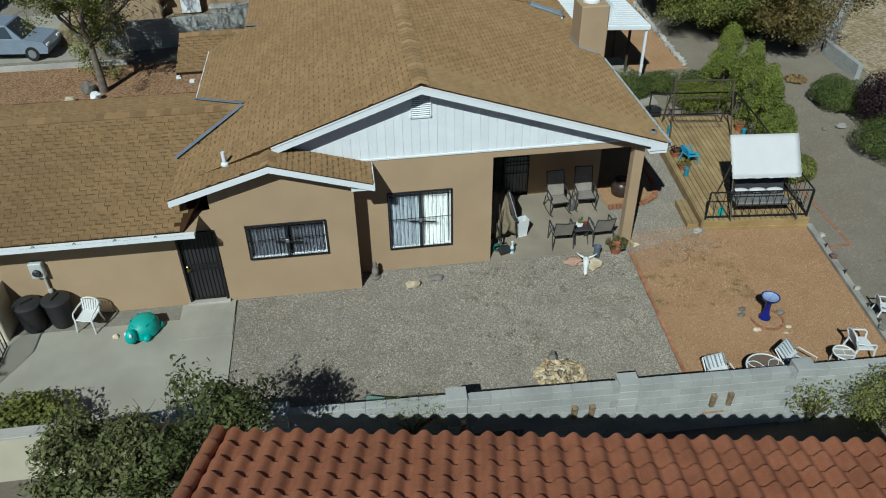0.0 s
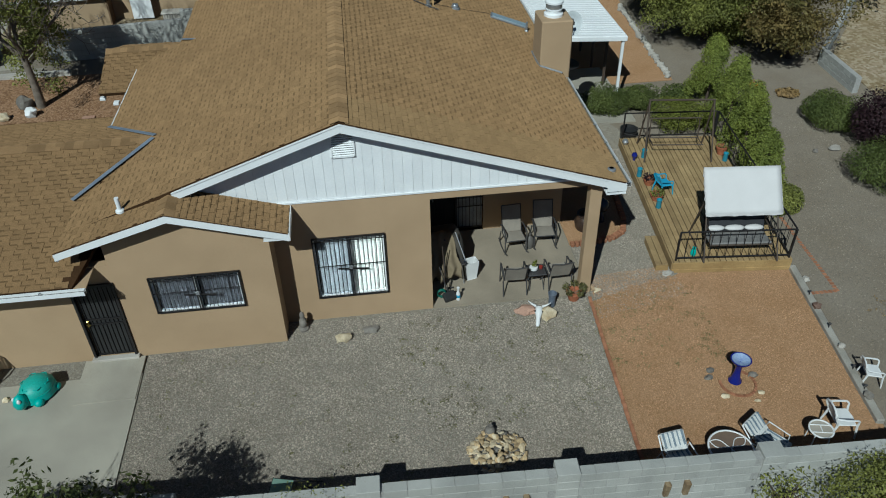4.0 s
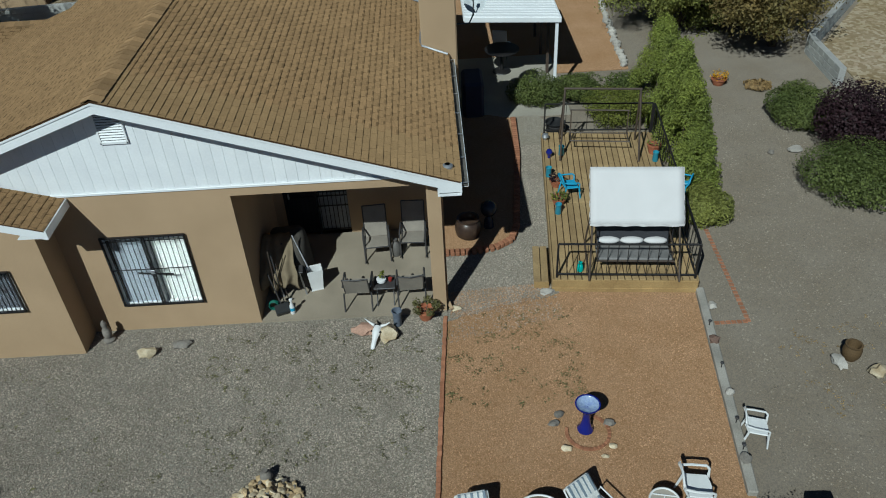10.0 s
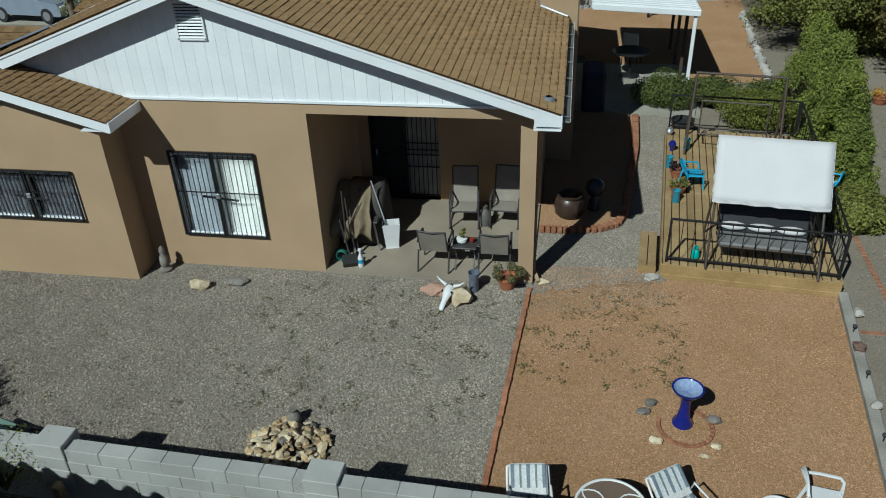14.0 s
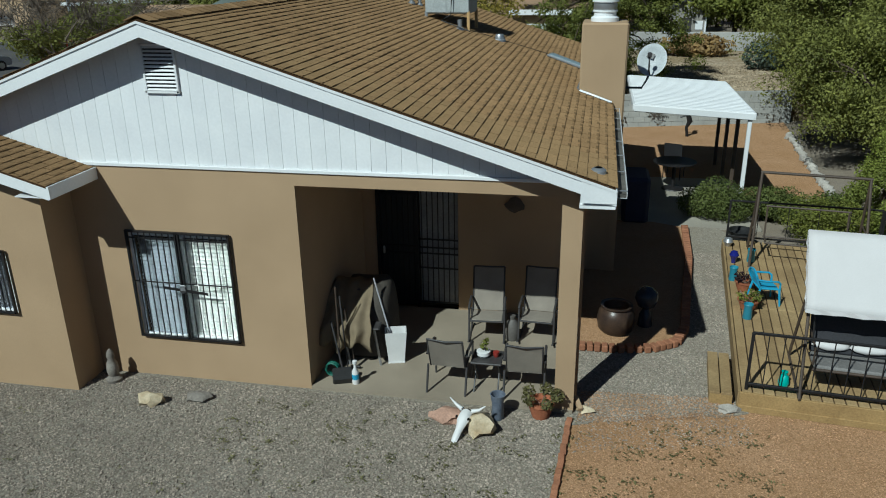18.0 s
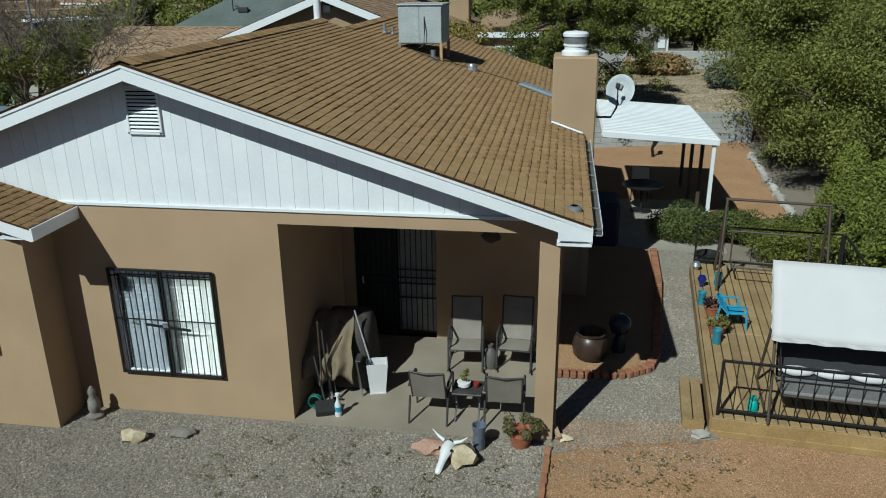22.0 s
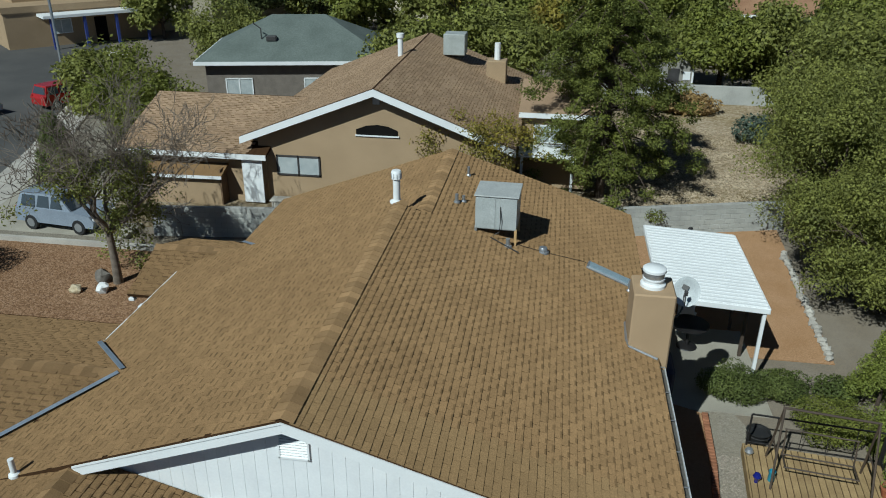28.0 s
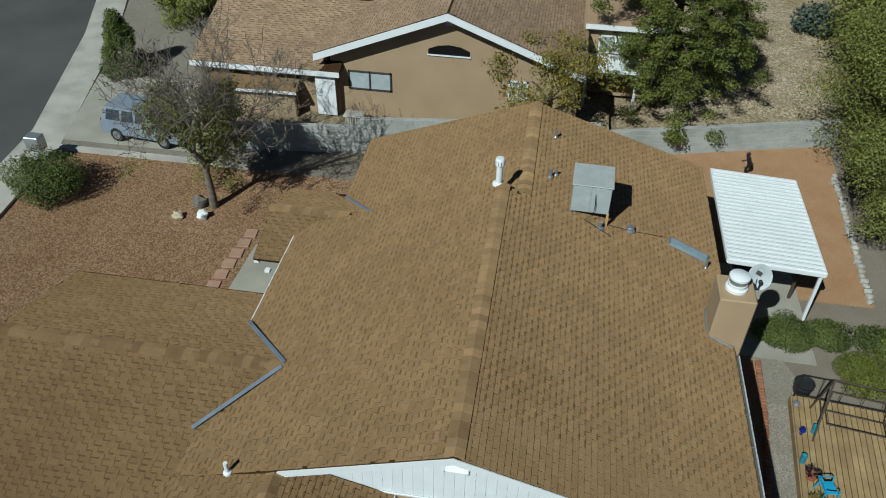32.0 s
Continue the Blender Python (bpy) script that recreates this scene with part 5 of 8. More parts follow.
part("pedestal", Geo().lathe((0, 0, 0), [(0.15, 0), (0.15, 0.04), (0.1, 0.1), (0.07, 0.3), (0.075, 0.48), (0.12, 0.56), (0.01, 0.57)], 24), COBALT, bb, "cobalt glazed pedestal", 40)
part("bowl", Geo().lathe((0, 0, 0.55), [(0.09, 0), (0.17, 0.04), (0.225, 0.12), (0.23, 0.135), (0.205, 0.135), (0.15, 0.07), (0.01, 0.05)], 32), COBALT, bb, "shallow cobalt bowl", 40)
# pale lining colour stands in for sky reflected in the bowl's water
part("basin_glaze", Geo().lathe((0, 0, 0.562), [(0.2, 0.118), (0.145, 0.062), (0.01, 0.044)], 32, caps=False), mat("pale_sheen_paint", (0.34, 0.42, 0.55), (0.22, 0.28, 0.5), scale=14, rough=0.1, bump=0), bb, "pale mottled lining with the water's sky reflection in its colour", 60)
er = base("edging_ring", 5.97, -3.24, -0.01, "ring of scalloped red edging bricks round the bird bath", "edging")
for k in range(22):
    t = math.pi * (0.93 + k * 1.55 / 22)
    piece("brick", brick_me, er, 0.36 * math.cos(t), 0.36 * math.sin(t), -0.01, rz=math.degrees(t) + 90, ry=12, s=(0.9, 0.28, 0.7))
for k, (x, y, s) in enumerate([(5.54, -2.83, 0.08), (5.41, -3.03, 0.08), (6.36, -3.08, 0.09), (5.55, -3.57, 0.08), (6.33, -3.56, 0.06), (6.16, -3.76, 0.05)]):
    stone(x, y, (s * 1.2, s * 0.8, s * 0.6), ROCK if k > 2 else ROCK_GREY, "small stone by the bird bath", 20 + k, -0.01, group="stones round the bird bath")

# concrete kerb with lamps and stones
kb = base("concrete_kerb", 8.59, -2.22, 0, "weathered pale concrete garden kerb", "kerb", rz=-7.3)
part("kerb", Geo().box((0, 0, 0.0), (0.165, 4.9, 0.2), bev=0.02), mat("old_kerb_concrete", srgb(170, 164, 154), srgb(142, 137, 128), scale=2.5, fine=50, rough=0.95, bump=0.3, spec=0.15), kb)
kl = base("garden_light", 8.74, -0.92, 0.1, "small dark garden spike light on the kerb", "garden light", "kerb lights")
part("spike", Geo().tube([(0, 0, 0), (0, 0, 0.1)], 0.009, 6), BLACKIRON, kl)
part("head", Geo().lathe((0, 0, 0.09), [(0.02, 0), (0.032, 0.02), (0.035, 0.035), (0.01, 0.05)], 12), GREYMETAL, kl, smooth=40)
for y in (-2.03, -3.3, -3.85):
    copy_thing(kl, pose(8.59 + 0.128 * (y + 2.22), y, 0.1))
stone(8.7, -1.35, (0.1, 0.1, 0.08), mat("rust_rock", srgb(120, 96, 84), scale=6, bump=0.4), "rust brown stone on the kerb", 31, 0.09)
stone(8.55, -2.65, (0.075, 0.07, 0.07), KERB, "round pale stone on the kerb", 32, 0.09)
stone(8.35, -4.05, (0.1, 0.09, 0.07), ROCK_GREY, "grey stone on the kerb", 33, 0.09)
stone(9.0, -0.3, (0.09, 0.08, 0.07), KERB, "pale stone beside the kerb", 34)
stone(10.78, -2.0, (0.1, 0.18, 0.08), KERB, "long pale stone on the dirt", 35)
stone(11.35, -2.3, (0.16, 0.13, 0.12), ROCK, "tan stone on the dirt", 36)
turned("clay_urn", 11.07, -1.85, -0.04, [(0.11, 0), (0.16, 0.1), (0.17, 0.22), (0.14, 0.32), (0.155, 0.35), (0.12, 0.35), (0.1, 0.2), (0.01, 0.18)], mat("brown_clay", srgb(96, 76, 50), rough=0.7), "squat brown clay urn on the dirt", "urn")
bp = base("brick_border", 9.3, 0.6, -0.085, "sunken line of red bricks in the dirt", "edging")
for k in range(26):
    piece("brick", brick_me, bp, 0.3 + 0.004 * k, -1.3 + k * 0.12, 0.0, rz=85, s=(1, 0.5, 1))
for k in range(6):
    piece("brick", brick_me, bp, -0.32 + k * 0.11, -1.33, 0.0, s=(1, 0.5, 1))


# ---- outdoor seats ----
def resin_chair(x, y, z, rz, label, m=PLASTIC_W, k=1.0, tip=None, group=""):
    """A stacking plastic armchair with a slotted back."""
    ob = base("plastic_chair", x, y, z, label, "chair", group, rz)
    if tip:
        ob.matrix_basis = pose(x, y, z, *tip, rz)
    part("seat", Geo().box((0, 0.0, 0.42 * k), (0.5 * k, 0.46 * k, 0.03), pose(0, 0, 0, 4), 0.01), m, ob)
    for i in range(7):
        t = (i - 3) * 0.068 * k
        part("back_slat", Geo().beam((t, 0.2 * k, 0.44 * k), (t * 1.15, 0.31 * k, 0.78 * k), 0.056 * k, 0.016, 0.005, (0, 1, 0)), m, ob)
    part("apron", Geo().tube([(-0.23 * k, -0.2 * k, 0.415 * k), (0, -0.235 * k, 0.41 * k), (0.23 * k, -0.2 * k, 0.415 * k)], 0.02 * k, 6), m, ob, smooth=50)
    arc = [(0.26 * k * math.cos(math.pi * a / 10), 0.3 * k + 0.02 * k, (0.7 + 0.14 * math.sin(math.pi * a / 10)) * k) for a in range(11)]
    part("back_rim", Geo().tube([(0.25 * k, 0.2 * k, 0.44 * k)] + arc + [(-0.25 * k, 0.2 * k, 0.44 * k)], 0.022 * k, 6), m, ob, smooth=50)
    for s in (-1, 1):
        part("armrest", Geo().tube([(s * 0.26 * k, 0.28 * k, 0.66 * k), (s * 0.29 * k, 0.1 * k, 0.64 * k), (s * 0.29 * k, -0.18 * k, 0.62 * k), (s * 0.27 * k, -0.24 * k, 0.56 * k)], 0.024 * k, 6), m, ob, smooth=50)
        part("leg", Geo().tube([(s * 0.27 * k, -0.24 * k, 0.56 * k), (s * 0.25 * k, -0.24 * k, 0.4 * k), (s * 0.28 * k, -0.28 * k, 0)], [0.02 * k, 0.03 * k, 0.022 * k], 6), m, ob, smooth=50)
        part("leg", Geo().tube([(s * 0.24 * k, 0.2 * k, 0.44 * k), (s * 0.26 * k, 0.3 * k, 0)], [0.03 * k, 0.022 * k], 6), m, ob, smooth=50)
    return ob


resin_chair(-9.85, -1.14, 0.03, -14, "white stacking plastic chair on the side patio", k=0.82)
resin_chair(8.7, -3.52, -0.04, 75, "white plastic chair outside the kerb", k=0.7)
resin_chair(6.76, 3.56, 0.29, 100, "sky blue child size plastic chair on the deck", BLUE, 0.72)
resin_chair(9.3, 3.3, 0.29, 240, "sky blue child size plastic chair by the hedge", BLUE, 0.72)

STRIPE_A = mat("cushion_white", (0.62, 0.62, 0.6), (0.54, 0.54, 0.52), scale=6, rough=0.85, bump=0.08)
STRIPE_B = mat("cushion_blue_grey", (0.19, 0.23, 0.27), (0.15, 0.19, 0.23), scale=6, rough=0.85, bump=0.08)


def cushion_chair(x, y, z, rz, tip, label):
    """A white tube armchair with a long striped cushion."""
    ob = base("cushion_chair", x, y, z, label, "chair", "cushion chairs by the wall", rz)
    ob.matrix_basis = pose(x, y, z, tip[0], tip[1], rz) @ Matrix.Diagonal((0.86, 0.86, 0.74, 1))
    for s in (-1, 1):
        part("frame_side", Geo().tube([(s * 0.3, -0.3, 0.0), (s * 0.3, -0.3, 0.58), (s * 0.3, 0.2, 0.6), (s * 0.3, 0.36, 0.0)], 0.018, 8).tube([(s * 0.3, -0.28, 0.36), (s * 0.3, 0.2, 0.32), (s * 0.29, 0.52, 0.66)], 0.018, 8), PLASTIC_W, ob, smooth=50)
    part("frame_bar", Geo().tube([(-0.29, 0.52, 0.66), (0.29, 0.52, 0.66)], 0.018, 8), PLASTIC_W, ob, smooth=50)
    part("frame_bar", Geo().tube([(-0.3, -0.28, 0.36), (0.3, -0.28, 0.36)], 0.018, 8), PLASTIC_W, ob, smooth=50)
    path = [((0, -0.34, 0.37), (0, 0.18, 0.36)), ((0, 0.17, 0.4), (0, 0.52, 0.72))]
    for nm, (p, q) in zip(("seat_cushion", "back_cushion"), path):
        cu = part(nm, Geo().beam(p, q, 0.54, 0.09, 0.03), STRIPE_A, ob, "white cushion with blue-grey stripes")
        for k in range(5):
            dx = -0.22 + 0.11 * k
            w = 0.03 if k % 2 else 0.05
            part("stripe", Geo().beam((dx, p[1] + 0.012, p[2]), (dx, q[1] - 0.012, q[2]), w, 0.098, 0.003), STRIPE_B, cu)
    part("cushion_roll", Geo().tube([(-0.26, -0.36, 0.36), (0.26, -0.36, 0.36)], 0.06, 10), STRIPE_A, ob, smooth=50)
    return ob


cushion_chair(3.96, -5.1, -0.01, 8, (0, 0), "white patio chair with a striped cushion beside the block wall")
cushion_chair(5.76, -4.92, -0.01, 34, (0, 0), "white patio chair with a striped cushion turned from the wall")


def round_table(x, y, h, r, name, label, glass, rz=0, tilt=0):
    """A round glass table on a white tube frame."""
    ob = base(name, x, y, -0.01, label, "table", rz=rz)
    part("glass_top", Geo().lathe((0, 0, h), [(r - 0.015, -0.004), (r - 0.015, 0.004)], 40), glass, ob, "tinted glass")
    part("rim", Geo().tube([(r * math.cos(k * math.pi / 20), r * math.sin(k * math.pi / 20), h) for k in range(41)], 0.02, 8), PLASTIC_W, ob, "white rim", 50)
    for k in range(3):
        a = 0.5 + k * 2.094
        for sg in (-1, 1):
            part("frame_loop", Geo().tube([(math.cos(a + sg * 0.42 * math.sin(math.pi * j / 8)) * r * 0.95 * j / 8, math.sin(a + sg * 0.42 * math.sin(math.pi * j / 8)) * r * 0.95 * j / 8, h + 0.012) for j in range(9)], 0.009, 6), PLASTIC_W, ob, smooth=50)
        part("leg", Geo().tube([(math.cos(a) * r * 0.9, math.sin(a) * r * 0.9, h - 0.02), (math.cos(a) * r * 0.6, math.sin(a) * r * 0.6, h * 0.5), (math.cos(a) * r * 0.85, math.sin(a) * r * 0.85, 0.0)], 0.014, 6), PLASTIC_W, ob, smooth=50)
    return ob


round_table(4.89, -5.14, 0.46, 0.41, "glass_table", "round smoked glass patio table with a white rim", mat("smoked_glass", (0.2, 0.14, 0.1), (0.16, 0.115, 0.085), rough=0.12, bump=0, spec=0.6, grit=0.03))
st = base("side_table", 6.78, -4.92, -0.01, "small round white side table beside the wall", "table", rz=-12)
part("rim", Geo().tube([(0.22 * math.cos(k * math.pi / 14), 0.22 * math.sin(k * math.pi / 14), 0.42) for k in range(29)], 0.018, 8), PLASTIC_W, st, smooth=50)
part("top", Geo().lathe((0, 0, 0.415), [(0.21, -0.004), (0.21, 0.004)], 28), mat("frosted_glass", (0.42, 0.38, 0.32), rough=0.2, bump=0, grit=0.03), st, "frosted pane")
for dy in (-0.09, 0.09):
    part("frame_bar", Geo().tube([(-0.19, dy, 0.43), (0.19, dy, 0.43)], 0.011, 6), PLASTIC_W, st)
part("frame_bar", Geo().tube([(0, -0.09, 0.43), (0, 0.09, 0.43)], 0.011, 6), PLASTIC_W, st)
for k in range(4):
    a = 0.785 + k * 1.571
    part("leg", Geo().tube([(0.19 * math.cos(a), 0.19 * math.sin(a), 0.41), (0.22 * math.cos(a), 0.22 * math.sin(a), 0)], 0.012, 6), PLASTIC_W, st)
resin_chair(7.36, -4.66, -0.01, 84, "white plastic lounge chair with a slatted back by the wall", PLASTIC_W, 0.86)


def sling_chair(x, y, rz, label, high=False):
    """A grey steel armchair with a taupe sling."""
    ob = base("patio_chair", x, y, 0.05, label, "chair", "porch chairs", rz)
    bh = 1.08 if high else 0.88
    for s in (-1, 1):
        part("leg", Geo().tube([(s * 0.28, -0.26, 0), (s * 0.28, -0.22, 0.6)], 0.017, 8), GREYMETAL, ob, smooth=50)
        part("leg", Geo().tube([(s * 0.28, 0.32, 0), (s * 0.28, 0.2, 0.4)], 0.017, 8), GREYMETAL, ob, smooth=50)
        part("armrest", Geo().tube([(s * 0.28, -0.24, 0.58), (s * 0.28, -0.18, 0.62), (s * 0.28, 0.15, 0.63), (s * 0.28, 0.24, 0.58)], 0.02, 8), GREYMETAL, ob, smooth=50)
        part("back_rail", Geo().tube([(s * 0.25, -0.26, 0.4), (s * 0.25, 0.16, 0.37), (s * 0.25, 0.36, bh)], 0.015, 8), GREYMETAL, ob, smooth=50)
        if high:
            part("rocker", Geo().tube([(s * 0.28, -0.4, 0.08), (s * 0.28, -0.2, 0.015), (s * 0.28, 0.1, 0.0), (s * 0.28, 0.38, 0.06)], 0.016, 6), GREYMETAL, ob, smooth=50)
    part("top_rail", Geo().tube([(-0.25, 0.36, bh), (0, 0.38, bh - 0.015), (0.25, 0.36, bh)], 0.015, 8), GREYMETAL, ob, smooth=50)
    part("seat", Geo().beam((0, -0.26, 0.4), (0, 0.17, 0.37), 0.48, 0.012, 0.004), SLING, ob, "taupe woven sling")
    part("backrest", Geo().beam((0, 0.17, 0.38), (0, 0.355, bh - 0.02), 0.48, 0.012, 0.004), SLING, ob, "taupe woven sling")
    part("seat_rail", Geo().tube([(-0.26, -0.26, 0.38), (0.26, -0.26, 0.38)], 0.015, 8), GREYMETAL, ob)
    return ob


sling_chair(1.92, 0.42, 178, "grey steel patio chair with its back to the yard")
sling_chair(3.0, 0.43, 182, "grey steel patio chair beside the porch post")
sling_chair(2.24, 2.0, 4, "high-backed grey rocking patio chair by the house wall", True)
sling_chair(3.05, 2.1, -3, "high-backed grey rocking patio chair in the porch corner", True)
tb = base("folding_table", 2.46, 0.42, 0.05, "small square grey folding table between chairs", "table")
part("tabletop", Geo().box((0, 0, 0.47), (0.44, 0.42, 0.03), bev=0.01), GREYMETAL, tb)
for s in (-1, 1):
    for d in (-1, 1):
        part("leg", Geo().tube([(s * 0.17, d * 0.17, 0.46), (s * 0.17, -d * 0.19, 0)], 0.012, 6), GREYMETAL, tb)
ob = turned("flower_bowl", 2.4, 0.42, 0.535, [(0.06, 0), (0.1, 0.04), (0.1, 0.09), (0.07, 0.1), (0.01, 0.09)], PLASTIC_W, "white bowl with a small yellow-green plant", "plant pot", 18)
part("leaves", plain_mesh("leaves", leaf_cloud([(0, 0, 0.18, 0.07, 0.06, 0.08), (0.05, 0, 0.26, 0.03, 0.03, 0.07)], 90, 0.025, np.random.default_rng(3), 0.2, 0.2), LEAF_BRIGHT), LEAF_BRIGHT, ob)
turned("red_candle_pot", 2.58, 0.44, 0.535, [(0.03, 0), (0.045, 0.03), (0.045, 0.08), (0.01, 0.08)], mat("red_glaze", (0.3, 0.04, 0.03), rough=0.3), "small red pot on the folding table", "pot", 14)
turned("side_jar", 2.65, 1.95, 0.05, [(0.1, 0), (0.12, 0.15), (0.1, 0.3), (0.04, 0.36), (0.05, 0.42), (0.01, 0.42)], mat("grey_jar", (0.12, 0.11, 0.1), rough=0.6), "dark jar between the rocking chairs", "jar")

# covered grill and clutter by the porch wall
gr = base("covered_grill", 0.43, 1.38, 0.05, "barbecue grill under a dark cover with a taupe cloth", "grill", rz=6)
gr.matrix_basis = gr.matrix_basis @ Matrix.Diagonal((1.25, 1, 0.98, 1))
cg = Geo()
SEC = ((0.04, 0.36, 0.5), (0.3, 0.35, 0.5), (0.62, 0.34, 0.48), (0.85, 0.32, 0.46), (0.98, 0.3, 0.42), (1.08, 0.26, 0.34), (1.13, 0.18, 0.22), (1.14, 0.05, 0.06))
for r_, (z_, a_, b_) in enumerate(SEC):
    for k in range(28):
        t_ = 2 * math.pi * k / 28
        ca, sa = math.cos(t_), math.sin(t_)
        fold = 1 + (0.035 * math.sin(5 * t_ + r_ * 0.4) + 0.02 * math.sin(11 * t_ + r_)) * (1 - r_ / 8)
        cg.v.append((a_ * fold * math.copysign(abs(ca) ** 0.5, ca), b_ * fold * math.copysign(abs(sa) ** 0.5, sa) + 0.08 * z_, z_ + 0.015 * math.sin(3 * t_)))
cg.f = [(i * 28 + k, i * 28 + (k + 1) % 28, i * 28 + 28 + (k + 1) % 28, i * 28 + 28 + k) for i in range(7) for k in range(28)] + [tuple(range(28)), tuple(range(196, 224))]
part("cover", cg, mat("dark_grill_cover", (0.085, 0.075, 0.062), (0.06, 0.052, 0.044), scale=4, rough=0.85, bump=0.2), gr, "dark taupe grill cover", 50)
part("front_shelf", Geo().box((-0.02, -0.62, 0.66), (0.5, 0.26, 0.03), bev=0.01), GREYMETAL, gr)
for dx in (-0.22, 0.16):
    part("shelf_leg", Geo().tube([(dx, -0.7, 0.66), (dx + 0.06, -0.66, 0.0)], 0.016, 6), GALV, gr)
tw = Geo()
CLOTH = ((0.02, 1.19), (-0.12, 1.17), (-0.26, 1.1), (-0.38, 1.02), (-0.5, 0.92), (-0.6, 0.83), (-0.7, 0.76), (-0.77, 0.71), (-0.81, 0.64), (-0.82, 0.55), (-0.83, 0.46), (-0.83, 0.38))
for i in range(31):
    for j, (y_, z_) in enumerate(CLOTH):
        u, v = i / 30, j / 11
        fold = (0.01 + 0.045 * v) * math.sin(u * 21 + v * 2.5) + 0.02 * v * math.sin(u * 9 - v * 3)
        hem = (0.07 * math.sin(u * 10.5) + 0.03 * math.sin(u * 27)) * max(0, v - 0.6) * 2.5
        tw.v.append((-0.15 + (u - 0.5) * (0.46 + 0.24 * v) - 0.05 * v + 0.015 * math.sin(v * 14 + u * 5), y_ + fold, z_ + hem + 0.012 * math.sin(u * 13 + j * 0.9)))
tw.f = [(i * 12 + j, i * 12 + j + 1, (i + 1) * 12 + j + 1, (i + 1) * 12 + j) for i in range(30) for j in range(11)]
dt = part("drape", tw.mesh("drape", TARP, smooth=60), TARP, gr, "taupe cloth draped over the front")
sol = dt.modifiers.new("thick", "SOLIDIFY")
sol.thickness = 0.012
tc = base("trash_bin", 0.97, 0.95, 0.05, "tall white plastic waste bin", "waste bin", rz=15)
part("body", Geo().prism([(-0.13, -0.1), (0.13, -0.1), (0.13, 0.1), (-0.13, 0.1)], 0, 0.02).add([(-0.12, -0.09, 0), (0.12, -0.09, 0), (0.12, 0.09, 0), (-0.12, 0.09, 0), (-0.165, -0.125, 0.52), (0.165, -0.125, 0.52), (0.165, 0.125, 0.52), (-0.165, 0.125, 0.52), (-0.15, -0.11, 0.52), (0.15, -0.11, 0.52), (0.15, 0.11, 0.52), (-0.15, 0.11, 0.52), (-0.13, -0.1, 0.15), (0.13, -0.1, 0.15), (0.13, 0.1, 0.15), (-0.13, 0.1, 0.15)], [(0, 1, 5, 4), (1, 2, 6, 5), (2, 3, 7, 6), (3, 0, 4, 7), (4, 5, 9, 8), (5, 6, 10, 9), (6, 7, 11, 10), (7, 4, 8, 11), (8, 9, 13, 12), (9, 10, 14, 13), (10, 11, 15, 14), (11, 8, 12, 15), (12, 13, 14, 15)]), PLASTIC_W, tc)
br = base("broom", 0.92, 0.97, 0.3, "long pale broom handle standing in the bin", "broom")
part("handle", Geo().tube([(0, 0, 0), (-0.3, 0.12, 1.05)], 0.013, 8), mat("grey_handle", (0.45, 0.45, 0.47), rough=0.5), br)
dpn = base("dustpan", 0.35, 0.2, 0.05, "black long-handled dustpan leaning on the wall", "dustpan", rz=20)
part("pan", Geo().box((0, 0, 0.1), (0.3, 0.22, 0.14), pose(0, 0, 0, 25), 0.02), CHARCOAL, dpn)
part("handle", Geo().tube([(0, 0.1, 0.16), (-0.12, 0.3, 0.85)], 0.013, 8), GREYMETAL, dpn)
bt = turned("spray_bottle", 0.55, 0.18, 0.05, [(0.05, 0), (0.055, 0.04), (0.05, 0.2), (0.02, 0.26), (0.02, 0.32), (0.035, 0.33), (0.035, 0.37), (0.01, 0.38)], PLASTIC_W, "white spray bottle on the porch floor", "bottle", 14)
part("label_band", Geo().lathe((0, 0, 0.08), [(0.054, 0), (0.054, 0.08)], 14, caps=False), BLUE, bt)
hz = base("garden_hose", 0.17, 0.28, 0.06, "coiled green garden hose with tools on the wall", "hose")
part("coil", Geo().tube([(0.1 * math.cos(k * 0.5), 0.03 * math.sin(k * 0.13), 0.14 + 0.1 * math.sin(k * 0.5)) for k in range(50)], 0.014, 6), mat("green_rubber", (0.02, 0.14, 0.1), rough=0.5), hz, smooth=50)
for k, (dx, h) in enumerate(((0.05, 1.4), (0.12, 1.2), (0.2, 0.95))):
    rk = base("garden_rake", 0.22 + dx, 0.35 + k * 0.12, 0.05, "long-handled garden tool leaning in the corner", "garden tool", "tools in the corner")
    part("handle", Geo().tube([(0, 0, 0), (-dx * 0.8, 0.1, h)], 0.012, 6), GREYMETAL if k % 2 else BRONZE, rk)
    part("head", Geo().box((0, 0, 0.03), (0.16, 0.03, 0.05), bev=0.01), BLACKIRON, rk)
sp = base("wall_sun_plaque", 2.56, 2.88, 2.03, "dark round wall ornament under the porch", "wall ornament")
part("plaque", Geo().blob((0, 0, 0), (0.16, 0.02, 0.13), 3, 0.4, 3.0), BRONZE, sp, smooth=40)

# ---- side patio by the black door ----
mb = base("electric_meter", -10.74, -0.62, 1.15, "pale grey electric meter box with conduit", "meter")
part("box", Geo().box((0, -0.08, 0.35), (0.3, 0.15, 0.42), bev=0.02), mat("meter_grey", (0.62, 0.63, 0.6), rough=0.5), mb)
part("dial", Geo().lathe((0, 0, 0), [(0.09, 0), (0.09, 0.05), (0.07, 0.07), (0.01, 0.07)], 20), GREYMETAL, mb, "round glass meter")
mb.children[-1].matrix_basis = pose(0, -0.16, 0.32, 90)
part("conduit", Geo().tube([(0.08, -0.06, 0.12), (0.08, -0.06, -0.4), (0.12, -0.06, -0.5), (0.12, -0.06, -1.1)], 0.03, 10).box((0.1, -0.07, -0.3), (0.1, 0.09, 0.14), bev=0.02), KERB, mb, "pale conduit", 40)


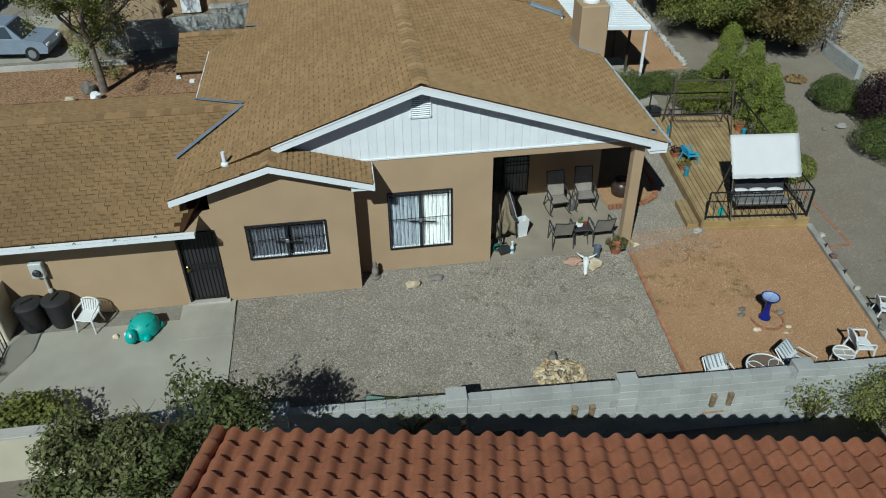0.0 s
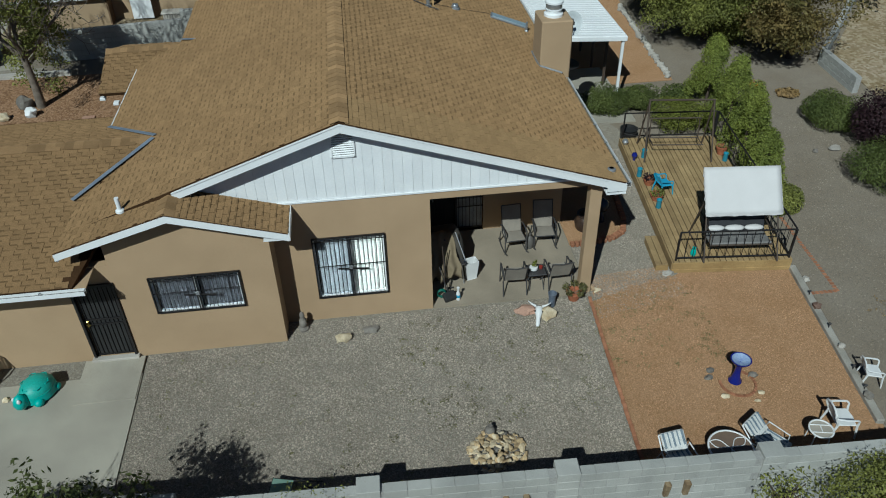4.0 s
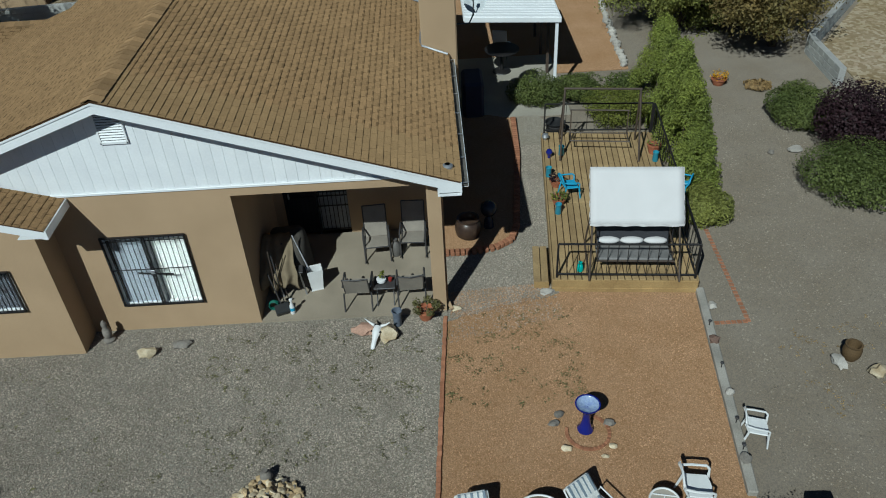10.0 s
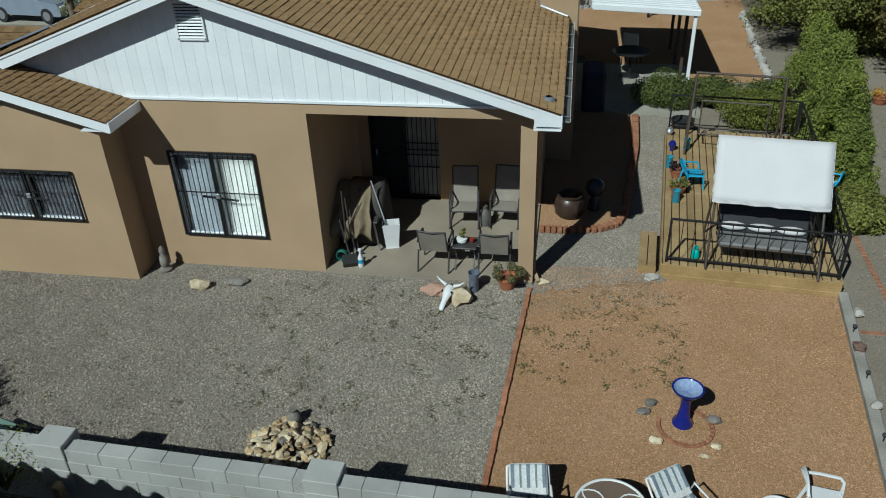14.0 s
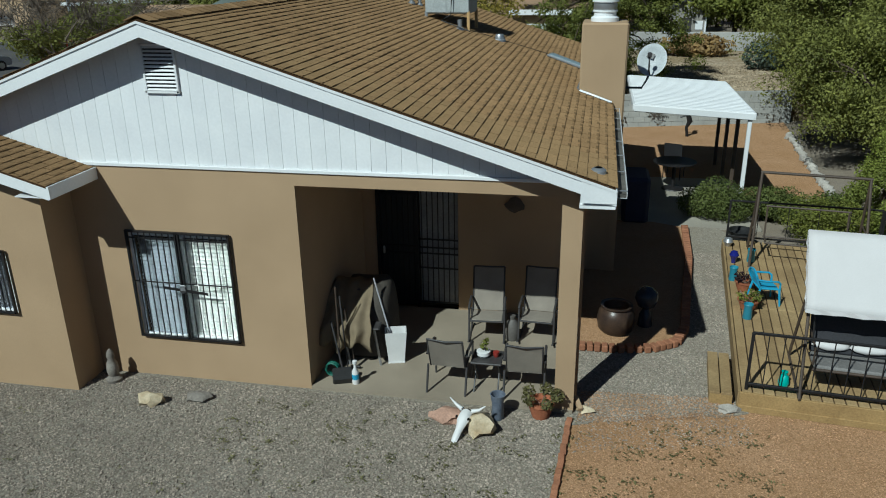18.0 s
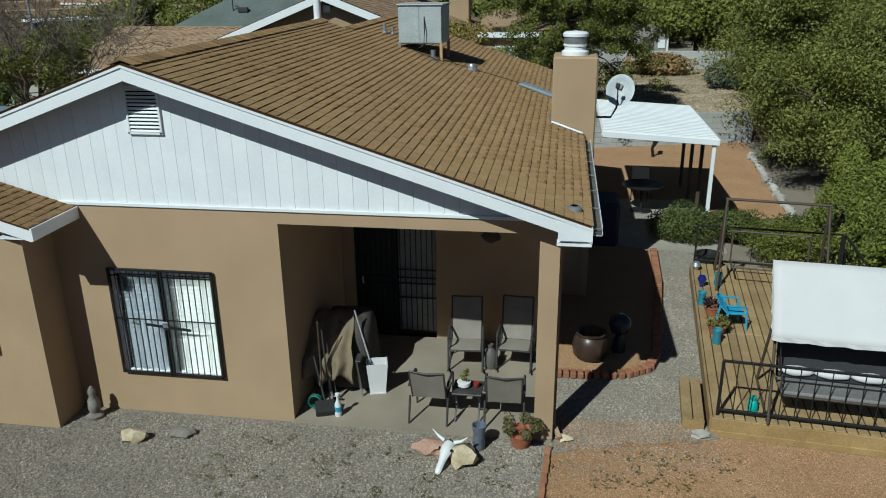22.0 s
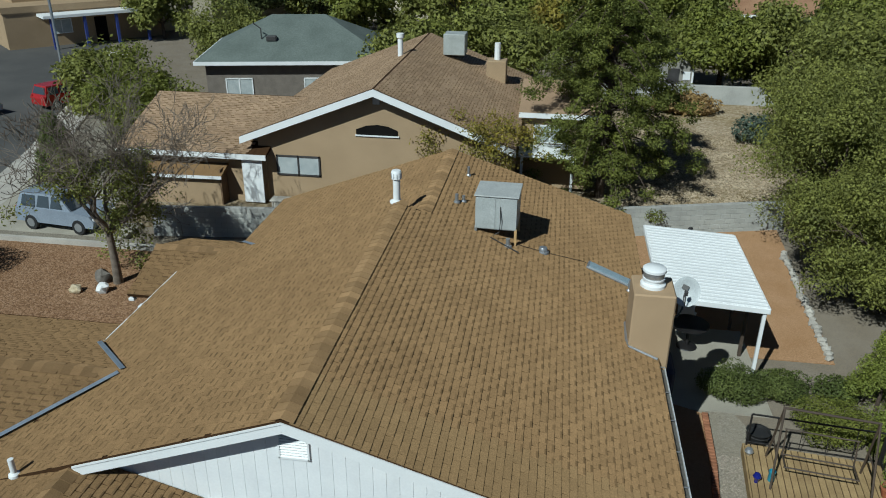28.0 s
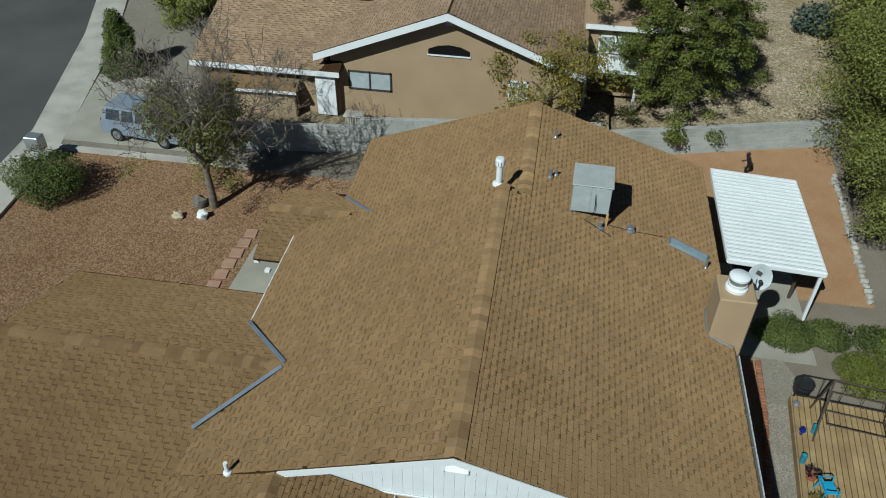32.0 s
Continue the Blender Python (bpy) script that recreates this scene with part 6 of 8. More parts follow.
def bin_(x, y, label, lean=0):
    ob = base("rubbish_bin", x, y, 0.03, label, "rubbish bin", "bins by the wall", lean)
    part("body", Geo().lathe((0, 0, 0), [(0.22, 0), (0.25, 0.1), (0.29, 0.66), (0.3, 0.68), (0.3, 0.72)], 24), CHARCOAL, ob, smooth=40)
    part("lid", Geo().lathe((0, 0, 0.71), [(0.32, 0), (0.32, 0.04), (0.26, 0.08), (0.01, 0.1)], 24), CHARCOAL, ob, smooth=40)
    part("handle", Geo().box((0, 0, 0.83), (0.3, 0.04, 0.05), bev=0.015), CHARCOAL, ob)
    return ob


bin_(-11.13, -0.98, "round charcoal plastic rubbish bin with lid", 40)
bin_(-10.52, -0.9, "round charcoal plastic rubbish bin beside the chair", 70)
tt = base("turtle_sandbox", -8.55, -1.5, 0.03, "teal plastic turtle-shaped sandbox with lid", "sandbox", rz=58)
tt.matrix_basis = tt.matrix_basis @ Matrix.Diagonal((0.74, 0.74, 1.1, 1))
part("base", Geo().lathe((0, 0, 0), [(0.42, 0), (0.5, 0.05), (0.48, 0.2), (0.4, 0.22)], 28, 1.05, 0.9), TEAL, tt, smooth=50)
part("shell", Geo().lathe((0, 0, 0.2), [(0.47, 0.0), (0.47, 0.03), (0.4, 0.1), (0.28, 0.17), (0.14, 0.2), (0.01, 0.21)], 28, 1.05, 0.9), mat("teal_shell", (0.05, 0.4, 0.33), (0.04, 0.34, 0.28), rough=0.5, bump=0.05), tt, "darker teal domed lid", 50)
for a, q in ((0, 0.0), (0.0, 0.3), (1.05, 0.3), (2.1, 0.3), (3.14, 0.3), (4.2, 0.3), (5.2, 0.3)):
    part("shell_rib", Geo().tube([(q * math.cos(a) + 0.11 * math.cos(b * 1.047), (q * math.sin(a) + 0.11 * math.sin(b * 1.047)) * 0.9, 0.4 - 0.55 * (q * q) - 0.02) for b in range(7)], 0.012, 5), TEAL, tt)
part("head", Geo().blob((-0.6, -0.06, 0.2), (0.2, 0.17, 0.19), 2, 0.12, 1.0), TEAL, tt, smooth=60)
for s in (-1, 1):
    part("eye", Geo().blob((-0.7, -0.06 + s * 0.1, 0.3), (0.055, 0.05, 0.05), 1, 0.02), PLASTIC_W, tt, "white painted eye", 60)
for dx, dy in ((-0.32, 0.33), (0.34, 0.3), (-0.3, -0.35), (0.34, -0.3)):
    part("foot", Geo().blob((dx, dy, 0.07), (0.15, 0.12, 0.08), 3, 0.1), TEAL, tt, smooth=60)
structure("side_wall", Geo().box((-11.75, -0.95, 0.6), (0.25, 0.9, 1.3), bev=0.02), CREAM, "cream stucco wall stub at the side gate")
gate = base("metal_gate", -11.6, -2.3, 0.03, "dark iron side gate", "gate")
part("gate_frame", Geo().tube([(0, -0.75, 0.05), (0, -0.75, 1.3), (0, 0.7, 1.3), (0, 0.7, 0.05), (0, -0.75, 0.05)], 0.02, 6), BLACKIRON, gate)
for k in range(9):
    piece("bar", bar_mesh(1.25, 0.008), gate, 0, -0.6 + k * 0.145, 0.67)
bush("hedge", -10.4, -4.45, 0.0, 1.3, 0.75, 0.95, "dense green hedge beside the cream wall", 41, LEAF, 5200, 0.05)
bush("hedge", -12.8, -3.2, 0.0, 1.0, 1.6, 1.5, "dark shrub by the side gate", 42, LEAF_DARK, 3600, 0.06)

# ---- deck ----
deck = base("deck", 5.94, 0.5, 0.0, "raised wooden deck with black railings", "deck", rz=-5.7)
DW, DL, DZ = 2.9, 6.2, 0.3
part("frame", Geo().box((DW / 2, DL / 2, 0.12), (DW - 0.06, DL - 0.06, 0.24)), mat("under_deck", srgb(80, 62, 44), rough=0.9), deck)
part("rim_board", Geo().box((DW / 2, -0.02, 0.17), (DW + 0.04, 0.04, 0.22), bev=0.006), DECK_RIM, deck, "new yellow rim board")
part("skirt_board", Geo().box((DW / 2, -0.03, 0.04), (DW + 0.06, 0.05, 0.1), bev=0.006), DECK_RIM, deck)
part("rim_board", Geo().box((-0.02, DL / 2, 0.15), (0.04, DL, 0.26), bev=0.006), DECK, deck)
part("rim_board", Geo().box((DW + 0.02, DL / 2, 0.15), (0.04, DL, 0.26), bev=0.006), DECK, deck)
bw = DW / 20
for y0_, y1_ in ((0.0, 2.82), (2.83, DL)):
    bm_ = Geo().box((0, 0, 0), (bw - 0.018, y1_ - y0_, 0.03), bev=0.005).mesh("deck_board", DECK, turn=True)
    for k in range(20):
        piece("deck_board", bm_, deck, (k + 0.5) * bw, (y0_ + y1_) / 2, DZ - 0.03 + random.uniform(-0.002, 0.002))
stp = base("deck_step", 5.76, 1.17, 0, "low two-board wooden step beside the deck", "step", rz=-5.7)
for dx in (-0.09, 0.07):
    part("tread", Geo().box((dx, 0, 0.17), (0.145, 1.2, 0.035), bev=0.005), DECK, stp)
part("riser", Geo().box((0, -0.58, 0.08), (0.3, 0.035, 0.16)), DECK_RIM, stp)
part("riser", Geo().box((-0.14, 0, 0.08), (0.03, 1.15, 0.15)), DECK, stp)
stone(5.78, 0.42, (0.16, 0.09, 0.06), KERB, "pale concrete block at the step", 51)


def railing(p, q, label, n, h=0.86):
    """Two rails between end posts with leaning pickets."""
    p, q = Vector(p), Vector(q)
    ob = base("railing", p.x, p.y, p.z, label, "railing", "deck railings", math.degrees(math.atan2(q.y - p.y, q.x - p.x)))
    L = (q - p).length
    for x in (0, L):
        part("post", Geo().box((x, 0, h / 2), (0.04, 0.04, h), bev=0.004), BLACKIRON, ob)
    for z in (0.09, h):
        part("rail", Geo().box((L / 2, 0, z), (L, 0.035, 0.035), bev=0.004), BLACKIRON, ob)
    for k in range(n):
        x = (k + 1) * L / (n + 1)
        part("picket", Geo().tube([(x, 0, 0.09), (x, 0, h)], 0.008, 6), BLACKIRON, ob)
    return ob


DM = pose(5.94, 0.5, 0, 0, 0, -5.7)


def on_deck(x, y, z=DZ - 0.015):
    return DM @ Vector((x, y, z))


railing(on_deck(0.06, 0.06), on_deck(DW - 0.04, 0.06), "black iron front railing of the deck", 13)
railing(on_deck(DW - 0.04, 0.09), on_deck(DW - 0.02, DL - 0.06), "black iron side railing of the deck", 24)
railing(on_deck(0.04, DL - 0.04), on_deck(DW - 0.06, DL - 0.04), "black iron back railing of the deck", 4)

sw = base("canopy_swing", *on_deck(1.62, 0.55), "garden swing seat with a white canvas canopy", "swing", rz=-6)
sw.matrix_basis = sw.matrix_basis @ Matrix.Diagonal((0.97, 1, 1, 1))
for s in (-1, 1):
    part("leg", Geo().tube([(s * 0.93, -0.62, 0.02), (s * 0.88, 0.12, 1.42)], 0.022, 8), BRONZE, sw)
    part("leg", Geo().tube([(s * 0.93, 0.66, 0.02), (s * 0.88, 0.16, 1.42)], 0.022, 8), BRONZE, sw)
    part("foot_bar", Geo().tube([(s * 0.93, -0.62, 0.02), (s * 0.93, 0.66, 0.02)], 0.02, 8), BRONZE, sw)
    part("hanger", Geo().tube([(s * 0.8, 0.13, 1.4), (s * 0.78, -0.1, 0.62)], 0.012, 6), BLACKIRON, sw)
    part("armrest", Geo().tube([(s * 0.78, -0.34, 0.42), (s * 0.78, -0.34, 0.66), (s * 0.78, 0.2, 0.68)], 0.016, 6), BRONZE, sw)
    part("canopy_strut", Geo().tube([(s * 0.9, 0.14, 1.43), (s * 0.92, -0.16, 1.08)], 0.014, 6), BRONZE, sw)
part("top_rail", Geo().tube([(-0.9, 0.14, 1.42), (0.9, 0.14, 1.42)], 0.022, 8), BRONZE, sw)
cn = Geo()
NX, NY = 14, 10
for i in range(NX + 1):
    for j in range(NY + 1):
        u, v = i / NX * 2 - 1, j / NY * 2 - 1
        sag = -0.02 * (1 - u * u) * (1 - v * v)
        cn.v.append((u * 0.95, 0.18 + v * 0.37, 1.15 + 0.86 * (v + 1) * 0.5 + sag))
cn.f = [(i * (NY + 1) + j, (i + 1) * (NY + 1) + j, (i + 1) * (NY + 1) + j + 1, i * (NY + 1) + j + 1) for i in range(NX) for j in range(NY)]
cob = part("canopy", cn.mesh("canopy", CANVAS, smooth=60), CANVAS, sw, "white canvas canopy")
vm = cob.modifiers.new("thick", "SOLIDIFY")
vm.thickness = 0.012
vl = Geo()
rim_ = [(k / 8 - 1, -1) for k in range(16)] + [(1, k / 8 - 1) for k in range(16)] + [(1 - k / 8, 1) for k in range(16)] + [(-1, 1 - k / 8) for k in range(16)]
for k, (x, y) in enumerate(rim_):
    z = 1.15 + 0.86 * (y + 1) * 0.5
    wob = 0.01 * math.sin(k * 2.3)
    vl.v += [(x * 0.955, 0.18 + y * 0.375, z + 0.004), (x * (0.96 + wob), 0.18 + y * (0.38 + wob), z - 0.045 - 0.014 * (k % 4 in (1, 2)) - 0.008 * (k % 4 == 3))]
vl.f = [(2 * k, 2 * ((k + 1) % 64), 2 * ((k + 1) % 64) + 1, 2 * k + 1) for k in range(64)]
vob = part("valance", vl.mesh("valance", CANVAS), CANVAS, sw, "scalloped white canvas valance")
vm = vob.modifiers.new("thick", "SOLIDIFY")
vm.thickness = 0.006
part("seat", Geo().beam((0, -0.42, 0.42), (0, 0.12, 0.36), 1.55, 0.06, 0.02), mat("grey_swing_seat", (0.22, 0.21, 0.2), rough=0.8), sw, "grey padded seat")
part("backrest", Geo().beam((0, 0.13, 0.38), (0, 0.36, 0.86), 1.55, 0.05, 0.02), mat("dark_swing_back", (0.03, 0.03, 0.035), rough=0.8), sw)
for k in range(3):
    part("pillow", Geo().blob((-0.5 + 0.5 * k, 0.14, 0.5), (0.26, 0.1, 0.07), 60 + k, 0.1, 1.2), CANVAS, sw, "white pillow", 60)
part("seat_frame", Geo().tube([(-0.8, -0.44, 0.4), (0.8, -0.44, 0.4)], 0.02, 8), BRONZE, sw)

ar = base("swing_frame", *on_deck(1.39, 5.3), "bronze steel swing frame without its seat", "swing frame", rz=-8)
for s in (-1, 1):
    part("leg", Geo().tube([(s * 0.98, -0.62, 0.0), (s * 0.92, 0.0, 1.7)], 0.025, 8), BRONZE, ar)
    part("leg", Geo().tube([(s * 0.98, 0.5, 0.0), (s * 0.92, 0.0, 1.7)], 0.025, 8), BRONZE, ar)
    part("side_bar", Geo().tube([(s * 0.96, -0.32, 0.72), (s * 0.96, 0.3, 0.72)], 0.018, 6), BRONZE, ar)
    part("seat_side", Geo().tube([(s * 0.72, -0.3, 0.4), (s * 0.72, 0.2, 0.36), (s * 0.72, 0.32, 0.95)], 0.018, 6), BRONZE, ar)
part("top_rail", Geo().tube([(-0.95, 0, 1.7), (0.95, 0, 1.7)], 0.028, 8), BRONZE, ar)
for y, z in ((-0.3, 0.4), (0.2, 0.36), (0.32, 0.95)):
    part("seat_bar", Geo().tube([(-0.75, y, z), (0.75, y, z)], 0.018, 6), BRONZE, ar)
half_b = base("barrel_planter", 6.96, 7.1, 0.0, "dark half-barrel tub beside the deck", "tub")
part("tub", Geo().lathe((0, 0, 0), [(0.22, 0), (0.27, 0.35), (0.28, 0.36), (0.25, 0.36), (0.24, 0.28), (0.01, 0.27)], 24), CHARCOAL, half_b, smooth=40)
for z in (0.08, 0.28):
    part("hoop", Geo().lathe((0, 0, z), [(0.245 + z * 0.14, 0), (0.245 + z * 0.14, 0.03)], 24, caps=False), GREYMETAL, half_b)
dz = DZ - 0.014
potted(6.46, 3.23, dz, 0.17, 0.18, TERRA, LEAF_BRIGHT, "terracotta pot with a low green plant on the deck", 71, 0.8, 0.12, 200)
potted(6.52, 4.01, dz, 0.16, 0.18, TERRA, LEAF_PURPLE, "terracotta pot with a reddish plant on the deck", 72, 0.8, 0.14, 160)
potted(9.2, 5.3, dz, 0.17, 0.26, TERRA, LEAF, "terracotta pot by the deck railing", 73, 0.7, 0.08, 60)
for k, (x, y) in enumerate(((6.39, 2.85), (6.4, 4.46), (6.87, 5.45), (9.15, 4.9))):
    turned("blue_vase", x, y, dz, [(0.07, 0), (0.075, 0.02), (0.065, 0.2), (0.08, 0.25), (0.075, 0.26), (0.06, 0.2), (0.01, 0.18)], mat("turquoise_glaze", (0.05, 0.25, 0.34), (0.04, 0.2, 0.28), rough=0.3, grit=0.08) if k == 0 else bpy.data.materials["turquoise_glaze"], "turquoise ceramic cylinder vase on the deck", "vase", 18, "turquoise vases")
turned("glass_globe", 6.54, 5.34, dz, [(0.04, 0), (0.05, 0.08), (0.06, 0.1), (0.09, 0.16), (0.06, 0.23), (0.01, 0.25)], COBALT, "cobalt glass globe on a pale base", "garden ornament", 18)
turned("glass_globe", 6.57, 6.26, dz, [(0.04, 0), (0.06, 0.04), (0.1, 0.1), (0.07, 0.17), (0.01, 0.19)], GALV, "silver glass globe on the deck", "garden ornament", 18)
turned("teal_jar", *on_deck(0.55, 0.28, dz), [(0.06, 0), (0.075, 0.06), (0.055, 0.16), (0.035, 0.18), (0.045, 0.23), (0.01, 0.24)], TEAL, "teal jar on the deck by the railing", "jar", 18)

# ---- patio cover in the back yard ----
pc = base("patio_cover", 6.02, 11.75, 0.0, "white ribbed metal patio cover on posts", "patio cover")
for k in range(24):
    yk = -2.28 + k * 4.56 / 23
    part("roof_rib", Geo().box((0, yk, 2.47), (2.7, 0.1, 0.08), pose(0, 0, 0, 0, 3.2), 0.012), WHITE, pc)
# panel coloured darker than the ribs to give the shade in the gaps
part("roof_panel", Geo().box((0, 0, 2.43), (2.7, 4.66, 0.02), pose(0, 0, 0, 0, 3.2)), mat("shade_grey_roof_panel", (0.36, 0.37, 0.38), (0.28, 0.29, 0.3), scale=5, rough=0.5, bump=0.03, grit=0.06), pc, "metal roof panel painted grey for the shade between ribs")
for s in (-1, 1):
    part("edge_beam", Geo().box((0, s * 2.33, 2.4), (2.72, 0.05, 0.15), pose(0, 0, 0, 0, 3.2), 0.01), WHITE, pc)
part("edge_beam", Geo().box((1.36, 0, 2.33), (0.06, 4.7, 0.16), bev=0.01), WHITE, pc)
part("edge_beam", Geo().box((-1.36, 0, 2.5), (0.06, 4.7, 0.14), bev=0.01), WHITE, pc)
for y in (-2.25, -0.75, 0.75, 2.25):
    part("post", Geo().box((1.28, y, 1.15), (0.09, 0.09, 2.3), bev=0.01), WHITE if y < -2 else BRONZE, pc)
grl = base("patio_grill", 4.8, 8.7, 0.01, "dark covered gas grill beside the house", "grill")
part("cover", Geo().box((0, 0, 0.55), (0.6, 1.1, 1.1), bev=0.08), mat("grill_blue", (0.04, 0.04, 0.07), rough=0.7), grl)
mc = base("iron_chair", 6.0, 12.4, 0.01, "black iron chair with a white cushion", "chair", rz=160)
part("seat", Geo().box((0, 0, 0.44), (0.5, 0.48, 0.08), bev=0.03), CANVAS, mc, "white seat cushion")
part("backrest", Geo().box((0, 0.24, 0.75), (0.48, 0.05, 0.55), pose(0, 0, 0, -10), 0.02), CANVAS, mc)
for s in (-1, 1):
    for d in (-1, 1):
        part("leg", Geo().tube([(s * 0.23, d * 0.22, 0), (s * 0.23, d * 0.22, 0.42)], 0.014, 6), BLACKIRON, mc)
rt = base("round_table", 5.9, 11.3, 0.01, "dark round patio table under the cover", "table")
part("tabletop", Geo().lathe((0, 0, 0.72), [(0.55, 0), (0.55, 0.03)], 28), BLACKIRON, rt)
part("pedestal", Geo().tube([(0, 0, 0), (0, 0, 0.72)], 0.05, 10).lathe((0, 0, 0), [(0.3, 0), (0.28, 0.03), (0.05, 0.06)], 20), BLACKIRON, rt)
thing("metal_garden_figure", Geo().tube([(6.9, 17.9, -0.02), (6.85, 17.9, 0.3), (6.95, 17.9, 0.5), (6.85, 17.9, 0.8), (6.75, 17.9, 0.9)], [0.05, 0.05, 0.09, 0.08, 0.03], 8).tube([(6.85, 17.9, 0.72), (6.62, 17.9, 0.64)], 0.03, 6).blob((6.8, 17.9, 0.96), (0.09, 0.06, 0.09), 2, 0.1), BLACKIRON, "flat black metal garden figure", "garden ornament")
bs_ = base("stone_border", 10.0, 14.8, 0.0, "line of pale stones edging the back yard", "edging")
rr = random.Random(9)
stones_me = [Geo().blob((0, 0, 0), (0.14, 0.16, 0.1), 80 + s, 0.3, 1.4, 1).mesh("edge_stone", KERB, turn=True) for s in range(3)]
for k in range(30):
    piece("edge_stone", stones_me[k % 3], bs_, -0.2 + 0.016 * k + rr.uniform(-0.04, 0.04), -3.6 + k * 0.25, 0.05, rz=rr.uniform(0, 360), s=(rr.uniform(0.8, 1.2),) * 3)

# ---- back and side walls ----
def block_run(name, p, q, h, label, seed, thick=0.2, z0=-0.1):
    """A low wall of blocks; the blocks are one mesh, as the camera never comes near."""
    p, q = Vector(p), Vector(q)
    L, a = (q - p).length, math.atan2(q.y - p.y, q.x - p.x)
    ob = new(name)
    ob.matrix_basis = Matrix.Translation((*p, 0)) @ Matrix.Rotation(a, 4, "Z")
    tagged(ob, label, "", "", "structure")
    part("core", Geo().box((L / 2, 0, (h + z0) / 2), (L, thick - 0.03, h - z0)), MORTAR, ob)
    g = Geo()
    rows = int((h - z0) / 0.203)
    for r in range(rows):
        x = 0.2 - (0.2 if r % 2 else 0)
        while x < L:
            a, b = max(x - 0.2, 0.0), min(x + 0.2, L)
            if b - a > 0.03:
                g.box(((a + b) / 2, 0, h - 0.1 - r * 0.203), (b - a - 0.006, thick, 0.194), bev=0.008)
            x += 0.4065
    part("blocks", g, BLOCK, ob)["kind"] = "stuff"
    return ob


block_run("back_wall", (1.2, 18.25), (10.8, 20.9), 1.15, "grey concrete block wall behind the back yard", 1)
block_run("back_wall", (-8.0, 17.0), (1.2, 18.25), 1.5, "grey concrete block wall behind the house", 2)
block_run("front_yard_wall", (-13.1, 16.38), (-8.0, 17.0), 1.15, "grey block wall beside the front yard", 3)
block_run("lot_wall", (15.7, 9.0), (15.8, 11.5), 0.55, "low grey block wall beside the dirt lot", 4)
block_run("lot_wall", (15.8, 11.5), (21, 18), 0.55, "low grey block wall beside the dry field", 5)
structure("far_lot_wall", Geo().box((9, 39.5, 0.75), (26, 0.3, 1.5), bev=0.02), BLOCK, "pale grey wall across the vacant lot")
structure("neighbour_yard", flat([(-15.0, 16.9), (1.6, 18.6), (1.6, 40), (-15.0, 40)], 0.8, 0.9), DRYLOT, "raised neighbour yard of bare dirt")
structure("raised_lot", flat([(1.61, 18.6), (12.2, 21.5), (16, 39), (1.61, 39)], 0.5, 0.6), DRYLOT, "raised stony vacant lot")

# ---- bushes of the side lot ----
bush("juniper_bush", 6.75, 8.95, 0.0, 0.85, 0.6, 0.95, "dark clipped juniper bush by the patio", 81, LEAF_JUNIPER, 11000, 0.028)
bush("juniper_bush", 7.95, 9.1, 0.0, 0.75, 0.55, 0.8, "dark clipped juniper bush", 82, LEAF_JUNIPER, 9000, 0.028)
bush("juniper_bush", 8.75, 7.55, 0.0, 0.95, 0.75, 1.0, "bright feathery green bush behind the deck", 83, LEAF_BRIGHT, 11000, 0.026)
bush("juniper_bush", 9.3, 9.2, 0.0, 0.6, 0.5, 0.7, "low green bush by the stone border", 84, LEAF_JUNIPER, 2200, 0.04)


def cone_bush(x, y, r, h, label, seed, count, leaf=LEAF_LIME, size=0.03):
    """A pointed evergreen: clumps in a cone."""
    rng = np.random.default_rng(seed)
    ob = base("evergreen_bush", x, y, 0, label, "evergreen bush")
    cs = []
    for k in range(96):
        z = h * (0.06 + 0.88 * rng.random() ** 1.2)
        q = r * (1 - (z / h) ** 1.5) * rng.uniform(0.62, 0.8)
        t = rng.random() * 6.283
        s = r * rng.uniform(0.17, 0.26)
        cs.append((q * math.cos(t), q * math.sin(t), z, s, s, s * 1.2))
    part("trunk", Geo().tube([(0, 0, -0.1), (0, 0, h * 0.85)], [0.06, 0.02], 7), BARK, ob)
    part("crown", plain_mesh("crown", leaf_cloud(cs, count * 2, size, rng, 0.2, 0.55), leaf), leaf, ob)
    return ob


cone_bush(10.2, 8.8, 1.05, 2.45, "pointed lime green evergreen bush", 85, 11000)
cone_bush(10.2, 7.1, 0.92, 2.5, "pointed lime green evergreen in the hedge row", 86, 12000)
cone_bush(10.0, 5.5, 0.92, 2.4, "pointed lime green evergreen beside the deck", 87, 11000)
cone_bush(9.8, 4.0, 0.8, 1.8, "rounded lime green evergreen beside the deck", 88, 9000)
bush("round_bush", 9.75, 2.75, -0.04, 0.6, 0.6, 0.85, "round dark green bush at the end of the hedge row", 89, LEAF, 13000, 0.03)
bush("round_bush", 13.75, 7.1, -0.04, 0.95, 0.95, 1.0, "round clipped green bush on the dirt lot", 91, LEAF_JUNIPER, 16000, 0.03)
bush("round_bush", 13.75, 3.5, -0.04, 1.4, 1.3, 1.15, "wide clipped green bush on the dirt lot", 92, LEAF_JUNIPER, 20000, 0.03)
bush("purple_bush", 14.75, 5.35, -0.04, 1.35, 1.2, 1.9, "dark purple-leaved bush on the dirt lot", 93, LEAF_PURPLE, 14000, 0.04)
stone(13.0, 5.5, (0.2, 0.13, 0.1), KERB, "pale boulder beside the round bush", 52, -0.04)
stone(12.35, 5.45, (0.08, 0.08, 0.06), ROCK_GREY, "small grey stone on the dirt", 53, -0.04)
bush("dry_clump", 13.35, 9.2, -0.04, 0.36, 0.32, 0.22, "clump of dry yellow grass on the dirt", 94, DRYGRASS, 700, 0.06, category="grass clump")
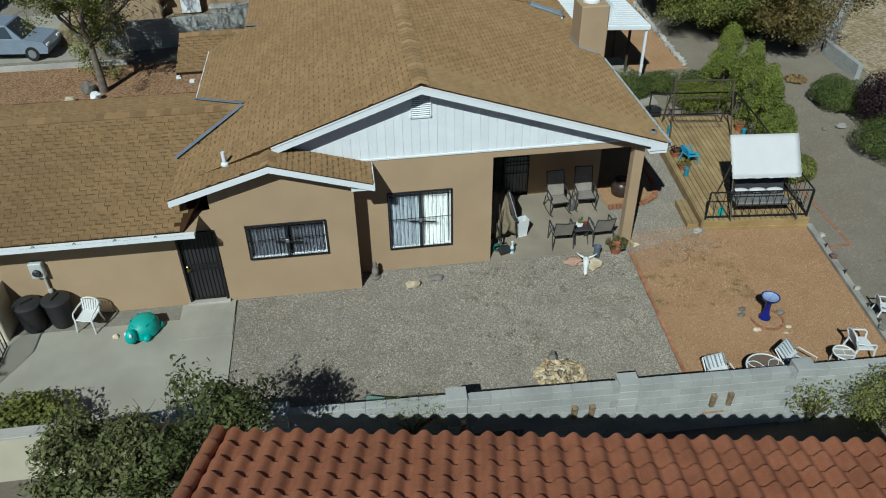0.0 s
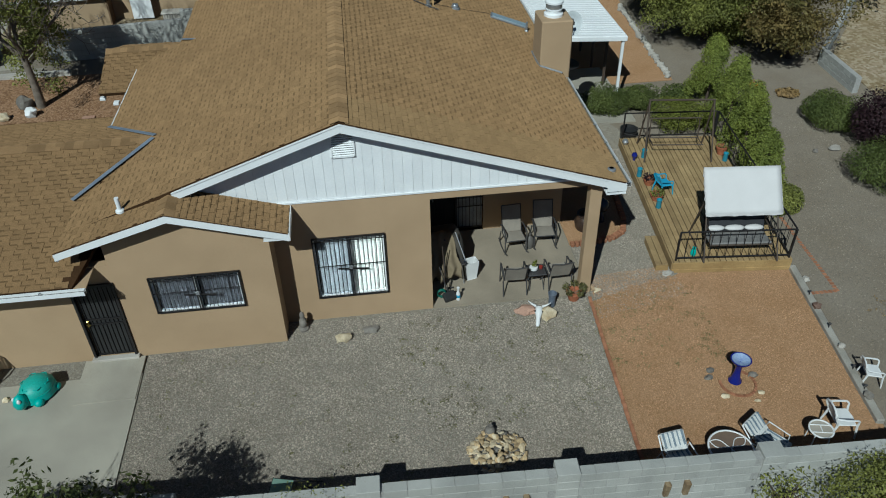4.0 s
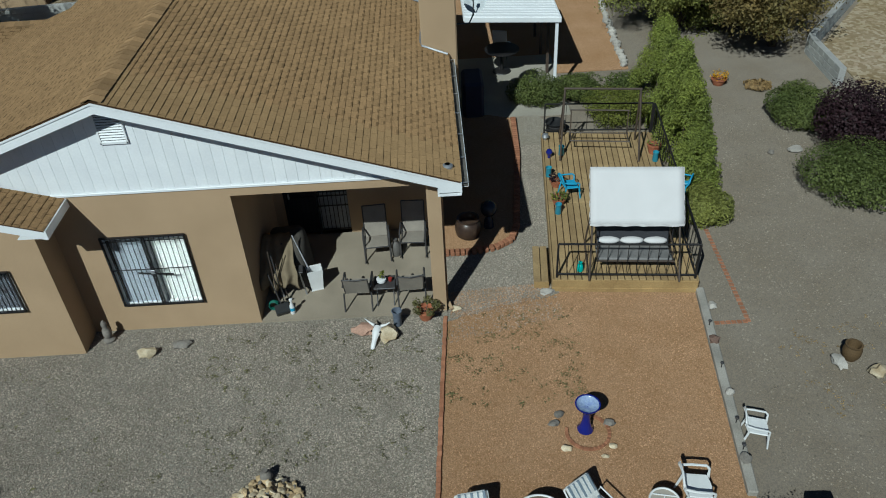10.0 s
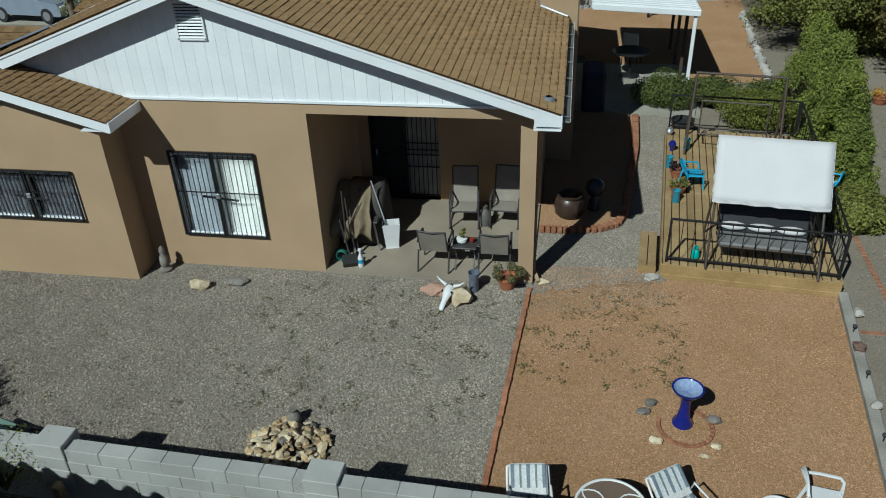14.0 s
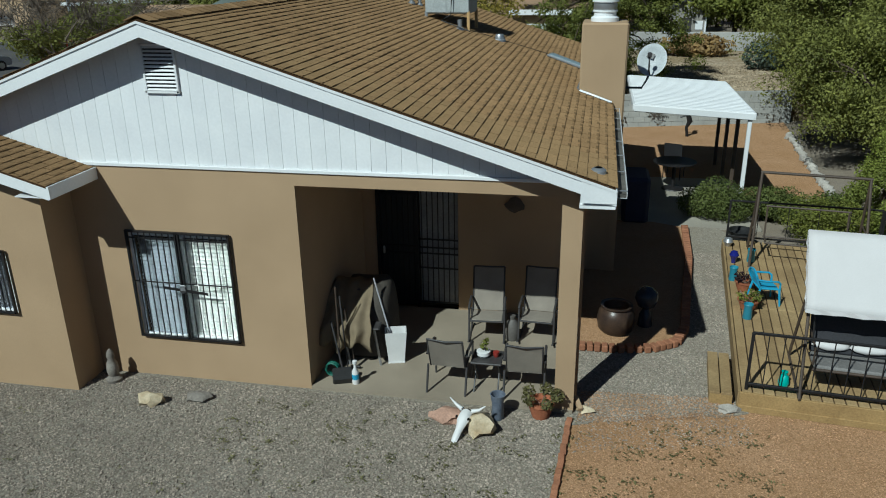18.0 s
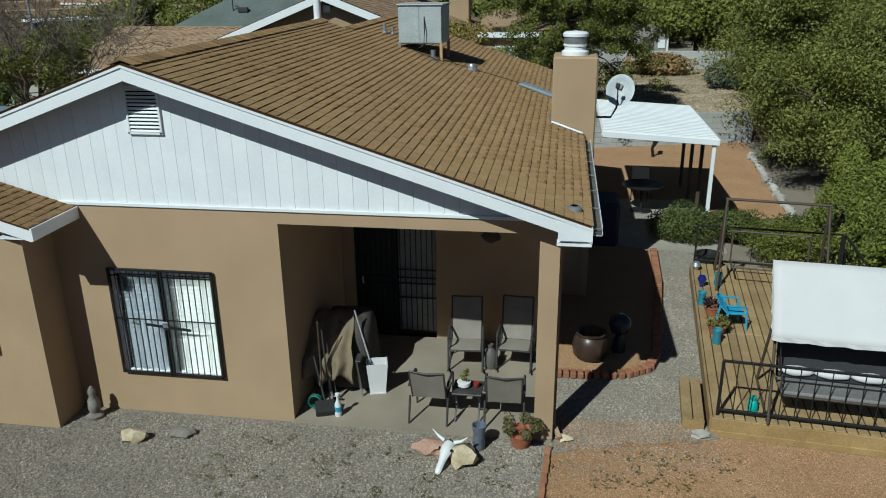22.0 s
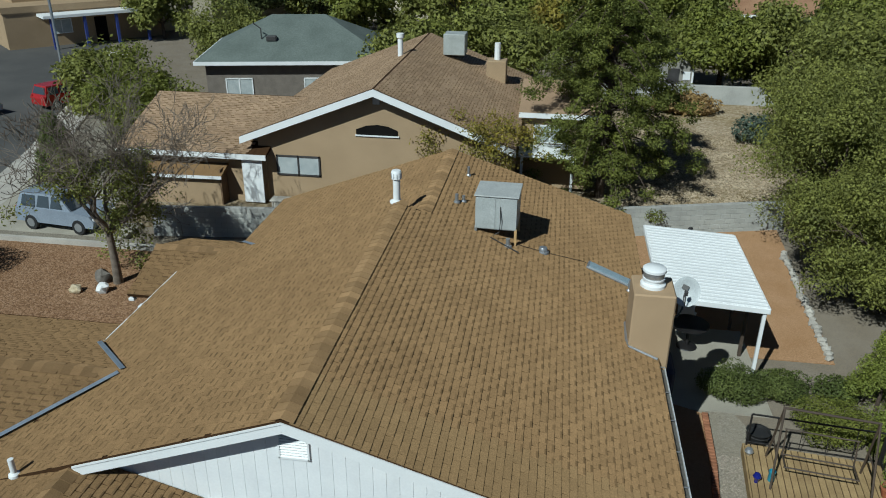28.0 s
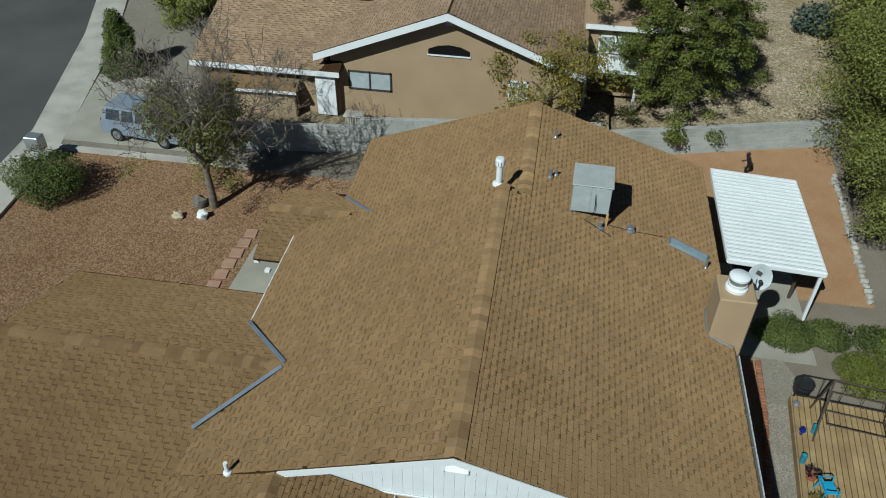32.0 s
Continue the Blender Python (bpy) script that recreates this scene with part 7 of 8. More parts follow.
bush("dry_clump", 16.0, 30.0, 0.5, 1.2, 0.9, 0.9, "dry yellow brush in the lot", 95, DRYGRASS, 1200, 0.14, category="dry brush")
bush("dry_clump", 9.0, 36.5, 0.5, 2.0, 1.0, 1.2, "dry yellow brush by the lot wall", 96, DRYGRASS, 1500, 0.16, category="dry brush")
bush("grey_bush", 12.0, 31.0, 0.5, 1.3, 1.2, 1.5, "blue-grey desert bush in the lot", 97, leafy("sage_leaf", (0.13, 0.16, 0.12), (0.09, 0.12, 0.09)), 2600, 0.09)
potted(12.3, 9.6, -0.04, 0.22, 0.2, TERRA, leafy("marigold", (0.75, 0.4, 0.02), (0.6, 0.34, 0.02)), "pot with bright yellow flowers", 98, 0.8, 0.2, 220)

# ---- front yard ----
stone(-12.48, 11.7, (0.22, 0.2, 0.2), PLASTIC_W, "white boulder in the red rock", 55)
stone(-13.35, 11.55, (0.2, 0.16, 0.16), ROCK, "tan boulder in the red rock", 56)
stone(-12.85, 12.35, (0.28, 0.22, 0.3), ROCK_GREY, "dark boulder beside the tree", 57)
tile_me2 = Geo().box((0, 0, 0), (0.42, 0.42, 0.05), bev=0.01).mesh("paver", mat("pale_paver", srgb(176, 140, 118), srgb(160, 126, 106), rough=0.9, vary=0.06), turn=True)
for k in range(6):
    ob = new("stepping_stone", tile_me2)
    ob.matrix_basis = pose(-10.75 + 0.05 * k, 8.4 + k * 0.55, 0.02, 0, 0, 4)
    tagged(ob, "pale red square stepping stone in the gravel", "stepping stone", "stepping stones")
bush("juniper_bush", -18.4, 12.0, 0.0, 1.4, 1.2, 1.7, "dark green juniper bush by the pavement", 101, LEAF_JUNIPER, 15000, 0.038)
tree(-12.35, 12.4, 0.0, 7.4, "half-bare front yard tree with grey twigs", 102, LEAF, 17000, 0.05, clump=0.38, depth=6, bark=TWIG, wide=0.6, trunk=0.24, leaf_top=0.54, least=0.008, keep=lambda t: -2.2 < t.x < 1.0, girth=0.75)
bx = base("utility_box", -20.2, 13.2, 0.12, "pale utility box on the pavement", "utility box")
part("cabinet", Geo().box((0, 0, 0.35), (0.34, 0.32, 0.7), bev=0.03), KERB, bx)
bx2 = base("mail_box", -19.9, 13.9, 0.12, "grey cluster mail box on a post", "mail box")
part("cabinet", Geo().box((0, 0, 0.85), (0.6, 0.45, 0.6), bev=0.03), GALV, bx2)
part("post", Geo().tube([(0, 0, 0), (0, 0, 0.6)], 0.05, 8), GALV, bx2)


def car(x, y, z, rz, paint, label):
    """An estate car: body, glasshouse, windows, wheels, lamps."""
    ob = base("car", x, y, z, label, "car", rz=rz)
    ob.matrix_basis = ob.matrix_basis @ Matrix.Diagonal((0.8, 0.86, 0.88, 1))
    m = mat("car_paint", paint, tuple(c * 0.9 for c in paint), rough=0.25, bump=0, spec=0.6)
    part("body", Geo().prism([(-2.1, 0.35), (2.05, 0.32), (2.15, 0.6), (1.95, 0.85), (1.05, 0.98), (-2.0, 1.02), (-2.15, 0.8)], -0.86, 0.86, "y"), m, ob)
    part("cabin", Geo().add([(-2.0, -0.84, 1.0), (1.0, -0.84, 0.96), (1.0, 0.84, 0.96), (-2.0, 0.84, 1.0), (-1.75, -0.68, 1.62), (0.3, -0.68, 1.6), (0.3, 0.68, 1.6), (-1.75, 0.68, 1.62)], [(0, 1, 5, 4), (1, 2, 6, 5), (2, 3, 7, 6), (3, 0, 4, 7), (4, 5, 6, 7), (0, 3, 2, 1)]), m, ob)
    for s in (-1, 1):
        for x0, x1 in ((-1.75, -0.95), (-0.88, -0.2), (-0.13, 0.55)):
            part("side_window", Geo().add([(x0 + 0.02, s * 0.835, 1.06), (x1, s * 0.835, 1.05), (min(x1, 0.3), s * 0.71, 1.53), (x0 + 0.12, s * 0.71, 1.54), (x0 + 0.02, s * 0.845, 1.06), (x1, s * 0.845, 1.05), (min(x1, 0.3), s * 0.72, 1.53), (x0 + 0.12, s * 0.72, 1.54)], [(4, 5, 6, 7), (0, 1, 2, 3), (0, 1, 5, 4), (2, 3, 7, 6)]), GLASS, ob)
        for x0 in (-1.3, 1.3):
            w = part("wheel", Geo().tube([(x0, s * 0.72, 0.33), (x0, s * 0.9, 0.33)], 0.33, 20), CHARCOAL, ob)
            part("rim", Geo().tube([(x0, s * 0.89, 0.33), (x0, s * 0.912, 0.33)], 0.2, 16), GALV, w)
        part("headlight", Geo().box((2.08, s * 0.62, 0.68), (0.1, 0.34, 0.14), bev=0.03), WHITE, ob)
        part("tail_light", Geo().box((-2.1, s * 0.72, 0.85), (0.06, 0.16, 0.3), bev=0.02), mat("red_lens", (0.3, 0.02, 0.02), rough=0.2, bump=0), ob)
    part("windscreen", Geo().add([(0.98, -0.76, 1.0), (0.98, 0.76, 1.0), (0.36, 0.64, 1.55), (0.36, -0.64, 1.55), (1.0, -0.76, 1.02), (1.0, 0.76, 1.02), (0.38, 0.64, 1.57), (0.38, -0.64, 1.57)], [(4, 5, 6, 7), (0, 1, 2, 3)]), GLASS, ob)
    part("rear_window", Geo().add([(-1.99, -0.7, 1.08), (-1.99, 0.7, 1.08), (-1.82, 0.6, 1.52), (-1.82, -0.6, 1.52), (-2.01, -0.7, 1.08), (-2.01, 0.7, 1.08), (-1.84, 0.6, 1.52), (-1.84, -0.6, 1.52)], [(4, 5, 6, 7), (0, 1, 2, 3)]), GLASS, ob)
    return ob


car(-16.6, 16.4, 0.14, -6, (0.26, 0.3, 0.36), "silver-blue estate car on the driveway")
car(-31.5, 30.0, 0.0, 68, (0.4, 0.42, 0.44), "silver car parked along the street")
car(-28.0, 34.0, 0.0, 66, (0.35, 0.02, 0.02), "red car parked along the street")
car(-63, 68, 0.0, 60, (0.03, 0.03, 0.04), "black car far down the street")

# ---- neighbour house ----
nb = base("neighbour_house", -4.8, 18.5, 0.88, "tan stucco neighbour house with brown shingle roof", "house")
NS = 0.385
part("wall", Geo().prism([(-4.7, -0.2), (5.0, -0.2), (5.0, 2.55), (0, 4.45), (-4.7, 2.55)], 0.0, 11.5, "y"), STUCCO_NB, nb, "tan stucco gable wall")
part("wall", Geo().box((-7.2, 3.4, 0.9), (5.6, 7.0, 2.2)), STUCCO_NB, nb, "tan stucco garage wall")
for s in (-1, 1):
    rf = part("roof", Geo().slab([(0, -0.5, 4.66), (s * 5.2, -0.5, 4.66 - NS * 5.2), (s * 5.2, 12, 4.66 - NS * 5.2), (0, 12, 4.66)], 0.12), FELT, nb, "brown shingle roof slope")
    so = Vector((s * 5.2, -0.5 if s > 0 else 12, 4.67 - NS * 5.2))
    shingles(so, (0, s, 0), (-s, 0, NS), 12.5, 5.2 * math.hypot(1, NS), lambda u, v: True, 30 + s, rf, None, SHINGLE_NB, 0.34)
    part("fascia", Geo().prism([(0, 4.64), (s * 5.2, 4.64 - NS * 5.2), (s * 5.2, 4.38 - NS * 5.2), (0, 4.38)], -0.56, -0.5, "y"), WHITE, nb, "white fascia board")
rf = part("roof", Geo().slab([(-10.3, -0.6, 1.98), (-4.2, -0.6, 1.98), (-4.2, 3.5, 3.26), (-10.3, 3.5, 3.26)], 0.12).slab([(-10.3, 7.6, 1.98), (-3.0, 7.6, 1.98), (-3.0, 3.5, 3.26), (-10.3, 3.5, 3.26)], 0.12), FELT, nb, "brown shingle garage roof")
shingles((-10.3, -0.6, 1.99), (1, 0, 0), (0, 4.1, 1.28), 7.4, 4.29, lambda u, v: u < 5.4 + max(0, (v - 1.8)) * 0.62, 33, rf, None, SHINGLE_NB, 0.34)
part("fascia", Geo().box((-7.25, -0.62, 1.88), (6.1, 0.05, 0.2)), WHITE, nb, "white eave board")


def plain_window(parent, x0, x1, z0, z1, y, label, mid=True, frame=WHITE):
    w = part("window", Geo().box(((x0 + x1) / 2, y - 0.01, (z0 + z1) / 2), (x1 - x0, 0.03, z1 - z0)), mat("pale_pane", (0.46, 0.49, 0.49), (0.36, 0.4, 0.41), rough=0.12, bump=0) if "pale_pane" not in bpy.data.materials else bpy.data.materials["pale_pane"], parent, label)
    for x in [x0, x1] + ([(x0 + x1) / 2] if mid else []):
        part("frame", Geo().box((x, y - 0.03, (z0 + z1) / 2), (0.06, 0.05, z1 - z0 + 0.06)), frame, w)
    for z in (z0, z1):
        part("frame", Geo().box(((x0 + x1) / 2, y - 0.03, z), (x1 - x0 + 0.06, 0.05, 0.06)), frame, w)
    return w


plain_window(nb, -3.98, -2.3, 1.08, 1.82, 0.0, "sliding window with a grey frame", True, GREYMETAL)
plain_window(nb, 2.35, 3.05, 1.2, 1.95, 0.0, "small window of the neighbour house")
# solid black arch on the wall stands in for the unlit attic opening
lv_ = Geo().prism([(-0.8, 2.8), (0.78, 2.8), (0.78, 3.0), (0.42, 3.15), (0.0, 3.2), (-0.42, 3.15), (-0.8, 3.0)], -0.03, 0.0, "y")
part("arched_vent", lv_, DARK, nb, "arched attic opening, its darkness painted black")
part("vent_sill", Geo().box((0.0, -0.03, 2.78), (1.66, 0.06, 0.05)), WHITE, nb)
part("gable_light", Geo().box((0, -0.03, 4.1), (0.28, 0.06, 0.25), bev=0.02), GALV, nb)
dr = part("door", Geo().box((-4.85, -0.42, 0.95), (0.8, 0.05, 1.9)), WHITE, nb, "white side door")
part("door_panel", Geo().box((-4.85, -0.45, 1.3), (0.5, 0.02, 0.6), bev=0.008), WHITE, dr)
part("flue", Geo().tube([(-0.4, 6.5, 4.2), (-0.4, 6.5, 5.35)], 0.12, 12).lathe((-0.4, 6.5, 5.3), [(0.17, 0), (0.17, 0.18), (0.01, 0.2)], 12), WHITE, nb, "white flue pipe", 40)
part("roof_cooler", Geo().box((1.7, 9.0, 4.7), (1.0, 1.0, 0.95), bev=0.03), mat("nb_cooler", (0.42, 0.44, 0.42), rough=0.5), nb, "grey roof cooler")
part("chimney", Geo().box((3.7, 8.6, 3.05), (0.9, 0.9, 2.1), bev=0.03), STUCCO_NB, nb, "stucco chimney")
part("chimney_pipe", Geo().tube([(3.7, 8.6, 4.05), (3.7, 8.6, 4.85)], 0.14, 12), WHITE, nb)
part("wall", Geo().box((6.5, 6.2, 1.35), (3.0, 5.0, 3.1)), STUCCO_NB, nb, "tan stucco rear wing")
part("roof", Geo().slab([(5.05, 3.4, 3.0), (8.3, 3.4, 3.0), (8.3, 6.4, 3.75), (5.05, 6.4, 3.75)], 0.1).slab([(5.05, 9.0, 3.0), (8.3, 9.0, 3.0), (8.3, 6.4, 3.75), (5.05, 6.4, 3.75)], 0.1), SHINGLE_NB, nb, "brown shingle roof of the rear wing")
part("fascia", Geo().box((6.68, 3.38, 2.93), (3.25, 0.04, 0.2)), WHITE, nb, "white fascia board")
plain_window(nb, 5.7, 7.0, 1.75, 2.45, 3.7, "white framed window of the rear wing")
part("patio_cover", Geo().box((6.3, 2.9, 1.62), (2.3, 1.5, 0.12)), WHITE, nb, "white painted patio cover")
for s in (5.3, 7.3):
    part("post", Geo().box((s, 2.25, 0.72), (0.1, 0.1, 1.7)), WHITE, nb)
shed = base("shed", -12.6, 18.55, 0.42, "tan garden shed with brown shingle roof", "shed", rz=2)
part("wall", Geo().box((0, 0, 0.8), (3.4, 1.7, 1.7)), STUCCO_NB, shed)
part("roof", Geo().slab([(-1.85, -1.05, 1.62), (1.85, -1.05, 1.62), (1.85, 1.0, 2.25), (-1.85, 1.0, 2.25)], 0.1), SHINGLE, shed, "brown shingle roof")
part("fascia", Geo().box((0, -1.06, 1.56), (3.7, 0.03, 0.12)), WHITE, shed)
part("side_board", Geo().box((1.72, 0, 0.85), (0.06, 1.72, 1.9)), mat("weathered_board", srgb(120, 96, 72), rough=0.9), shed)
pl = base("stone_planter", -8.45, 17.75, 0.8, "pale fluted concrete planter tub by the neighbour wall", "planter")
part("tub", Geo().prism([(-0.34, -0.2), (0.34, -0.2), (0.34, 0.2), (-0.34, 0.2)], 0.0, 0.36), KERB, pl)
part("rim", Geo().box((0, 0, 0.39), (0.82, 0.52, 0.07), bev=0.02), KERB, pl)
for k in range(7):
    part("flute", Geo().tube([(-0.3 + k * 0.1, -0.2, 0.02), (-0.3 + k * 0.1, -0.21, 0.35)], 0.03, 6), KERB, pl)


# ---- distant houses and street ----
def far_house(x, y, w, d, h, rz, roof, wall, label, pitch=0.36):
    ob = base("distant_house", x, y, 0, label, "house", "distant houses", rz)
    part("wall", Geo().box((0, 0, h / 2), (w, d, h)).prism([(-d / 2, h), (d / 2, h), (0, h + d / 2 * pitch)], -w / 2, w / 2, "x"), wall, ob)
    for s in (-1, 1):
        part("roof", Geo().slab([(-w / 2 - 0.5, 0, h + d / 2 * pitch + 0.14), (w / 2 + 0.5, 0, h + d / 2 * pitch + 0.14), (w / 2 + 0.5, s * (d / 2 + 0.6), h - 0.08), (-w / 2 - 0.5, s * (d / 2 + 0.6), h - 0.08)], 0.14), roof, ob)
        part("fascia", Geo().box((0, s * (d / 2 + 0.62), h - 0.16), (w + 1.0, 0.06, 0.2)), WHITE, ob)
    for k in range(3):
        xx = -w / 2 + (k + 0.7) * w / 3.4
        plain_window(ob, xx, xx + 1.4, 1.0, 2.1, -d / 2 - 0.01, "white framed window")
    part("door", Geo().box((w / 2 - 1.2, -d / 2 - 0.03, 1.05), (0.95, 0.06, 2.1)), WHITE, ob)
    return ob


GREENROOF = mat("green_shingle", srgb(104, 112, 107), srgb(92, 100, 95), scale=0.8, fine=12, rough=0.9, bump=0.3)
TANROOF = mat("tan_far_roof", srgb(160, 126, 98), srgb(142, 108, 82), scale=0.8, fine=12, rough=0.9, bump=0.3)
GREYWALL = mat("grey_far_wall", srgb(120, 112, 104), rough=0.9)
gh = base("distant_house", -14.1, 37.9, 0, "distant grey house with a green hipped shingle roof", "house", "distant houses", 12)
part("wall", Geo().box((0, 0, 1.6), (10.2, 7.2, 3.2)), GREYWALL, gh)
hip = Geo().add([(-5.6, -4.1, 3.15), (5.6, -4.1, 3.15), (5.6, 4.1, 3.15), (-5.6, 4.1, 3.15), (-1.6, 0, 5.2), (1.6, 0, 5.2), (-5.6, -4.1, 3.03), (5.6, -4.1, 3.03), (5.6, 4.1, 3.03), (-5.6, 4.1, 3.03)], [(0, 1, 5, 4), (1, 2, 5), (2, 3, 4, 5), (3, 0, 4), (9, 8, 7, 6), (6, 7, 1, 0), (7, 8, 2, 1), (8, 9, 3, 2), (9, 6, 0, 3)])
part("roof", hip, GREENROOF, gh, "grey-green shingle hip roof")
part("fascia", Geo().box((0, -4.12, 3.05), (11.2, 0.05, 0.2)), WHITE, gh)
part("fascia", Geo().box((-5.62, 0, 3.05), (0.05, 8.2, 0.2)), WHITE, gh)
part("roof_vent", Geo().tube([(-2.0, -2.2, 3.9), (-2.0, -2.2, 4.7), (-2.4, -2.2, 5.0)], 0.04, 6).box((-1.4, -2.3, 4.15), (0.6, 0.4, 0.3), bev=0.05), GREYMETAL, gh)
for x0 in (-4.0, 0.5):
    plain_window(gh, x0, x0 + 1.5, 1.1, 2.1, -3.61, "white framed window")
ad = base("distant_house", -41.5, 57.0, 0, "distant flat-roofed tan adobe house with a porch on blue posts", "house", "distant houses", 48)
part("wall", Geo().box((0, 0, 1.5), (13, 8, 3.0)), STUCCO_NB, ad)
part("parapet", Geo().box((0, 0, 3.1), (13.2, 8.2, 0.5)).box((-2.5, 1.0, 3.5), (5, 4, 0.9)), STUCCO_NB, ad)
part("porch_roof", Geo().box((0.5, -5.0, 2.6), (9, 2.2, 0.22)), WHITE, ad, "pale porch roof")
for x0 in (-3.4, -0.8, 1.8, 4.4):
    part("post", Geo().box((x0, -5.9, 1.25), (0.22, 0.22, 2.5)), mat("blue_post", (0.04, 0.06, 0.25), rough=0.6) if x0 < -3 else bpy.data.materials["blue_post"], ad)
part("door", Geo().box((1.0, -4.02, 1.05), (1.0, 0.06, 2.1)), DARK, ad)
plain_window(ad, -3.0, -1.4, 1.0, 2.1, -4.01, "window under the porch")
th = base("distant_house", -34.5, 64.0, 0, "distant tan gabled house with a round window", "house", "distant houses", 30)
part("wall", Geo().box((0, 2, 1.5), (5, 8, 3.0)).prism([(-2.5, 3.0), (2.5, 3.0), (0, 4.1)], -2.0, 6.0, "y").box((7, 3, 1.5), (10, 7, 3.0)), CREAM, th)
for sd_ in (-1, 1):
    part("roof", Geo().slab([(0, -2.4, 4.3), (sd_ * 3.0, -2.4, 3.0), (sd_ * 3.0, 6.4, 3.0), (0, 6.4, 4.3)], 0.15), TANROOF, th)
    part("roof", Geo().slab([(2.5, 3.0 - sd_ * 4.2, 2.95), (12.4, 3.0 - sd_ * 4.2, 2.95), (12.4, 3.0, 4.4), (2.5, 3.0, 4.4)], 0.15), TANROOF, th)
part("round_window", Geo().tube([(0, -2.06, 2.3), (0, -2.0, 2.3)], 0.7, 20), GREYWALL, th)
far_house(-52, 84, 16, 10, 3.0, -10, TANROOF, STUCCO_NB, "distant tan house with a brown roof")
far_house(-72, 84, 18, 9, 3.0, -12, TANROOF, STUCCO_NB, "distant low house across the street")
far_house(-18, 78, 16, 11, 3.0, 8, TANROOF, CREAM, "distant cream house among trees")
far_house(4, 72, 16, 11, 3.0, 3, TANROOF, STUCCO_NB, "distant tan house behind trees")
far_house(24, 66, 15, 11, 3.0, -8, TANROOF, CREAM, "distant cream house behind the field")
far_house(48, 60, 16, 11, 3.0, 12, TANROOF, STUCCO_NB, "distant house beyond the field")
lamp = base("street_lamp", -28.2, 34.6, 0, "tall galvanised street lamp", "street lamp")
part("pole", Geo().tube([(0, 0, 0), (0, 0, 7.5), (-0.3, -0.2, 8.0), (-2.2, -0.4, 8.2)], [0.1, 0.07, 0.06, 0.05], 8), GALV, lamp, smooth=50)
part("lamp_head", Geo().box((-2.5, -0.4, 8.18), (0.7, 0.25, 0.14), bev=0.04), GALV, lamp)

# ---- green lounger by the wall ----
lo = base("folding_lounger", -3.2, -4.72, 0.0, "folded green mesh sun lounger lying along the wall", "lounger", rz=-12)
lo.matrix_basis = lo.matrix_basis @ Matrix.Scale(0.72, 4)
GREENMESH = mat("green_mesh", (0.2, 0.3, 0.25), (0.16, 0.25, 0.2), rough=0.6, bump=0.05, grit=0.08)
for s in (-1, 1):
    part("side_rail", Geo().tube([(-0.55, s * 0.26, 0.3), (0.0, s * 0.26, 0.26), (0.75, s * 0.26, 0.3)], 0.016, 6), BLACKIRON, lo, smooth=50)
    part("leg", Geo().tube([(-0.3, s * 0.26, 0.28), (-0.38, s * 0.26, 0.0), (-0.1, s * 0.26, 0.0), (-0.04, s * 0.26, 0.26)], 0.014, 6), BLACKIRON, lo)
    part("leg", Geo().tube([(0.35, s * 0.26, 0.27), (0.3, s * 0.26, 0.0), (0.58, s * 0.26, 0.0), (0.6, s * 0.26, 0.28)], 0.014, 6), BLACKIRON, lo)
part("sling", Geo().beam((-0.55, 0, 0.31), (-0.02, 0, 0.275), 0.5, 0.014, 0.004), GREENMESH, lo, "pale green woven mesh")
part("end_rail", Geo().tube([(-0.55, -0.26, 0.3), (-0.55, 0.26, 0.3)], 0.016, 6), BLACKIRON, lo)
part("end_rail", Geo().tube([(0.75, -0.26, 0.3), (0.8, 0.0, 0.34), (0.75, 0.26, 0.3)], 0.016, 6), BLACKIRON, lo)

# ---- small grey shed beyond the lot ----
ps = base("garden_shed", 8.76, 41.5, 0.3, "small grey garden shed with white trim", "shed")
part("wall", Geo().box((0, 0, 1.09), (2.42, 1.8, 2.17)).prism([(-1.21, 2.17), (1.21, 2.17), (0, 2.90)], -0.9, 0.9, "y"), mat("shed_grey", srgb(150, 146, 138), rough=0.8), ps, "grey board wall")
for s in (-1, 1):
    part("roof", Geo().slab([(0, -1.1, 3.02), (s * 1.41, -1.1, 2.23), (s * 1.41, 1.1, 2.23), (0, 1.1, 3.02)], 0.08), GREYMETAL, ps, "dark grey roof")
    part("window", Geo().box((s * 0.80, -0.92, 1.51), (0.42, 0.05, 0.5)), WHITE, ps, "small white window")
    part("corner_trim", Geo().box((s * 1.16, -0.91, 1.09), (0.1, 0.05, 2.17)), WHITE, ps)
part("door", Geo().box((0, -0.92, 1.00), (0.7, 0.05, 1.87)), GREYMETAL, ps, "dark double door")

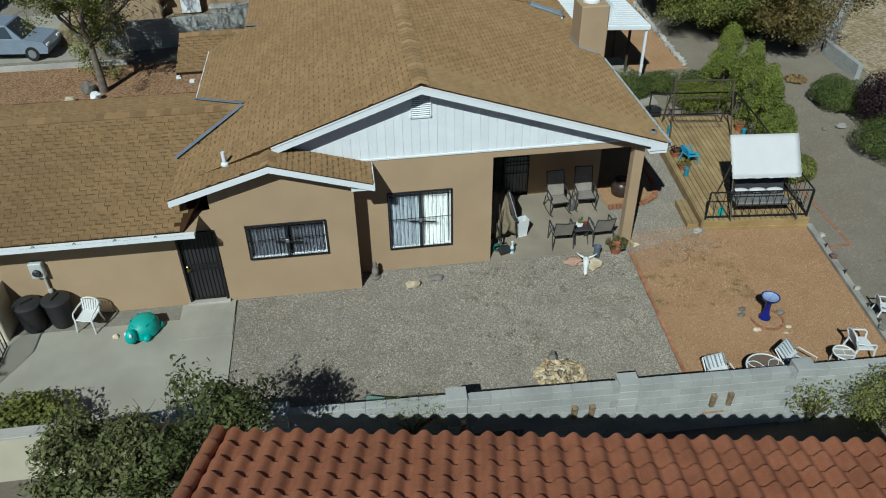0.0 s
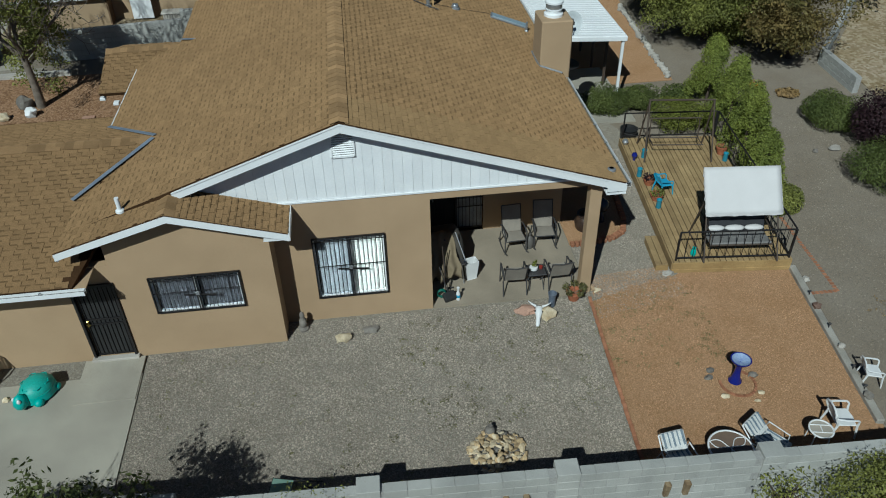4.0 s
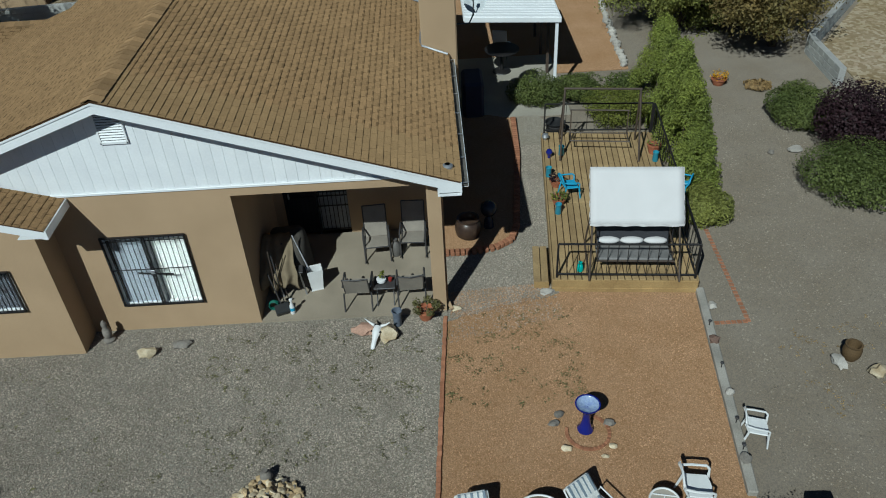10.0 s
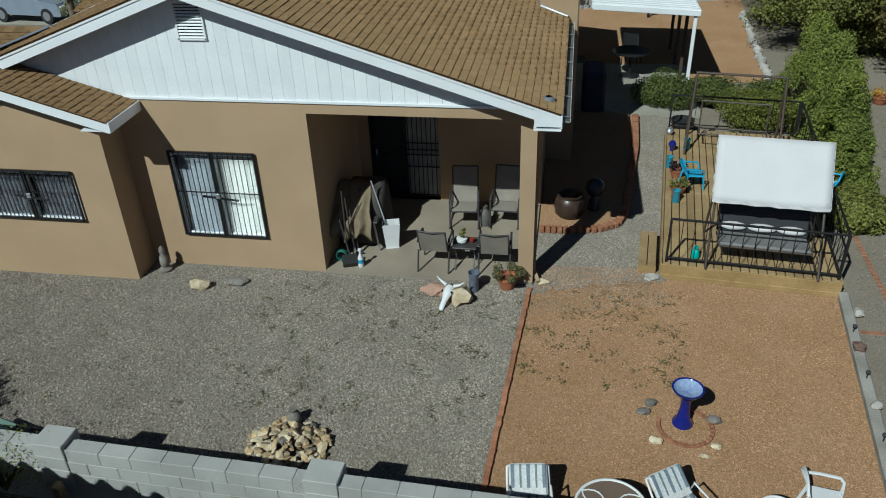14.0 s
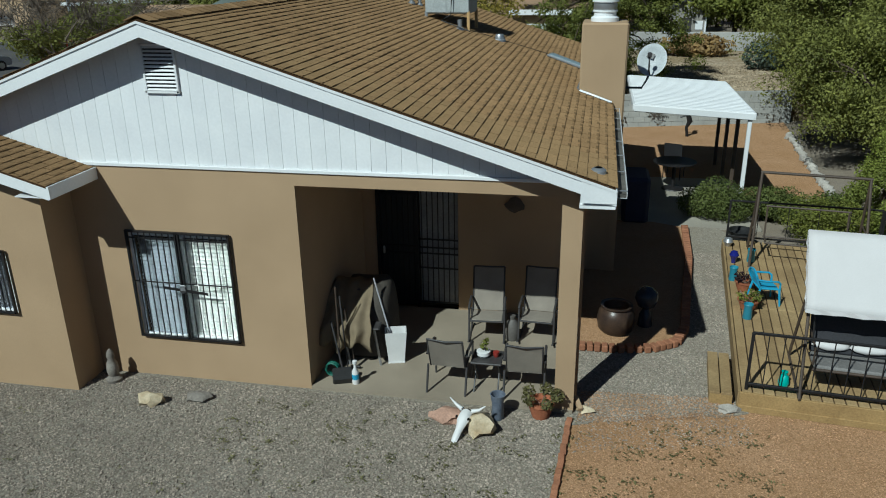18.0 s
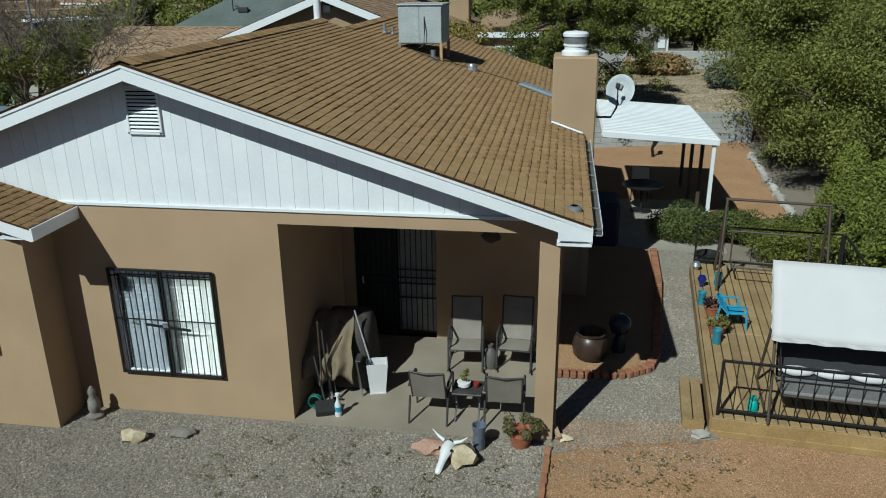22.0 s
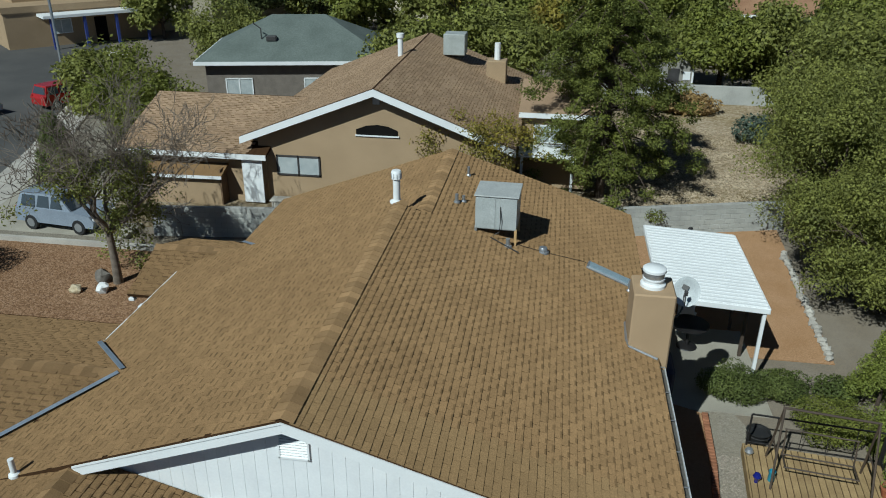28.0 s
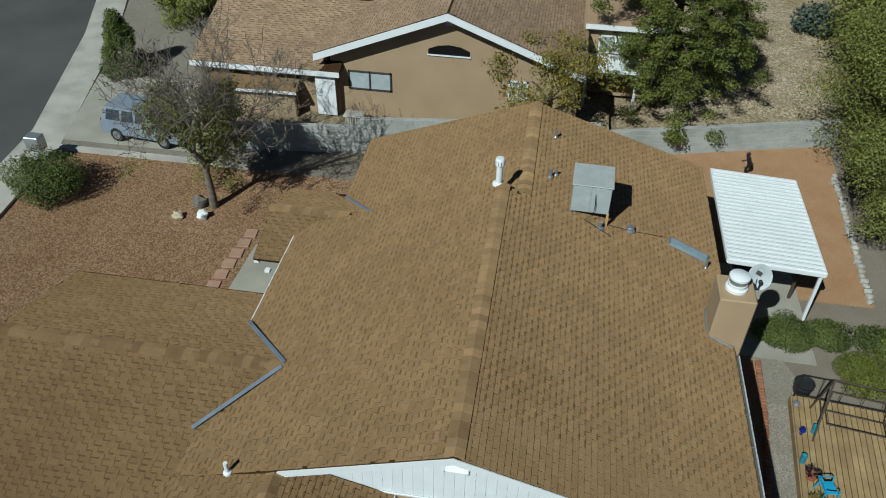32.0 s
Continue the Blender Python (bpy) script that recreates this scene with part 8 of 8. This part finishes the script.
# ---- trees ----
def feathery_tree(x, y, z, h, reach, label, seed, leaf, count):
    """A tall tree of drooping boughs, leafy nearly to the ground."""
    rng = np.random.default_rng(seed)
    ob = base("tree", x, y, z, label, "tree")
    g, cs = Geo(), []
    g.tube([(0, 0, -0.2), (0.05, 0, h * 0.3), (0.15, 0.05, h * 0.65), (0.2, 0.0, h * 0.95)], [0.2, 0.16, 0.1, 0.03], 9)
    for k in range(120):
        f = 0.16 + 0.8 * rng.random()
        a = k * 2.4 + rng.uniform(-0.4, 0.4)
        q = reach * (1 - f) ** 0.55 * rng.uniform(0.55, 1.1) * min(1.0, 0.62 + f) + 0.35
        c, s = math.cos(a), math.sin(a)
        lift = rng.uniform(0.02, 0.22) * q
        pts = [Vector((c * q * w, s * q * w, h * f + lift * 3.2 * w * (1 - w) - 0.42 * q * w * w)) for w in (0.0, 0.3, 0.6, 0.85, 1.0)]
        g.tube(pts, [0.05, 0.035, 0.025, 0.012, 0.006], 5, False)
        for w in (0.4, 0.55, 0.7, 0.82, 0.94, 1.04):
            m = rng.uniform(0.7, 1.25) * (0.25 + 0.06 * q)
            p = Vector((c * q * w, s * q * w, max(0.5, h * f + lift * 3.2 * w * (1 - w) - 0.42 * q * w * w)))
            p += Vector(rng.normal(size=3) * 0.18)
            cs.append((p.x, p.y, p.z - 0.1, m, m, m * 0.62))
    part("trunk", g, BARK, ob, smooth=True)
    part("crown", plain_mesh("crown", leaf_cloud(cs, count, 0.05, rng, 0.2, 0.2), leaf), leaf, ob)
    return ob


tree(-7.6, -7.3, -0.55, 3.3, "leafy green tree beside the tile roof", 201, leafy("elm_leaf", (0.22, 0.23, 0.085), (0.13, 0.14, 0.055)), 15000, 0.045, clump=0.3, depth=4, wide=0.6, trunk=0.58, lean=(0.12, 0.05))
tree(-6.3, -7.4, -0.55, 4.25, "thin shrubby tree in the gap between houses", 202, LEAF_DARK, 8000, 0.045, clump=0.3, depth=4, wide=0.75, trunk=0.3)
bush("climbing_vine", 7.9, -6.35, -0.55, 1.8, 0.7, 1.95, "green vine hanging over the block wall", 203, LEAF, 14000, 0.03, shell=0.6)
bush("climbing_vine", 5.6, -6.0, -0.3, 0.7, 0.3, 1.2, "sparse vine on the block wall", 204, LEAF, 500, 0.035, shell=0.4)
bush("weed_clump", -1.4, -5.15, 0.0, 0.6, 0.22, 0.5, "sparse green weeds along the wall", 205, LEAF, 500, 0.03, category="weeds", shell=0.3)
bush("weed_clump", -2.7, -5.5, 0.1, 0.9, 0.4, 1.25, "sparse feathery green vine over the wall", 206, LEAF, 1000, 0.02, category="weeds", shell=0.3)
tree(12.5, 14.4, 0.0, 6.2, "dense green tree beside the back yard", 211, LEAF, 95000, 0.045, clump=0.7, wide=1.5, trunk=0.18, fill=110)
tree(12.1, 19.0, 0.0, 7.8, "tall dense green tree beside the back yard", 212, LEAF, 120000, 0.047, clump=0.85, wide=1.5, trunk=0.18, fill=110)
tree(14.6, 26.5, 0.4, 8.4, "tall dense green tree behind the yard wall", 213, LEAF, 50000, 0.09, clump=1.3, wide=1.5, trunk=0.18, fill=50)
tree(18.5, 20.0, 0.0, 8.0, "tall green tree at the dirt lot", 214, LEAF, 42000, 0.09, clump=1.3, wide=1.5, trunk=0.18, fill=50)
tree(14.9, 12.2, 0.0, 5.0, "tree turning brown beside the lot wall", 215, leafy("brown_leaf", (0.24, 0.17, 0.06), (0.13, 0.12, 0.04)), 26000, 0.055, clump=0.6, wide=1.3, trunk=0.2, fill=40)
tree(13.2, 14.4, 0.0, 4.2, "low leafy tree behind the dirt lot", 216, LEAF, 22000, 0.055, clump=0.65, wide=1.4, trunk=0.15)
feathery_tree(3.7, 21.9, 0.5, 10.4, 3.9, "tall feathery green tree with drooping branches behind the wall", 217, leafy("locust_leaf", (0.2, 0.215, 0.045), (0.125, 0.14, 0.032)), 115000)
tree(-1.0, 18.1, 0.8, 4.7, "small yellow-green tree by the neighbour house", 218, LEAF_YELLOW, 9000, 0.05, clump=0.45, trunk=0.3, wide=1.25)
tree(1.2, 26.0, 0.8, 4.6, "dark green tree behind the wall", 219, LEAF_DARK, 22000, 0.06, clump=0.85, trunk=0.22, wide=1.4)
tree(-20.0, 28.6, 0.0, 5.4, "leafy street tree with yellow-green leaves", 221, LEAF_BRIGHT, 30000, 0.075, clump=0.7, depth=4, wide=1.3, trunk=0.1, fill=40)
tree(-23.0, 47.0, 0.0, 6.0, "dark leafy tree by the green roof", 222, LEAF, 17000, 0.11, clump=0.95, depth=4, wide=1.2, trunk=0.12, fill=30)
tree(-24.6, 33.0, 0.0, 4.6, "leafy tree beside the green roof", 224, LEAF, 15000, 0.12, clump=1.0, depth=4, wide=1.2, trunk=0.12, fill=30)
cone_bush(-20.3, 21.6, 1.25, 3.0, "tall dark conifer shrub by the driveway", 223, 9000, LEAF_JUNIPER, 0.05)
rr = random.Random(77)
for k, (fx, fy, fh) in enumerate(((-6.6, 36.5, 6.4), (-5.0, 44, 7.0), (-1.5, 40, 7.5), (3.0, 44, 8.0), (7.5, 45, 7.5), (12.0, 43, 7.5), (16.5, 40, 8.0), (19.5, 33, 8.0), (22.0, 26, 7.5), (20.5, 44, 8.5), (26, 38, 8.0))):
    tree(fx, fy, 0.3, fh, "leafy tree behind the vacant lot", 260 + k, (LEAF, LEAF_BRIGHT, LEAF, LEAF_YELLOW)[k % 4], 15000, 0.13, clump=1.2, depth=3, wide=1.5, trunk=0.2)
for k in range(26):
    fx = -34 + k * 3.6 + rr.uniform(-1.2, 1.2)
    fy = 54 + rr.uniform(-8, 8) + (0 if -8 < fx < 30 else 6)
    if fx < -8 and fy < 56:
        fy += 10
    tree(fx, fy, 0.0, rr.uniform(5.5, 8.5), "distant leafy tree among houses", 300 + k, rr.choice((LEAF, LEAF, LEAF_DARK, LEAF_BRIGHT, LEAF_YELLOW)), 5200, 0.2, clump=1.15, depth=3, wide=1.3, trunk=0.2)
for k in range(22):
    fx = -110 + k * 11 + rr.uniform(-3, 3)
    tree(fx, 112 + rr.uniform(-12, 16), 0.0, rr.uniform(7, 10), "far row of trees", 340 + k, rr.choice((LEAF, LEAF_DARK)), 1500, 0.6, clump=2.2, depth=3, wide=1.5, trunk=0.15)

# ---- leaf litter ----
def litter(name, x0, x1, y0, y1, n, seed, z, m, label):
    rng = np.random.default_rng(seed)
    g = Geo()
    while len(g.f) < n:
        x, y = rng.uniform(x0, x1), rng.uniform(y0, y1)
        if noise.noise(Vector((x * 1.6, y * 1.6, seed))) < rng.uniform(-0.35, 0.35):
            continue
        for k in range(rng.integers(3, 9)):
            a, s = rng.random() * 6.283, rng.uniform(0.01, 0.026)
            u, w = Vector((math.cos(a), math.sin(a), rng.uniform(-0.25, 0.25))) * s * 1.2, Vector((-math.sin(a), math.cos(a), rng.uniform(-0.25, 0.25))) * s * 0.45
            c = Vector((x + rng.normal() * 0.04, y + rng.normal() * 0.04, z + 0.01 + 0.006 * rng.random()))
            g.add([c - u, c - w, c + u, c + w], [(0, 1, 2, 3)])
    ob = thing(name, g, m, label, "leaf litter", kind="stuff")
    return ob


LITTER = leafy("dead_leaf", (0.2, 0.19, 0.085), (0.14, 0.135, 0.06))
litter("leaf_litter", -1.0, 3.2, -3.6, -0.4, 1300, 4, 0.014, LITTER, "scattered dry olive leaves on gravel")
litter("leaf_litter", 3.5, 6.2, -2.6, -0.1, 1150, 5, -0.004, LITTER, "scattered dry olive leaves on granite")
litter("leaf_litter", -6.0, -1.0, -5.2, -1.0, 350, 6, 0.014, LITTER, "sparse dry leaves on the gravel yard")
litter("leaf_litter", 9.8, 12.0, -3.2, -0.8, 300, 7, -0.04, DRYGRASS, "yellow leaf litter on the dirt")


# ---- loose stones on the yards ----
def loose_stones(name, poly, n, low, high, z, m, label, seed):
    """Small stones half sunk in a yard: low six-cornered lumps in one mesh."""
    rng = np.random.default_rng(seed)
    px_, py_ = np.array([p[0] for p in poly]), np.array([p[1] for p in poly])
    xy = np.column_stack([rng.uniform(px_.min(), px_.max(), n * 2), rng.uniform(py_.min(), py_.max(), n * 2)])
    inside = np.zeros(len(xy), bool)
    for i in range(len(poly)):
        ax, ay, bx_, by_ = px_[i], py_[i], px_[i - 1], py_[i - 1]
        cross = (ay > xy[:, 1]) != (by_ > xy[:, 1])
        inside ^= cross & (xy[:, 0] < (bx_ - ax) * (xy[:, 1] - ay) / (by_ - ay + 1e-12) + ax)
    xy = xy[inside][:n]
    k = len(xy)
    r = low + (high - low) * rng.random(k) ** 2
    t = rng.random(k) * 6.283
    v = np.zeros((k, 6, 3))
    for j in range(4):
        q = r * rng.uniform(0.65, 1.2, k) * (1.25 if j % 2 else 0.85)
        a = t + j * math.pi / 2 + rng.uniform(-0.3, 0.3, k)
        v[:, j] = np.column_stack([xy[:, 0] + q * np.cos(a), xy[:, 1] + q * np.sin(a), z + r * rng.uniform(0.05, 0.3, k)])
    v[:, 4] = np.column_stack([xy + rng.normal(size=(k, 2)) * r[:, None] * 0.35, z + r * rng.uniform(0.55, 1.0, k)])
    v[:, 5] = np.column_stack([xy, np.full(k, z - 0.004)])
    f = np.array([(0, 1, 4), (1, 2, 4), (2, 3, 4), (3, 0, 4), (1, 0, 5), (2, 1, 5), (3, 2, 5), (0, 3, 5)])
    faces = (np.arange(k)[:, None, None] * 6 + f[None]).reshape(-1, 3)
    me = bpy.data.meshes.new(name)
    me.from_pydata(v.reshape(-1, 3).tolist(), [], faces.tolist())
    me.materials.append(m)
    return tagged(new(name, me), label, "gravel", kind="stuff")


PEBBLE = mat("gravel_stone", srgb(157, 146, 133), srgb(138, 128, 117), scale=1.5, fine=60, rough=0.95, bump=0, island=0.42, spec=0.12, chalk=0.6)
GRIT = mat("granite_grit", srgb(168, 134, 104), srgb(150, 118, 88), scale=1.5, fine=60, rough=0.95, bump=0, island=0.42, spec=0.12, chalk=0.6)
loose_stones("loose_gravel", [(-6.45, -5.4), (3.25, -5.55), (3.58, -0.12), (-0.08, -0.08), (-3.4, -0.1), (-3.5, -0.66), (-6.45, -0.66)], 70000, 0.01, 0.025, 0.0, PEBBLE, "coarse grey crushed stones covering the yard", 401)
loose_stones("loose_gravel", [(3.75, -0.25), (5.9, 0.35), (6.5, 6.5), (5.7, 6.5), (5.4, 2.2), (4.9, 1.85), (3.75, 1.8)], 14000, 0.008, 0.02, 0.0, PEBBLE, "grey crushed stones beside the deck", 402)
loose_stones("loose_granite", [(3.4, -5.6), (8.15, -5.3), (8.85, 0.3), (6.0, 0.45), (3.78, 0.1)], 34000, 0.007, 0.017, -0.012, GRIT, "orange granite grit scattered over the yard", 403)
DIRT_STONE = mat("dirt_stone", srgb(138, 128, 114), srgb(118, 110, 98), scale=1.5, fine=60, rough=0.95, bump=0, island=0.4, spec=0.12, chalk=0.6)
loose_stones("loose_gravel", [(8.8, -5.4), (13.5, -5.4), (14.5, 6.5), (11.0, 9.5), (9.6, 2.0), (9.1, 0.0)], 20000, 0.008, 0.024, -0.04, DIRT_STONE, "small grey stones strewn over the dirt lot", 404)
loose_stones("loose_gravel", [(3.72, -0.9), (6.0, -0.35), (6.0, 0.5), (3.8, 0.3)], 1300, 0.008, 0.018, -0.008, PEBBLE, "grey stones straying onto the granite", 405)
loose_stones("loose_granite", [(3.75, -0.2), (5.85, 0.25), (5.9, 0.75), (3.8, 0.6)], 4200, 0.006, 0.016, 0.002, GRIT, "orange grit straying onto the gravel", 406)
loose_stones("lot_rubble", [(4.5, 21.0), (12.0, 22.5), (13.5, 33.0), (5.0, 33.0)], 14000, 0.02, 0.075, 0.5, mat("lot_rubble", srgb(176, 160, 136), srgb(146, 130, 108), scale=1.0, fine=20, rough=0.95, bump=0, island=0.22, spec=0.12), "pale broken stones over the vacant lot", 407)
